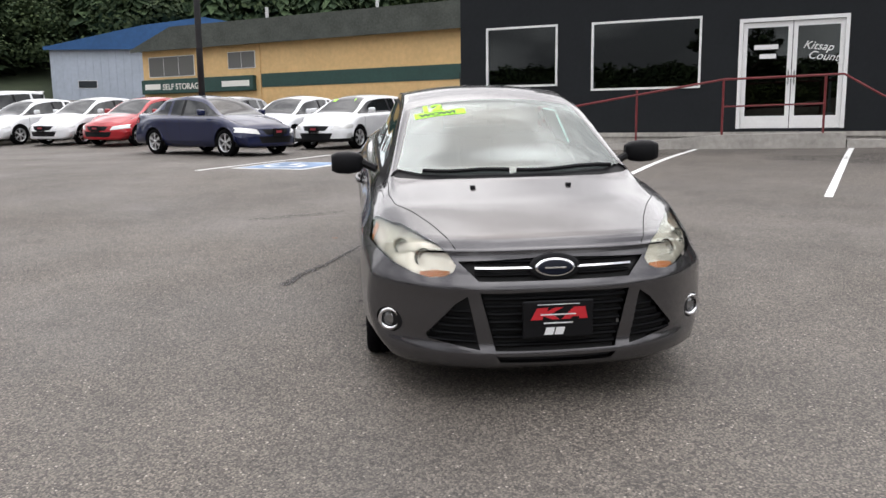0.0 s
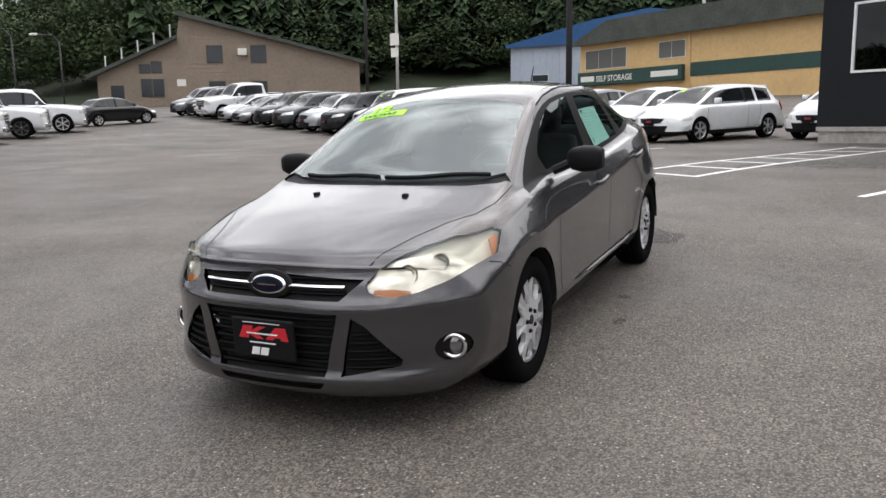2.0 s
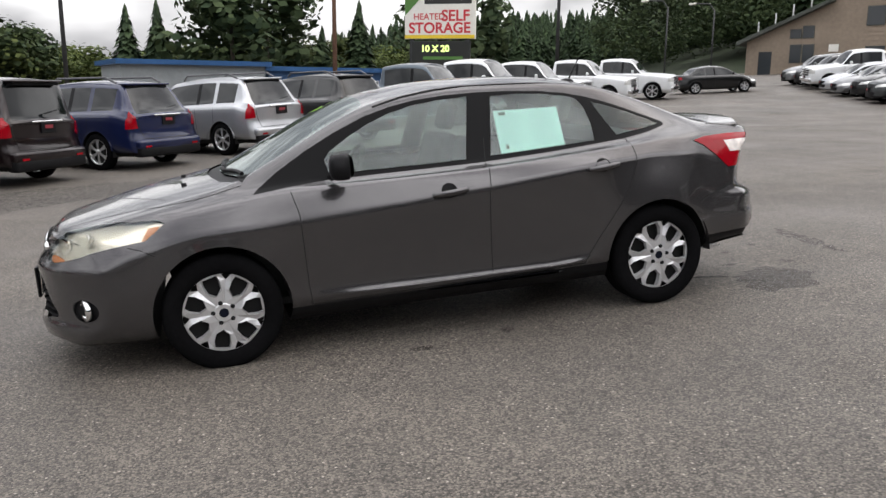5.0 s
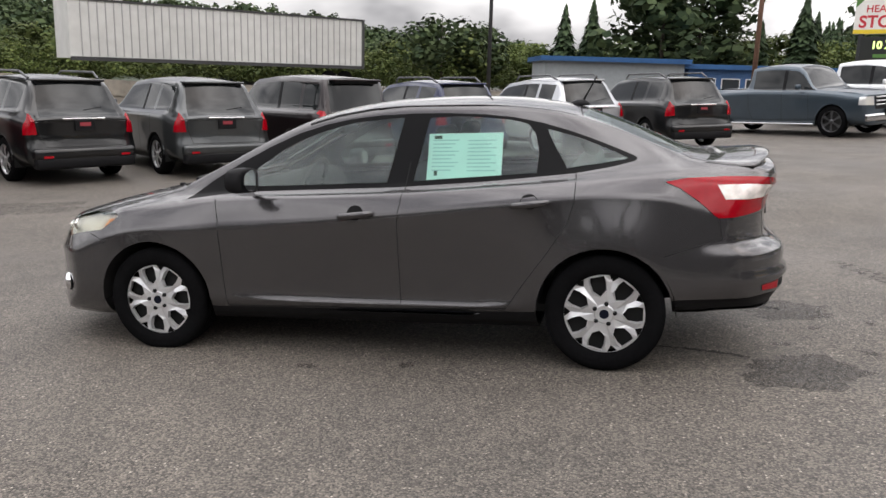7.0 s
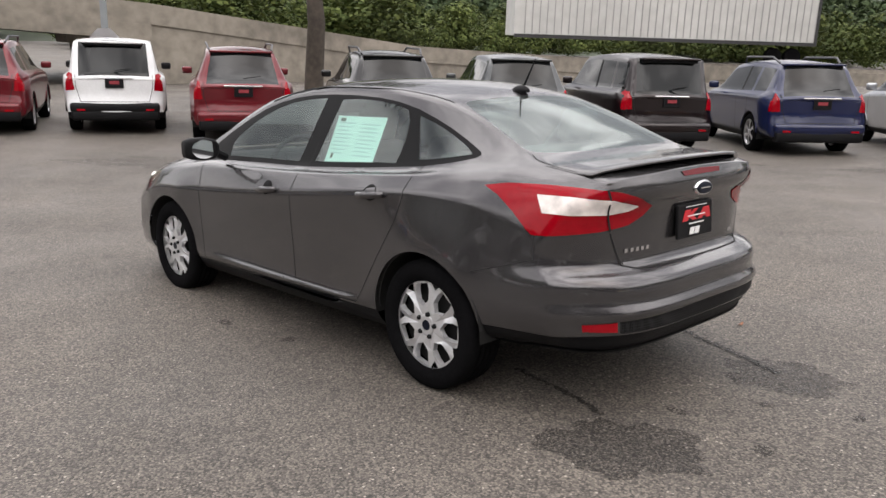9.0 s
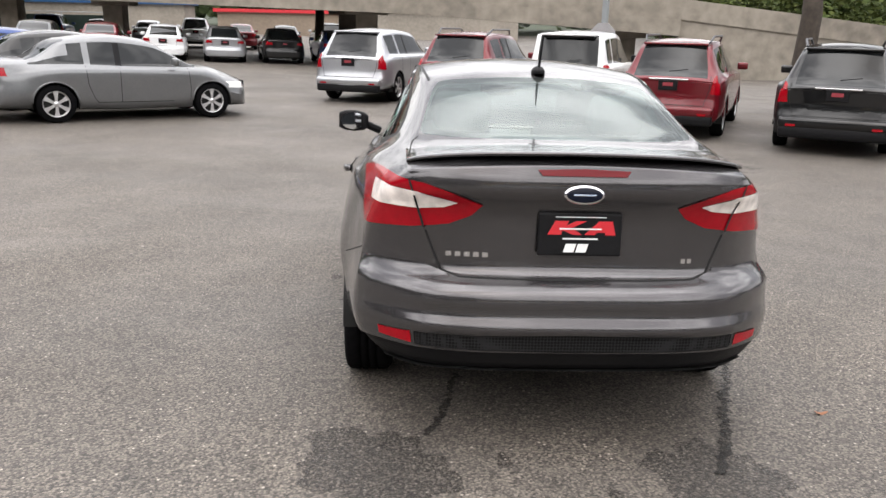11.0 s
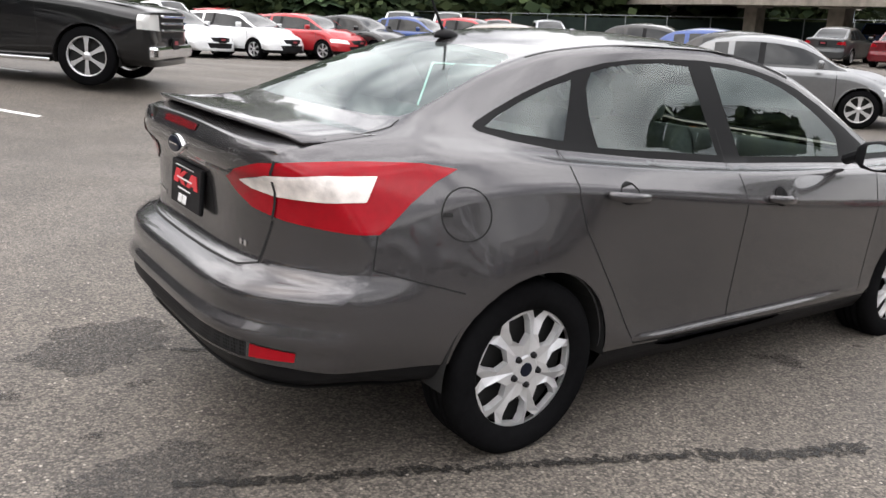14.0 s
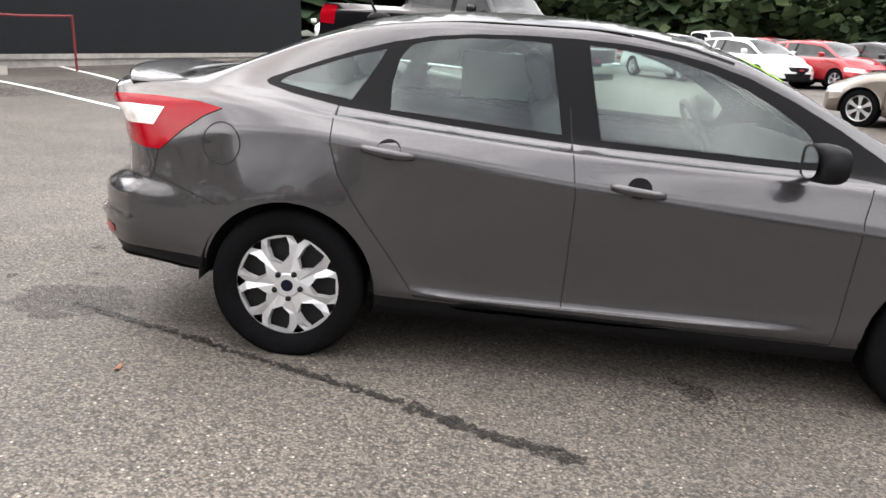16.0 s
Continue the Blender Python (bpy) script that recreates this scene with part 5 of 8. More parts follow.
# ---- woods ----
def foliage(name, dark, light):
    m = bpy.data.materials.new(name)
    m.use_nodes = True
    nt = m.node_tree
    b = nt.nodes["Principled BSDF"]
    b.inputs["Roughness"].default_value = 0.75
    b.inputs["Specular IOR Level"].default_value = 0.15
    g = nt.nodes.new("ShaderNodeNewGeometry")
    r = nt.nodes.new("ShaderNodeValToRGB")
    r.color_ramp.elements[0].color, r.color_ramp.elements[1].color = (*dark, 1), (*light, 1)
    tc = nt.nodes.new("ShaderNodeTexCoord")
    n = nt.nodes.new("ShaderNodeTexNoise")
    n.inputs["Scale"].default_value = 0.09
    mr = nt.nodes.new("ShaderNodeMapRange")
    mr.inputs["From Min"].default_value, mr.inputs["From Max"].default_value = 0.3, 0.7
    mr.inputs["To Min"].default_value, mr.inputs["To Max"].default_value = 0.55, 1.45
    mx = nt.nodes.new("ShaderNodeMix")
    mx.data_type, mx.blend_type = "RGBA", "MULTIPLY"
    mx.inputs[0].default_value = 1
    nt.links.new(tc.outputs["Object"], n.inputs["Vector"])
    nt.links.new(n.outputs["Fac"], mr.inputs["Value"])
    nt.links.new(g.outputs["Random Per Island"], r.inputs["Fac"])
    nt.links.new(r.outputs["Color"], mx.inputs[6])
    nt.links.new(mr.outputs["Result"], mx.inputs[7])
    nt.links.new(mx.outputs[2], b.inputs["Base Color"])
    return m


M_CONIFER = foliage("conifer_green", (0.022, 0.038, 0.02), (0.06, 0.09, 0.042))
M_LEAF = foliage("leaf_green", (0.035, 0.055, 0.015), (0.10, 0.12, 0.035))
M_LEAFDARK = foliage("dark_leaf_green", (0.022, 0.038, 0.018), (0.066, 0.09, 0.038))
M_BARK = mat("bark", (0.06, 0.048, 0.038), 0.9, noise_scale=9, noise_amount=0.4, bump=0.5, bump_scale=25)
RNG = np.random.RandomState(7)


def conifer_proto(rng, tiers=20, per=11):
    """Vertices and triangles of one conifer of height 1: drooping ragged boughs round a stem."""
    v, f = [], []
    for k in range(tiers):
        z = 0.12 + 0.86 * k / tiers
        R = 0.20 * (1 - k / tiers) ** 0.85 + 0.012
        n = per if k < tiers * 0.7 else per * 5 // 8
        a0 = rng.rand() * 6.28
        for j in range(n):
            a = a0 + j * 6.283 / n + rng.uniform(-0.25, 0.25)
            r = R * rng.uniform(0.7, 1.25)
            w = (0.42 if tiers < 20 else 0.24) * r + 0.008
            c, s = math.cos(a), math.sin(a)
            i = len(v)
            zt = z + rng.uniform(-0.02, 0.02)
            v += [(0, 0, zt + 0.05), (c * r * 0.6 - s * w, s * r * 0.6 + c * w, zt - 0.005), (c * r, s * r, zt - 0.05 * rng.uniform(0.5, 1.5)), (c * r * 0.6 + s * w, s * r * 0.6 - c * w, zt - 0.005)]
            f += [(i, i + 1, i + 2), (i, i + 2, i + 3)]
    return np.array(v), np.array(f)


def broadleaf_proto(rng, clumps=16, per=26, small=0.03, large=0.06):
    """One crown of height 1: many small tilted leaf sprays in uneven clumps."""
    v, f = [], []
    for k in range(clumps):
        a, t = rng.rand() * 6.283, rng.rand()
        z = 0.25 + 0.65 * t
        R = 0.34 * math.sin(math.pi * (0.18 + 0.74 * t)) * rng.uniform(0.4, 1.0)
        cx, cy = R * math.cos(a), R * math.sin(a)
        cr = rng.uniform(0.10, 0.19)
        for j in range(per):
            d = rng.normal(size=3)
            d /= np.linalg.norm(d)
            p = np.array([cx, cy, z]) + d * cr * rng.uniform(0.6, 1.05)
            u = rng.normal(size=3)
            u -= d * u.dot(d) * 0.7
            u /= np.linalg.norm(u)
            w = np.cross(d, u)
            s = rng.uniform(small, large)
            i = len(v)
            v += [p + u * s, p + w * s * 0.8, p - u * s, p - w * s * 0.8]
            f += [(i, i + 1, i + 2), (i, i + 2, i + 3)]
    return np.array(v), np.array(f)


CONIFERS = [conifer_proto(RNG) for _ in range(4)]
BROADS = [broadleaf_proto(RNG) for _ in range(4)]
FINE = [broadleaf_proto(RNG, 20, 48, 0.017, 0.034) for _ in range(3)]
SLOPE = [broadleaf_proto(np.random.RandomState(31 + k), 24, 58, 0.011, 0.022) for k in range(3)]
FAR = [broadleaf_proto(RNG, 12, 14, 0.04, 0.07) for _ in range(4)]


def wood(name, label, spots, protos, material):
    """spots: x, y, z, height, width factor."""
    vs, fs, n = [], [], 0
    for x, y, z, h, w in spots:
        pv, pf = protos[RNG.randint(len(protos))]
        a = RNG.rand() * 6.283
        c, s = math.cos(a), math.sin(a)
        q = np.empty_like(pv)
        q[:, 0] = (pv[:, 0] * c - pv[:, 1] * s) * h * w + x
        q[:, 1] = (pv[:, 0] * s + pv[:, 1] * c) * h * w + y
        q[:, 2] = pv[:, 2] * h + z
        vs.append(q)
        fs.append(pf + n)
        n += len(pv)
    me = bpy.data.meshes.new(name)
    me.from_pydata(np.vstack(vs).tolist(), [], np.vstack(fs).tolist())
    me.materials.append(material)
    return tagged(new(name, me), label, "trees", kind="stuff")


def hill_z(x, y):
    """Height of the wooded slopes round the lot."""
    d, a = math.hypot(x, y), math.degrees(math.atan2(y, x)) % 360
    base = ground_z(max(-60, min(60, x)), max(-100, min(120, y)))
    north = smooth_step(60, 88, a) * (1 - smooth_step(128, 152, a))
    west = smooth_step(125, 150, a) * (1 - smooth_step(158, 176, a))
    sw = smooth_step(190, 206, a) * (1 - smooth_step(250, 268, a))
    return base + north * max(0, d - 118) * 0.34 + west * max(0, d - 170) * 0.075 + sw * max(0, d - 190) * 0.105 + (1 - max(north, west, sw)) * max(0, d - 260) * 0.03


def hillside():
    bm = bmesh.new()
    rows = []
    for d in (112, 130, 150, 175, 200, 235, 275, 320, 380, 460):
        rows.append([bm.verts.new((d * math.cos(radians(a)), d * math.sin(radians(a)), hill_z(d * math.cos(radians(a)), d * math.sin(radians(a))) - (0.6 if d == 112 else 0) + 0.05)) for a in range(0, 361, 4)])
    for r0, r1 in zip(rows, rows[1:]):
        for k in range(len(r0) - 1):
            bm.faces.new((r0[k], r1[k], r1[k + 1], r0[k + 1]))
    bmesh.ops.remove_doubles(bm, verts=bm.verts, dist=0.01)
    bmesh.ops.recalc_face_normals(bm, faces=bm.faces)
    if sum(f.normal.z for f in bm.faces) < 0:
        bmesh.ops.reverse_faces(bm, faces=bm.faces)
    tagged(part("hillside", bm, mat("forest_floor", (0.025, 0.035, 0.015), 0.9, noise_scale=0.4, noise_amount=0.3), smooth=True), "dark wooded hillside beyond the lot", "hill", kind="structure")


hillside()


def sector(a0, a1, d0, d1, n, h0, h1, w=1.0):
    out = []
    for _ in range(n):
        a, d = radians(RNG.uniform(a0, a1)), math.sqrt(RNG.uniform(d0 * d0, d1 * d1))
        x, y = d * math.cos(a), d * math.sin(a)
        out.append((x, y, hill_z(x, y) - 0.3, RNG.uniform(h0, h1), w * RNG.uniform(0.85, 1.25)))
    return out


wood("conifer_wood", "dense dark conifers on the hill behind the buildings", sector(72, 138, 122, 230, 900, 14, 26), CONIFERS, M_CONIFER)
wood("hill_wood", "mixed dark green trees on the slope", sector(76, 150, 120, 200, 300, 10, 18, 1.25), SLOPE, M_LEAFDARK)
wood("west_wood", "wooded ridge west of the lot", sector(136, 170, 175, 330, 620, 9, 15), CONIFERS, M_CONIFER)
wood("west_trees", "lighter leafy trees along the western road", sector(164, 206, 82, 125, 150, 3.2, 7.4, 1.4), FINE, M_LEAF)
wood("south_west_trees", "leafy trees beyond the raised road", sector(200, 252, 80, 125, 210, 3.2, 8.0, 1.45), FINE, M_LEAF)
wood("south_west_hill", "distant wooded hill to the south-west", sector(186, 256, 190, 380, 1000, 8, 13, 1.2), FAR, M_LEAFDARK)
wood("south_trees", "scattered trees behind the far shops", sector(254, 304, 112, 190, 200, 8, 15, 1.3), FAR, M_LEAFDARK)
wood("east_wood", "dense dark trees behind the fence", sector(303, 356, 66, 110, 420, 12, 20, 1.1), CONIFERS, M_CONIFER)
wood("east_thicket", "dark leafy thicket behind the fence", sector(300, 358, 64, 84, 250, 5, 10, 1.5), BROADS, M_LEAFDARK)
# hidden by the office; made tall to block sky in the car's reflections
wood("north_east_sky_block", "unseen tall trees behind the office, there to block sky from reflections", sector(-4, 76, 70, 120, 260, 18, 30, 1.3), CONIFERS, M_CONIFER)


def street_tree(x, y, h, label):
    z = ground_z(x, y)
    t = thing("street_tree", label, "tree", Matrix.Translation((x, y, z)))
    bm = bmesh.new()
    tube(bm, [(0, 0, -0.2), (0.03, 0.02, 0.8), (-0.04, 0.05, 2.2), (0.05, 0.0, 3.6)], [0.30, 0.24, 0.22, 0.17], 12)
    for a, l in ((0.3, 2.4), (1.7, 2.8), (2.9, 2.5), (4.1, 2.9), (5.3, 2.3)):
        tube(bm, [(0.02, 0.0, 3.0), (math.cos(a) * l * 0.45, math.sin(a) * l * 0.45, 4.1), (math.cos(a) * l, math.sin(a) * l, 4.9)], [0.12, 0.08, 0.03], 7)
    part("trunk", bm, M_BARK, t, "dark rough bark", smooth=True)
    vs, fs, n = [], [], 0
    for k in range(9):
        pv, pf = broadleaf_proto(RNG, 12, 60)
        a, r = RNG.rand() * 6.283, RNG.uniform(0.3, 2.3)
        q = pv * np.array([2.6, 2.6, 2.2]) + np.array([r * math.cos(a), r * math.sin(a), 3.0 + RNG.rand() * (h - 5.4)])
        vs.append(q)
        fs.append(pf + n)
        n += len(pv)
    me = bpy.data.meshes.new("crown")
    me.from_pydata(np.vstack(vs).tolist(), [], np.vstack(fs).tolist())
    me.materials.append(M_LEAFDARK)
    ob = new("crown", me)
    ob.parent = t


street_tree(-8.5, -13.2, 9, "street tree with a dark trunk by the raised road")
street_tree(4.6, -36.8, 9, "street tree with a dark trunk beyond the rows")


def single_conifer(x, y, h, w, label, leafy=False):
    z = ground_z(x, y)
    t = thing("roadside_tree" if leafy else "conifer", label, "tree", Matrix.Translation((x, y, z)), "trees by the far road")
    part("trunk", tubed([(0, 0, -0.3), (0.02, 0.0, h * 0.5), (0, 0.02, h * 0.92)], [0.02 * h, 0.013 * h, 0.004 * h], 8), M_BARK, t, smooth=True)
    if leafy:
        pv, pf = broadleaf_proto(RNG, 26, 60, 0.02, 0.04)
        w *= 1.1
    else:
        pv, pf = conifer_proto(RNG, 34, 15)
    top = pv[:, 2].max()
    me = bpy.data.meshes.new("crown")
    me.from_pydata((pv * np.array([h * w / top, h * w / top, h / top])).tolist(), [], pf.tolist())
    me.materials.append(M_LEAFDARK if leafy else M_CONIFER)
    ob = new("crown", me)
    ob.parent = t


for az, dist, h, w in ((193.5, 84, 8.6, 1.3), (190.5, 88, 8.0, 1.3), (184.5, 80, 9.4, 1.2), (182.5, 78, 9.8, 1.1), (177.5, 76, 12.5, 1.3), (175, 79, 11.5, 1.4), (171, 82, 7.2, 1.1), (168.3, 80, 9.4, 1.2), (161, 78, 11.5, 1.3), (158.5, 84, 10.5, 1.2)):
    single_conifer(dist * math.cos(radians(az)), dist * math.sin(radians(az)), h, w, "dark green leafy tree by the far road" if az in (193.5, 190.5, 177.5, 175, 161) else "dark green conifer standing by the far road", az in (193.5, 190.5, 177.5, 175, 161))

# ---- stains and cracks in the asphalt ----
def tar(name, color, cover, scale):
    m = bpy.data.materials.new(name)
    m.use_nodes = True
    nt = m.node_tree
    b = nt.nodes["Principled BSDF"]
    b.inputs["Base Color"].default_value = (*color, 1)
    b.inputs["Roughness"].default_value = 0.6
    tc = nt.nodes.new("ShaderNodeTexCoord")
    n = nt.nodes.new("ShaderNodeTexNoise")
    n.inputs["Scale"].default_value, n.inputs["Detail"].default_value, n.inputs["Roughness"].default_value = scale, 6, 0.7
    r = nt.nodes.new("ShaderNodeValToRGB")
    r.color_ramp.elements[0].position, r.color_ramp.elements[1].position = cover - 0.06, cover + 0.18
    mx = nt.nodes.new("ShaderNodeMixShader")
    tr = nt.nodes.new("ShaderNodeBsdfTransparent")
    nt.links.new(tc.outputs["Object"], n.inputs["Vector"])
    nt.links.new(n.outputs["Fac"], r.inputs["Fac"])
    nt.links.new(r.outputs["Color"], mx.inputs[0])
    nt.links.new(tr.outputs[0], mx.inputs[1])
    nt.links.new(b.outputs[0], mx.inputs[2])
    nt.links.new(mx.outputs[0], nt.nodes["Material Output"].inputs["Surface"])
    return m


M_TAR = tar("dark_crack_fill", (0.012, 0.011, 0.010), 0.41, 50)
M_WET = tar("damp_oil_stain", (0.030, 0.027, 0.025), 0.47, 85)
M_DAMP = tar("grey_damp_stain", (0.042, 0.039, 0.037), 0.48, 85)
M_FAINT = tar("faint_stain", (0.055, 0.05, 0.047), 0.52, 18)


def blot(name, cx, cy, rx, ry, turn, material, label, lift=0.004, seed=1):
    rng = np.random.RandomState(seed)
    ph = rng.rand(5) * 6.28
    bm = bmesh.new()
    c = bm.verts.new((cx, cy, 0))
    rings = [[c]]
    n = 48
    for q in (0.4, 0.75, 1.0):
        row = []
        for k in range(n):
            a = k * math.tau / n
            w = 1 + 0.16 * math.sin(2 * a + ph[0]) + 0.12 * math.sin(5 * a + ph[1]) + 0.08 * math.sin(11 * a + ph[2]) + 0.06 * math.sin(19 * a + ph[3])
            px, py = rx * q * w * math.cos(a), ry * q * w * math.sin(a)
            row.append(bm.verts.new((cx + px * math.cos(turn) - py * math.sin(turn), cy + px * math.sin(turn) + py * math.cos(turn), 0)))
        if len(rings) == 1:
            for k in range(n):
                bm.faces.new((c, row[k], row[(k + 1) % n]))
        else:
            p = rings[-1]
            for k in range(n):
                bm.faces.new((p[k], row[k], row[(k + 1) % n], p[(k + 1) % n]))
        rings.append(row)
    for v in bm.verts:
        v.co.z = ground_z(v.co.x, v.co.y) + lift
    tagged(part(name, bm, material), label, "stain", kind="structure")


def crack(name, pts, w0, label, seed):
    rng = np.random.RandomState(seed)
    bm = bmesh.new()
    prev = None
    for (x0, y0), (x1, y1) in zip(pts, pts[1:]):
        n = max(2, int(math.dist((x0, y0), (x1, y1)) / 0.02))
        d = Vector((x1 - x0, y1 - y0, 0)).normalized()
        o = Vector((-d.y, d.x, 0))
        for k in range(n):
            t = k / n
            off = rng.normal() * 0.008
            w = w0 * rng.uniform(0.35, 1.35)
            p = Vector((x0 + (x1 - x0) * t, y0 + (y1 - y0) * t, 0)) + o * off
            q = []
            for s in (1, -1):
                v = p + o * w * s / 2
                q.append(bm.verts.new((v.x, v.y, ground_z(v.x, v.y) + 0.006)))
            if prev:
                bm.faces.new((prev[0], prev[1], q[1], q[0]))
            prev = q
    bmesh.ops.recalc_face_normals(bm, faces=bm.faces)
    if sum(f.normal.z for f in bm.faces) < 0:
        bmesh.ops.reverse_faces(bm, faces=bm.faces)
    tagged(part(name, bm, M_TAR), label, "crack", kind="structure")


crack("crack", [(-0.52, 2.42), (-0.67, 2.07), (-0.80, 1.75), (-0.94, 1.43), (-1.08, 1.08), (-1.22, 0.76)], 0.048, "dark ragged crack in the asphalt", 3)
crack("crack", [(-1.22, 0.76), (-1.30, 0.6), (-1.37, 0.48), (-1.45, 0.25), (-1.50, 0.10)], 0.075, "wide dark crack end in the asphalt", 4)
crack("crack", [(0.37, 1.45), (0.40, 1.65), (0.46, 1.92), (0.53, 2.12)], 0.03, "dark drip line from the exhaust", 5)
blot("oil_stain", 0.72, 2.34, 0.25, 0.32, 0.1, M_WET, "dark damp oil stain on the asphalt", 0.004, 2)
blot("oil_stain", -0.50, 2.45, 0.20, 0.32, 0.35, M_DAMP, "grey damp stain on the asphalt", 0.004, 5)
for i, (x, y, r) in enumerate(((-0.84, -0.40, 0.09), (-0.75, -0.33, 0.05), (0.25, 2.3, 0.05), (-0.1, 2.55, 0.04), (-0.25, 2.9, 0.04), (0.35, 2.75, 0.05), (-0.9, -0.95, 0.03), (1.05, -0.3, 0.06), (0.95, 0.25, 0.05))):
    blot("oil_spot", x, y, r, r * 0.7, i * 0.7, M_WET, "small dark oil spot on the asphalt", 0.004, 20 + i)
for i, (x, y, rx, ry, t) in enumerate(((-1.6, 3.3, 0.5, 0.12, 0.4), (-0.2, 3.4, 0.45, 0.1, -0.2), (3.2, 9.0, 2.2, 1.0, 0.5), (9.0, 6.5, 2.5, 1.2, -0.5), (-7.5, -3.5, 2.4, 0.8, 2.3), (-2.5, -7.0, 2.2, 0.6, 2.4), (-10.5, 1.5, 2.6, 0.9, 1.9))):
    blot("damp_patch", x, y, rx, ry, t, M_FAINT, "faint dark damp patch on the asphalt", 0.0035, 40 + i)


def fallen_leaf(x, y):
    bm = bmesh.new()
    n = 10
    edge = []
    for k in range(n):
        a = k * math.tau / n
        r = 0.025 * (1 + 0.25 * math.cos(2 * a)) * (1 + 0.12 * math.sin(5 * a))
        edge.append(bm.verts.new((x + r * math.cos(a), y + 0.55 * r * math.sin(a), ground_z(x, y) + 0.008 + 0.006 * math.cos(2 * a))))
    c = bm.verts.new((x, y, ground_z(x, y) + 0.007))
    for k in range(n):
        bm.faces.new((c, edge[k], edge[(k + 1) % n]))
    tagged(part("fallen_leaf", bm, mat("brown_leaf", (0.24, 0.11, 0.06), 0.8, noise_scale=60, noise_amount=0.3)), "small curled orange-brown leaf on the asphalt", "leaf")


fallen_leaf(-1.16, 1.90)

# ---- parked vehicles ----
P_WHITE = paint("white_car_paint", (0.74, 0.75, 0.76))
P_BLACK = paint("black_car_paint", (0.0035, 0.0037, 0.0042))
P_RED = paint("red_car_paint", (0.36, 0.014, 0.02), 0.2)
P_DKRED = paint("dark_red_car_paint", (0.12, 0.007, 0.012), 0.3)
P_SILVER = paint("silver_car_paint", (0.42, 0.43, 0.45), 0.7)
P_GREY = paint("grey_car_paint", (0.17, 0.175, 0.18), 0.6)
P_NAVY = paint("navy_car_paint", (0.007, 0.012, 0.05), 0.1)
P_BLUE = paint("blue_car_paint", (0.02, 0.05, 0.18), 0.4)
P_SLATE = paint("slate_truck_paint", (0.055, 0.075, 0.095), 0.5)
P_BEIGE = paint("beige_car_paint", (0.25, 0.22, 0.19), 0.6)
P_BROWN = paint("dark_brown_car_paint", (0.010, 0.005, 0.006), 0.4)
P_GUN = paint("gunmetal_car_paint", (0.052, 0.056, 0.058), 0.6)


def park(style, p, x, y, heading, label, ref="rear", **kw):
    """ref: which end's middle lies at x, y."""
    L = VEHICLES[style]["L"]
    h = radians(heading)
    s = {"rear": 0.5, "front": -0.5, "mid": 0.0}[ref] * L
    return vehicle(style, p, on_ground(x + math.cos(h) * s, y + math.sin(h) * s, heading) @ pose(0, 0, 0, 0, 0, 180), label, **kw)


ROW = "vehicles along the street"
park("suv", P_BLACK, -5.97, -6.98, 240, "black crossover SUV with roof rails, parked nose to street", group=ROW, rack=True)
park("suv", P_GUN, -7.59, -5.41, 233, "grey compact SUV parked with its tail to the lot", group=ROW)
park("suv", P_DKRED, -3.95, -8.75, 243, "dark red compact SUV parked with its tail to the lot", group=ROW, rack=True)
park("boxy", P_WHITE, -2.65, -11.15, 246, "white boxy small SUV with black lower bumper", group=ROW, clad=True)
park("suv", P_DKRED, -0.45, -12.0, 247, "red older SUV parked with its tail to the lot", group=ROW, rack=True)
park("suv", P_SILVER, 1.8, -13.9, 250, "white and silver SUV parked beside a red one", group=ROW)
park("boxy", P_BROWN, -9.4, -3.6, 236, "dark brown boxy SUV parked with its tail to the lot", group=ROW)
park("suv", P_NAVY, -11.3, -1.75, 226, "dark blue SUV with roof rack, tail to the lot", group=ROW, rack=True)
park("suv", P_SILVER, -12.75, 0.6, 219, "silver crossover SUV with roof rails, tail to the lot", group=ROW, rack=True)
park("suv", P_BLACK, -14.1, 2.9, 212, "black SUV parked with its tail to the lot", group=ROW, rack=True)
PICK = "pickup trucks by the street"
park("pickup", P_SLATE, -18.6, 7.9, 47, "slate blue crew-cab pickup with chrome running boards", "front", group=PICK, wheel_mat=M_GREYWHEEL)
park("pickup", P_WHITE, -20.6, 10.6, 47, "white crew-cab pickup parked at an angle", "front", group=PICK, wheel_mat=M_GREYWHEEL)
park("pickup", P_WHITE, -25.2, 14.6, 47, "white full-size pickup with chrome wheels", "front", group=PICK)
park("pickup", P_WHITE, -27.6, 18.2, 47, "white full-size pickup parked behind others", "front", group=PICK, wheel_mat=M_GREYWHEEL)
park("pickup", P_WHITE, -29.4, 21.6, 47, "white pickup at the far end of the row", "front", group=PICK)
park("sedan", P_BLACK, -32.5, 26, 75, "black sedan standing in the lot entrance", "mid")
park("sedan", P_NAVY, -4.5, 14.7, 319, "dark blue older sedan with beige hubcaps", "mid")
FRONT = "cars in the long row"
park("hatch", P_WHITE, -2.1, 15.6, 238, "white hatchback with a lime windscreen price", "front", group=FRONT, price=True)
park("hatch", P_WHITE, 2.6, 18.4, 240, "white hatchback behind the office corner", "mid", group=FRONT)
park("sedan", P_WHITE, -3.95, 17.5, 240, "white sedan behind the dark blue one", "front", group=FRONT)
park("sedan", P_GREY, -6.2, 18.6, 240, "grey sedan behind the dark blue one", "front", group=FRONT)
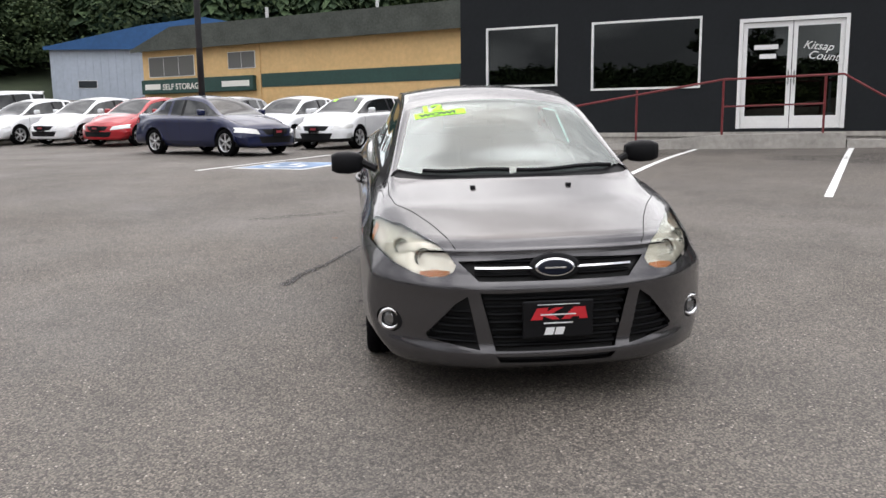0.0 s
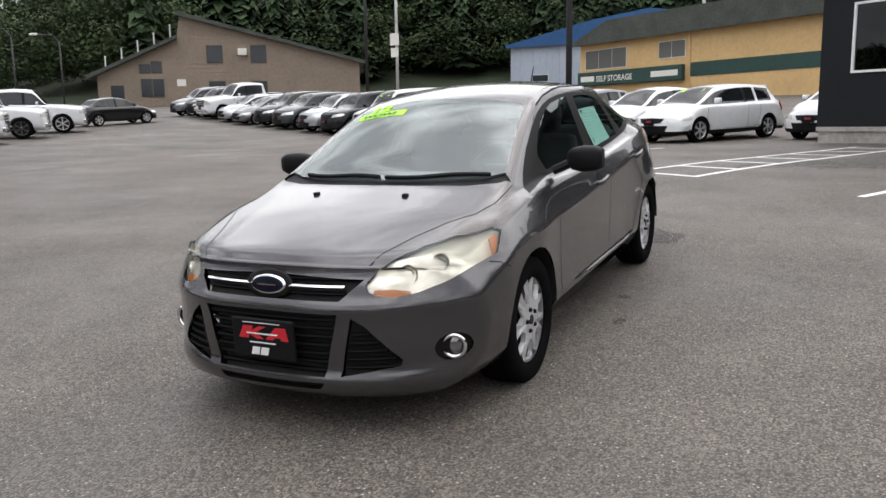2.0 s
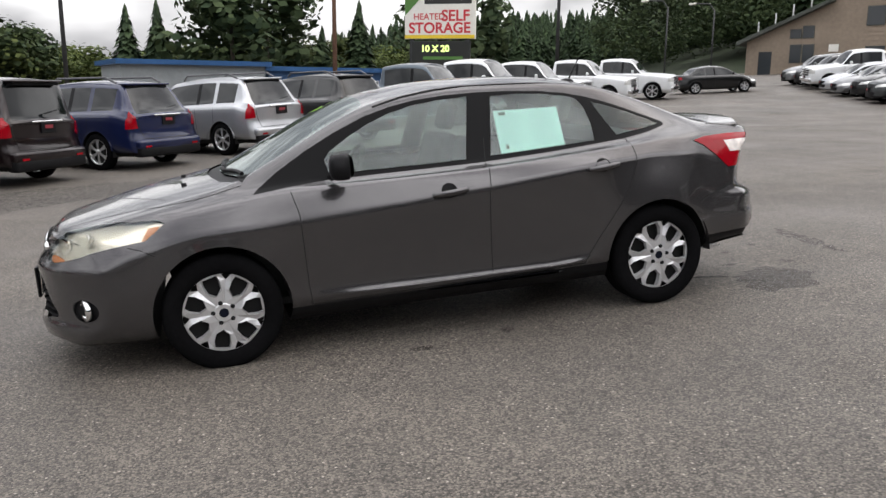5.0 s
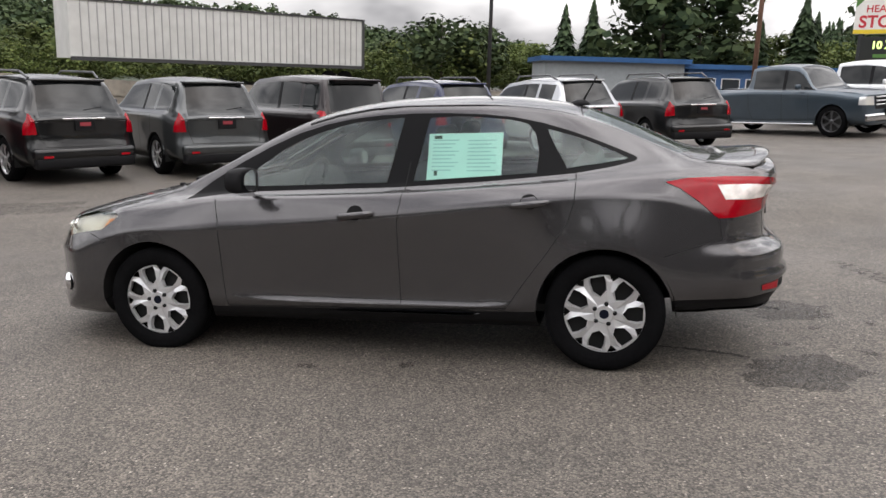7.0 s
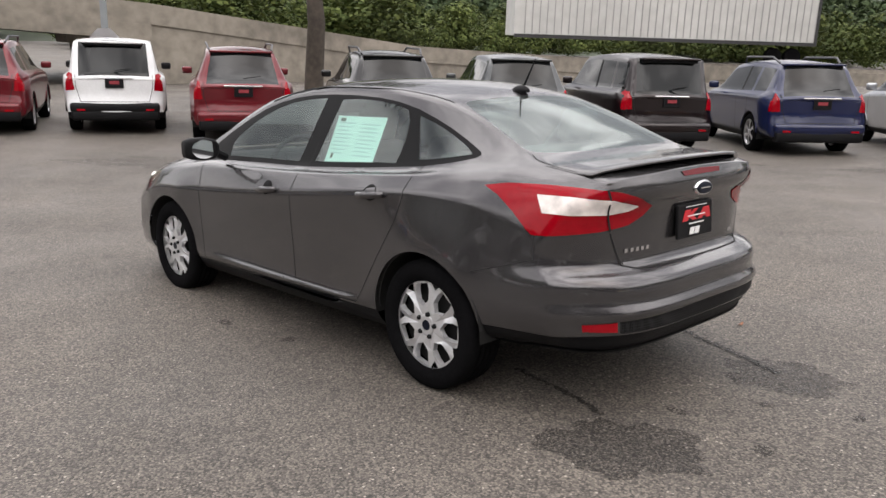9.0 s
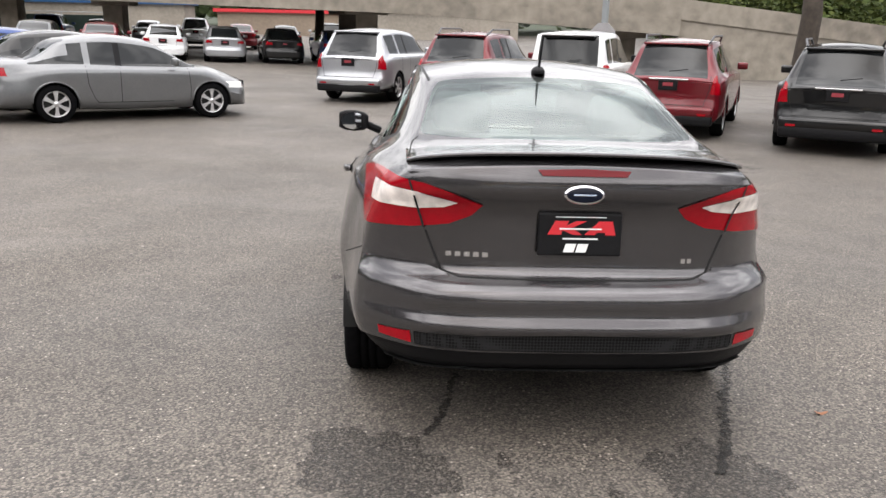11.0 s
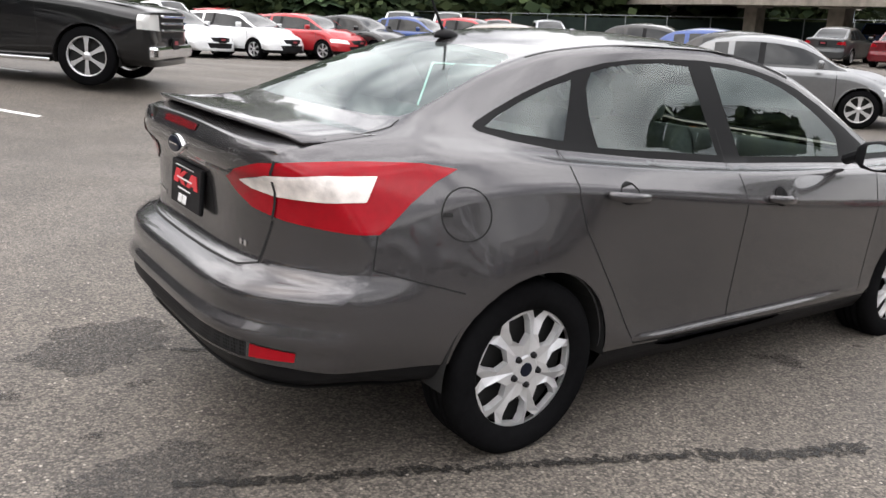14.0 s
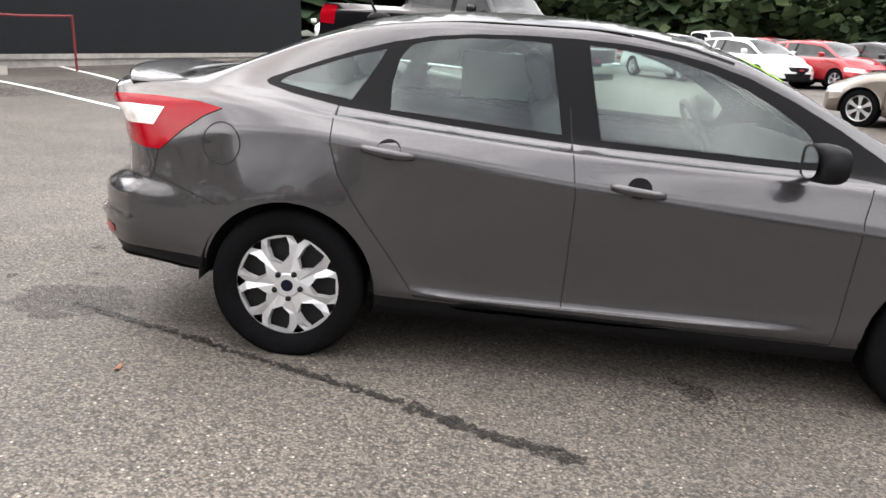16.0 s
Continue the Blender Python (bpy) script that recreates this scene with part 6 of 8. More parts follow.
row = (("sedan", P_RED, "red hatchback-like sedan in the long row"), ("sedan", P_WHITE, "white sedan in the long row"), ("sedan", P_WHITE, "white sedan with a dark grille"), ("boxy", P_WHITE, "white boxy off-roader in the long row"), ("boxy", P_BLACK, "black boxy off-roader in the long row"),
       ("suv", P_SILVER, "silver SUV in the long row"), ("suv", P_GUN, "grey crossover in the long row"), ("suv", P_BLACK, "black SUV in the long row"), ("sedan", P_GREY, "grey sedan in the long row"), ("sedan", P_SILVER, "silver sedan in the long row"),
       ("pickup", P_WHITE, "white pickup in the long row"), ("suv", P_BLACK, "black SUV near the row's end"), ("suv", P_GREY, "grey SUV near the row's end"))
for i, (st, p, lab) in enumerate(row):
    park(st, p, -8.7 - 2.15 * i + (0.2 if i % 2 else 0), 19.0 + 1.1 * i, 243, lab, "front", group=FRONT, price=i in (3, 6))
park("suv", P_WHITE, -37.5, 41.5, 200, "white SUV beside the tan building", "mid")
BACK = "cars in the east rows"
park("sedan", P_BEIGE, 9.75, -7.0, 44, "beige compact sedan with a paper in its window", "mid", group=BACK, paper=True)
park("sedan", P_GREY, 7.6, -9.0, 213, "grey sports sedan with bright alloy wheels", "rear", group=BACK)
park("pickup", P_BLACK, 11.81, 1.46, 236, "black full-size pickup with chrome bumper and grille", "mid", group=BACK)

for st, p, x, y, h, lab in (("sedan", P_BLUE, 10.6, -11.6, 213, "blue sedan behind the beige one"), ("sedan", P_BLACK, 9.0, -10.5, 213, "black sedan behind the beige one"), ("sedan", P_BLACK, 14.2, -13.6, 213, "black sedan deep in the rows")):
    park(st, p, x, y, h, lab, "rear", group=BACK)
cols = [P_WHITE, P_GUN, P_BLUE, P_BLACK, P_SILVER, P_WHITE, P_DKRED, P_GREY, P_SILVER, P_BLACK, P_NAVY, P_WHITE]
names = {P_WHITE: "white", P_GUN: "dark grey", P_BLUE: "blue", P_BLACK: "black", P_SILVER: "silver", P_DKRED: "dark red", P_GREY: "grey", P_NAVY: "navy blue", P_RED: "red"}
for i in range(7):
    c = cols[(i * 5 + 1) % 12]
    park("sedan", c, 14.8 - 2.35 * i, -27.6 - 0.55 * i, 283, names[c] + " sedan in the south row, tail to the lot", "rear", group="cars in the south rows")
for i in range(8):
    c = cols[(i * 7 + 2) % 12]
    park("suv" if i % 3 == 0 else "sedan", c, 19.5 - 2.5 * i, -40.5 - 0.5 * i, 283, names[c] + " car in the far south row", "rear", group="cars in the south rows")
for i, (st, c) in enumerate((("sedan", P_WHITE), ("hatch", P_WHITE), ("hatch", P_RED), ("sedan", P_BLACK), ("sedan", P_BLUE), ("sedan", P_RED))):
    park(st, c, 21.2 - 0.42 * i, -5.9 - 2.15 * i + (0.5 if i > 2 else 0), 205, names[c] + " small car in the east row", "front", group="cars in the east rows")
for i, (st, c) in enumerate((("suv", P_WHITE), ("suv", P_WHITE), ("sedan", P_RED), ("sedan", P_SILVER))):
    park(st, c, 29.5 - 1.7 * i, -17.5 - 1.5 * i, 145, names[c] + " car by the fence", "mid", group="cars by the fence")
for i, (st, c) in enumerate((("suv", P_SILVER), ("pickup", P_RED), ("suv", P_WHITE), ("pickup", P_WHITE), ("suv", P_RED))):
    park(st, c, 40 - 0.6 * i, -3.0 - 2.7 * i, 200, names[c] + " vehicle in the far east row", "front", group="cars in the east rows")
park("suv", P_WHITE, 26.0, 6.6, 190, "white large SUV beyond the office end", "mid", group=BACK)

# ---- the sedan for sale, which the camera walks round: front at -y in its own frame ----
CAR = pose(0, 0, 0, 3.6, -0.7, 0)


def honeycomb():
    m = mat("honeycomb_mesh", (0.01, 0.01, 0.01), 0.6, spec=0.15)
    nt = m.node_tree
    tc = nt.nodes.new("ShaderNodeTexCoord")
    v = nt.nodes.new("ShaderNodeTexVoronoi")
    v.inputs["Scale"].default_value, v.inputs["Randomness"].default_value = 85, 0.1
    r = nt.nodes.new("ShaderNodeValToRGB")
    r.color_ramp.elements[0].position, r.color_ramp.elements[0].color = 0.36, (0.002, 0.002, 0.002, 1)
    r.color_ramp.elements[1].position, r.color_ramp.elements[1].color = 0.5, (0.018, 0.018, 0.019, 1)
    nt.links.new(tc.outputs["Object"], v.inputs["Vector"])
    nt.links.new(v.outputs["Distance"], r.inputs["Fac"])
    nt.links.new(r.outputs["Color"], nt.nodes["Principled BSDF"].inputs["Base Color"])
    return m


def car_paint():
    m = bpy.data.materials.new("grey_metallic_paint")
    m.use_nodes = True
    nt = m.node_tree
    b = nt.nodes["Principled BSDF"]
    b.inputs["Metallic"].default_value = 0.72
    b.inputs["Roughness"].default_value = 0.27
    b.inputs["Coat Weight"].default_value = 0.9
    b.inputs["Coat Roughness"].default_value = 0.03
    tc = nt.nodes.new("ShaderNodeTexCoord")
    fl = nt.nodes.new("ShaderNodeTexNoise")
    fl.inputs["Scale"].default_value, fl.inputs["Detail"].default_value = 900, 2
    dirt = nt.nodes.new("ShaderNodeTexNoise")
    dirt.inputs["Scale"].default_value, dirt.inputs["Detail"].default_value = 3.5, 7
    r1 = nt.nodes.new("ShaderNodeValToRGB")
    r1.color_ramp.elements[0].position, r1.color_ramp.elements[0].color = 0.3, (0.043, 0.0412, 0.0428, 1)
    r1.color_ramp.elements[1].position, r1.color_ramp.elements[1].color = 0.7, (0.096, 0.092, 0.0955, 1)
    r2 = nt.nodes.new("ShaderNodeValToRGB")
    r2.color_ramp.elements[0].position, r2.color_ramp.elements[0].color = 0.35, (0.94, 0.94, 0.94, 1)
    r2.color_ramp.elements[1].position, r2.color_ramp.elements[1].color = 0.7, (1.05, 1.05, 1.05, 1)
    mx = nt.nodes.new("ShaderNodeMix")
    mx.data_type, mx.blend_type = "RGBA", "MULTIPLY"
    mx.inputs[0].default_value = 1
    for n in (fl, dirt):
        nt.links.new(tc.outputs["Object"], n.inputs["Vector"])
    nt.links.new(fl.outputs["Fac"], r1.inputs["Fac"])
    nt.links.new(dirt.outputs["Fac"], r2.inputs["Fac"])
    nt.links.new(r1.outputs["Color"], mx.inputs[6])
    nt.links.new(r2.outputs["Color"], mx.inputs[7])
    nt.links.new(mx.outputs[2], b.inputs["Base Color"])
    # dried rain drops and dust dull the clear coat a little
    dr = nt.nodes.new("ShaderNodeTexNoise")
    dr.inputs["Scale"].default_value, dr.inputs["Detail"].default_value = 26, 6
    r3 = nt.nodes.new("ShaderNodeMapRange")
    r3.inputs["From Min"].default_value, r3.inputs["From Max"].default_value = 0.45, 0.75
    r3.inputs["To Min"].default_value, r3.inputs["To Max"].default_value = 0.02, 0.14
    nt.links.new(tc.outputs["Object"], dr.inputs["Vector"])
    nt.links.new(dr.outputs["Fac"], r3.inputs["Value"])
    nt.links.new(r3.outputs["Result"], b.inputs["Coat Roughness"])
    return m


M_CAR = car_paint()
M_SEAT = mat("seat_cloth", (0.11, 0.115, 0.115), 0.9, noise_scale=60, noise_amount=0.2, bump=0.3, bump_scale=300)
M_LINER = mat("headliner", (0.45, 0.45, 0.43), 0.9, noise_scale=30, noise_amount=0.08)
M_DASH = mat("dashboard_plastic", (0.06, 0.06, 0.062), 0.6, noise_scale=80, noise_amount=0.15, bump=0.2, bump_scale=300)
M_PAPER = mat("window_paper", (0.66, 0.88, 0.82), 0.6, noise_scale=6, noise_amount=0.05)
M_PRINT = mat("grey_print", (0.42, 0.62, 0.60), 0.7)
M_LIME = mat("lime_window_paint", (0.42, 0.95, 0.03), 0.6, noise_scale=20, noise_amount=0.1)
M_LETTER = mat("dark_letter_paint", (0.03, 0.06, 0.03), 0.6)
M_BADGE = mat("blue_badge", (0.003, 0.005, 0.013), 0.3, coat=0.15, spec=0.15)
M_SCREEN = glass("screen_glass", (0.74, 0.87, 0.83), ior=2.35, haze=0.04)
M_REARSCREEN = glass("rear_screen_glass", (0.70, 0.86, 0.82), ior=1.75, haze=0.035)
M_SIDEGLASS = glass("side_glass", (0.72, 0.85, 0.81), ior=1.7)
M_BULB = mat("lamp_reflector", (0.62, 0.61, 0.58), 0.14, metal=0.95)
M_HLENS = glass("headlight_lens", (0.97, 0.96, 0.93), ior=1.5)
M_HAZE = mat("lamp_housing", (0.70, 0.67, 0.59), 0.22, metal=0.6, coat=0.3, noise_scale=26, noise_amount=0.35)
M_SLAT = mat("grille_slat", (0.004, 0.004, 0.0045), 0.6, spec=0.08)
M_MESH = honeycomb()
M_FOGLENS = mat("fog_lens", (0.22, 0.22, 0.22), 0.08, metal=0.7, coat=1.0)
M_COVER = mat("wheel_cover_silver", (0.62, 0.62, 0.63), 0.28, metal=0.5, coat=0.4, noise_scale=25, noise_amount=0.08)
M_TAILW = mat("white_lens", (0.80, 0.74, 0.70), 0.2, coat=0.6, noise_scale=18, noise_amount=0.4, bump=0.2, bump_scale=90)

HT = {
    "zc": [(-2.23, 0.744), (-2.12, 0.778), (-1.95, 0.825), (-1.7, 0.888), (-1.45, 0.938), (-1.24, 0.982), (-0.95, 1.125), (-0.6, 1.30), (-0.4, 1.375), (-0.2, 1.418), (0.08, 1.45), (0.42, 1.457), (0.75, 1.443), (1.07, 1.397), (1.31, 1.322), (1.6, 1.20), (1.8, 1.112), (1.95, 1.094), (2.12, 1.086), (2.2, 1.062)],
    "P5": [(-2.23, 0.60, 0.734), (-2.1, 0.635, 0.772), (-1.9, 0.655, 0.825), (-1.7, 0.665, 0.872), (-1.45, 0.675, 0.915), (-1.24, 0.695, 0.955), (-0.95, 0.665, 1.075), (-0.6, 0.61, 1.245), (-0.4, 0.58, 1.325), (-0.2, 0.562, 1.37), (0.2, 0.552, 1.408), (0.6, 0.548, 1.403), (1.0, 0.54, 1.365), (1.31, 0.535, 1.28), (1.6, 0.56, 1.165), (1.8, 0.595, 1.095), (2.0, 0.61, 1.066), (2.12, 0.61, 1.056), (2.2, 0.60, 1.03)],
    "P4": [(-2.23, 0.69, 0.715), (-1.9, 0.735, 0.805), (-1.7, 0.748, 0.855), (-1.45, 0.755, 0.888), (-1.2, 0.757, 0.915), (-0.9, 0.757, 0.938), (0.2, 0.758, 0.968), (1.16, 0.735, 1.033), (1.45, 0.70, 1.07), (1.7, 0.685, 1.07), (1.9, 0.675, 1.045), (2.1, 0.665, 1.02), (2.2, 0.66, 0.985)],
    "P3": [(-2.23, 0.755, 0.695), (-1.9, 0.80, 0.775), (-1.7, 0.812, 0.825), (-1.45, 0.818, 0.855), (-1.2, 0.82, 0.878), (-0.88, 0.82, 0.91), (0.2, 0.82, 0.945), (1.16, 0.80, 1.002), (1.5, 0.775, 1.022), (1.7, 0.755, 1.022), (1.9, 0.735, 1.0), (2.1, 0.715, 0.98), (2.2, 0.70, 0.945)],
    "P2": [(-2.23, 0.85, 0.60), (-1.9, 0.888, 0.69), (-1.45, 0.893, 0.735), (-1.2, 0.898, 0.738), (-0.87, 0.885, 0.75), (0.2, 0.885, 0.835), (0.9, 0.883, 0.908), (1.16, 0.868, 0.928), (1.3, 0.858, 0.935), (1.6, 0.835, 0.922), (1.85, 0.805, 0.88), (2.05, 0.785, 0.83), (2.2, 0.77, 0.80)],
    "P1": [(-2.23, 0.865, 0.42), (-1.9, 0.902, 0.45), (-1.3, 0.905, 0.56), (-0.85, 0.876, 0.42), (-0.4, 0.867, 0.388), (0.0, 0.863, 0.378), (0.55, 0.865, 0.382), (0.82, 0.876, 0.43), (1.1, 0.905, 0.55), (1.3, 0.914, 0.63), (1.5, 0.905, 0.60), (1.7, 0.882, 0.52), (1.9, 0.862, 0.50), (2.1, 0.835, 0.50), (2.2, 0.815, 0.50)],
    "Ps": [(-2.23, 0.815, 0.262), (-1.9, 0.872, 0.265), (-1.2, 0.872, 0.30), (-0.7, 0.878, 0.31), (-0.3, 0.885, 0.316), (0.5, 0.887, 0.32), (0.8, 0.88, 0.318), (1.2, 0.873, 0.31), (1.7, 0.86, 0.33), (2.0, 0.825, 0.355), (2.2, 0.78, 0.375)],
    "P0": [(-2.23, 0.70, 0.178), (-1.9, 0.78, 0.185), (-1.2, 0.81, 0.20), (0.0, 0.815, 0.205), (1.2, 0.81, 0.21), (1.5, 0.80, 0.26), (1.7, 0.78, 0.30), (2.0, 0.74, 0.30), (2.2, 0.69, 0.305)],
}
NOSE = [(0.17, 0.06), (0.2, 0.012), (0.225, -0.016), (0.27, -0.02), (0.32, 0.002), (0.40, 0.0), (0.52, 0.004), (0.578, 0.0), (0.60, 0.012), (0.632, 0.035), (0.67, 0.055), (0.72, 0.088), (0.80, 0.10)]
TAIL = [(0.30, 0.0), (0.36, 0.045), (0.40, 0.066), (0.462, 0.072), (0.474, 0.086), (0.49, 0.084), (0.53, 0.06), (0.57, 0.064), (0.605, 0.06), (0.63, 0.035), (0.648, -0.01), (0.665, -0.042), (0.70, -0.046), (0.85, -0.04), (0.92, -0.02), (0.965, 0.012), (1.0, 0.01), (1.06, -0.01)]


def car_place(u, x, z):
    ff, rf = 1 - smooth_step(-2.35, -1.05, u), smooth_step(1.45, 2.26, u)
    y = u + ff * 0.47 * (abs(x) / 0.9) ** 3.1 - 0.062 * (1 - smooth_step(-2.23, -1.25, u))
    y += lerp_table(NOSE, z)[0] * (1 - smooth_step(-2.23, -2.08, u))
    y += 0.018 * smooth_step(1.6, 2.2, u) - rf * 0.445 * (abs(x) / 0.9) ** 4.4
    y += lerp_table(TAIL, z)[0] * smooth_step(1.95, 2.2, u)
    return y


def car_stations():
    v = [-2.23, -2.215, -2.19]
    while v[-1] < 2.13:
        v.append(v[-1] + 0.055)
    return [a for a in v if a < 2.15] + [2.17, 2.19, 2.2]


def build_sedan():
    car = thing("sedan", "grey metallic four-door sedan with silver wheel covers, for sale", "car", CAR)
    sh = Shell(HT, car_stations(), (2, 8, 14, 5, 2, 9), 14, car_place, sharp=3)
    bm, tag, seg = sh.bm, sh.tag, sh.seg
    sh.soften(lambda c: c.y < -1.62 and c.x > 0.66 and c.z > 0.24 and c.z < 0.72, 3)
    sh.soften(lambda c: c.y > 1.86 and c.x > 0.62 and c.z > 0.3 and (c.z < 0.60 or c.z > 0.70), 3)
    cen = lambda f: f.calc_center_median()
    for f in bm.faces:
        c = cen(f)
        f[tag] = {0: 51, 3: 2, 4: 9 if c.z < 0.645 else 8}.get(f[seg], 0)
        if f[seg] == 1:
            f[tag] = 3 if c.y < -0.88 else 6 if c.y > 0.8 else 10
        if f[seg] == 2:
            f[tag] = 7 if -1.25 < c.y < 1.8 else 3 if c.y < 0 else 6
    side = lambda f: f[seg] == 1
    sides = lambda f: f[seg] in (1, 3, 4)
    # bumpers
    sh.cut([(-2.6, 0.05), (-1.50, 0.05), (-1.58, 0.62), (-1.70, 0.685), (-1.80, 0.715), (-2.6, 0.715)], (1, 2), side, 2)
    sh.cut([(1.895, 0.815), (1.91, 0.70), (1.76, 0.655), (1.52, 0.60), (1.5, 0.05), (2.6, 0.05), (2.6, 0.815)], (1, 2), side, 9)
    # doors
    DOOR_F = [(-0.85, 0.285), (-0.864, 0.405), (-0.874, 0.64), (-0.88, 0.79), (-0.91, 0.905), (-0.95, 0.97), (0.232, 1.02), (0.232, 0.97), (0.207, 0.78), (0.207, 0.53), (0.21, 0.302)]
    DOOR_R = [(0.21, 0.302), (0.207, 0.53), (0.207, 0.78), (0.232, 0.97), (0.232, 1.02), (1.168, 1.06), (1.172, 0.99), (1.168, 0.90), (1.13, 0.785), (1.03, 0.635), (0.91, 0.475), (0.80, 0.318)]
    sh.cut(DOOR_F, (1, 2), side, 4)
    sh.cut(DOOR_R, (1, 2), side, 5)
    # side windows and their black surround
    DLO = [(-1.11, 0.905), (-0.9, 0.93), (-0.7, 0.945), (-0.2, 0.958), (0.18, 0.966), (0.7, 0.996), (1.156, 1.034), (1.36, 1.066), (1.47, 1.092), (1.485, 1.105), (1.47, 1.118), (1.38, 1.156), (1.24, 1.212), (1.12, 1.255), (0.98, 1.298), (0.82, 1.332), (0.655, 1.352), (0.45, 1.363), (0.248, 1.366), (0.05, 1.36), (-0.12, 1.344), (-0.28, 1.315), (-0.44, 1.27), (-0.62, 1.195), (-0.80, 1.105), (-0.97, 1.005)]
    win_side = lambda f: f[seg] == 1 and cen(f).z > 0.86
    sh.cut(DLO, (1, 2), win_side, 25)
    GF = [(-0.68, 0.974), (-0.70, 1.05), (-0.66, 1.095), (-0.55, 1.165), (-0.43, 1.225), (-0.30, 1.275), (-0.15, 1.313), (0.02, 1.335), (0.195, 1.345), (0.165, 1.2), (0.12, 0.992)]
    GR = [(0.275, 1.0), (0.30, 1.13), (0.345, 1.338), (0.50, 1.343), (0.66, 1.335), (0.80, 1.318), (0.90, 1.295), (0.945, 1.24), (0.965, 1.14), (0.96, 1.038)]
    GQ = [(1.005, 1.265), (1.06, 1.16), (1.12, 1.062), (1.3, 1.084), (1.435, 1.106), (1.38, 1.135), (1.24, 1.192), (1.12, 1.235)]
    sh.cut(GF, (1, 2), win_side, 22)
    sh.cut(GR, (1, 2), win_side, 23)
    sh.cut(GQ, (1, 2), win_side, 24)
    # seen from above
    up = lambda f: f[seg] in (1, 2) and f.normal.z > 0.25 and cen(f).y < -1.0 and f[tag] not in (25, 22)
    sh.cut([(0, -2.45), (0.45, -2.45), (0.47, -2.12), (0.54, -1.90), (0.62, -1.72), (0.70, -1.58), (0.728, -1.4), (0.725, -1.15), (0.66, -1.20), (0.5, -1.265), (0.25, -1.30), (0, -1.31)], (0, 1), up, 1)
    sh.cut([(0, -1.31), (0.25, -1.30), (0.5, -1.265), (0.66, -1.20), (0.715, -1.15), (0.665, -1.10), (0.55, -1.17), (0.3, -1.222), (0, -1.24)], (0, 1), up, 26)
    roofed = lambda f: f[seg] in (1, 2) and f.normal.z > 0.2 and f[tag] not in (25, 22, 23, 24)
    sh.cut([(0, -1.24), (0.3, -1.222), (0.55, -1.17), (0.665, -1.10), (0.632, -0.95), (0.58, -0.68), (0.535, -0.45), (0.5, -0.42), (0.3, -0.40), (0, -0.39)], (0, 1), roofed, 20)
    sh.cut([(0, 1.205), (0.3, 1.20), (0.44, 1.185), (0.475, 1.20), (0.50, 1.28), (0.54, 1.5), (0.565, 1.66), (0.55, 1.70), (0.45, 1.745), (0.25, 1.775), (0, 1.785)], (0, 1), lambda f: roofed(f) and cen(f).y > 0.9, 21)
    sh.cut([(0, 1.815), (0.27, 1.80), (0.47, 1.77), (0.575, 1.715), (0.60, 1.74), (0.615, 2.0), (0.61, 2.6), (0, 2.6)], (0, 1), lambda f: f[seg] in (1, 2) and cen(f).y > 1.6 and f.normal.z > 0.2, 8)
    back = lambda f: f[seg] in (1, 4, 2) and cen(f).y > 1.86
    sh.cut([(0, 0.648), (0.43, 0.652), (0.495, 0.668), (0.545, 0.79), (0.60, 0.965), (0.612, 1.2), (0, 1.2)], (0, 2), lambda f: f[seg] == 4, None)
    for f in bm.faces:
        c = cen(f)
        if f[seg] == 4:
            inl = inside([(-1, 0.648), (0.43, 0.652), (0.495, 0.668), (0.545, 0.79), (0.60, 0.965), (0.612, 1.2), (-1, 1.2)], c.x, c.z)
            f[tag] = 8 if inl else 9 if c.z < 0.80 else 6
    # tail lamps
    TL_B = [(0.352, 0.915), (0.45, 0.955), (0.56, 0.988), (0.70, 1.008), (0.87, 1.0), (0.87, 0.795), (0.60, 0.82), (0.47, 0.84), (0.39, 0.875)]
    TL_S = [(1.625, 0.99), (1.70, 0.955), (1.79, 0.89), (1.865, 0.822), (1.90, 0.795), (2.5, 0.77), (2.5, 1.03), (1.9, 1.03)]
    back = lambda f: f[seg] in (1, 4) and cen(f).y > 1.55 and cen(f).z > 0.7
    sh.cut(TL_B, (0, 2), back, None)
    sh.cut(TL_S, (1, 2), back, None)
    TW = [(0.44, 0.922), (0.50, 0.938), (0.58, 0.955), (0.70, 0.968), (0.95, 0.970), (0.95, 0.902), (0.70, 0.894), (0.58, 0.892), (0.49, 0.903)]
    TWS = [(1.865, 1.0), (1.925, 0.89), (2.6, 0.87), (2.6, 1.0)]
    sh.cut(TW, (0, 2), lambda f: back(f) and cen(f).y > 1.72, None)
    sh.cut(TWS, (1, 2), lambda f: back(f) and cen(f).y > 1.72, None)
    for f in bm.faces:
        c = cen(f)
        if f[seg] in (1, 4) and c.y > 1.55 and inside(TL_B, c.x, c.z) and inside(TL_S, c.y, c.z):
            f[tag] = 33 if inside(TW, c.x, c.z) and inside(TWS, c.y, c.z) else 32
    # head lamps
    HL_F = [(0.452, 0.678), (0.468, 0.648), (0.51, 0.628), (0.57, 0.62), (0.65, 0.632), (0.74, 0.662), (0.82, 0.71), (0.92, 0.77), (0.92, 0.87), (0.72, 0.825), (0.62, 0.80), (0.54, 0.768), (0.49, 0.728)]
    HL_S = [(-2.4, 0.5), (-1.95, 0.60), (-1.80, 0.655), (-1.69, 0.715), (-1.565, 0.805), (-1.60, 0.825), (-1.75, 0.815), (-2.4, 0.86)]
    nose = lambda f: f[seg] in (1, 2, 3) and cen(f).y < -1.5 and cen(f).z > 0.55
    sh.cut(HL_F, (0, 2), nose, None)
    sh.cut(HL_S, (1, 2), nose, None)
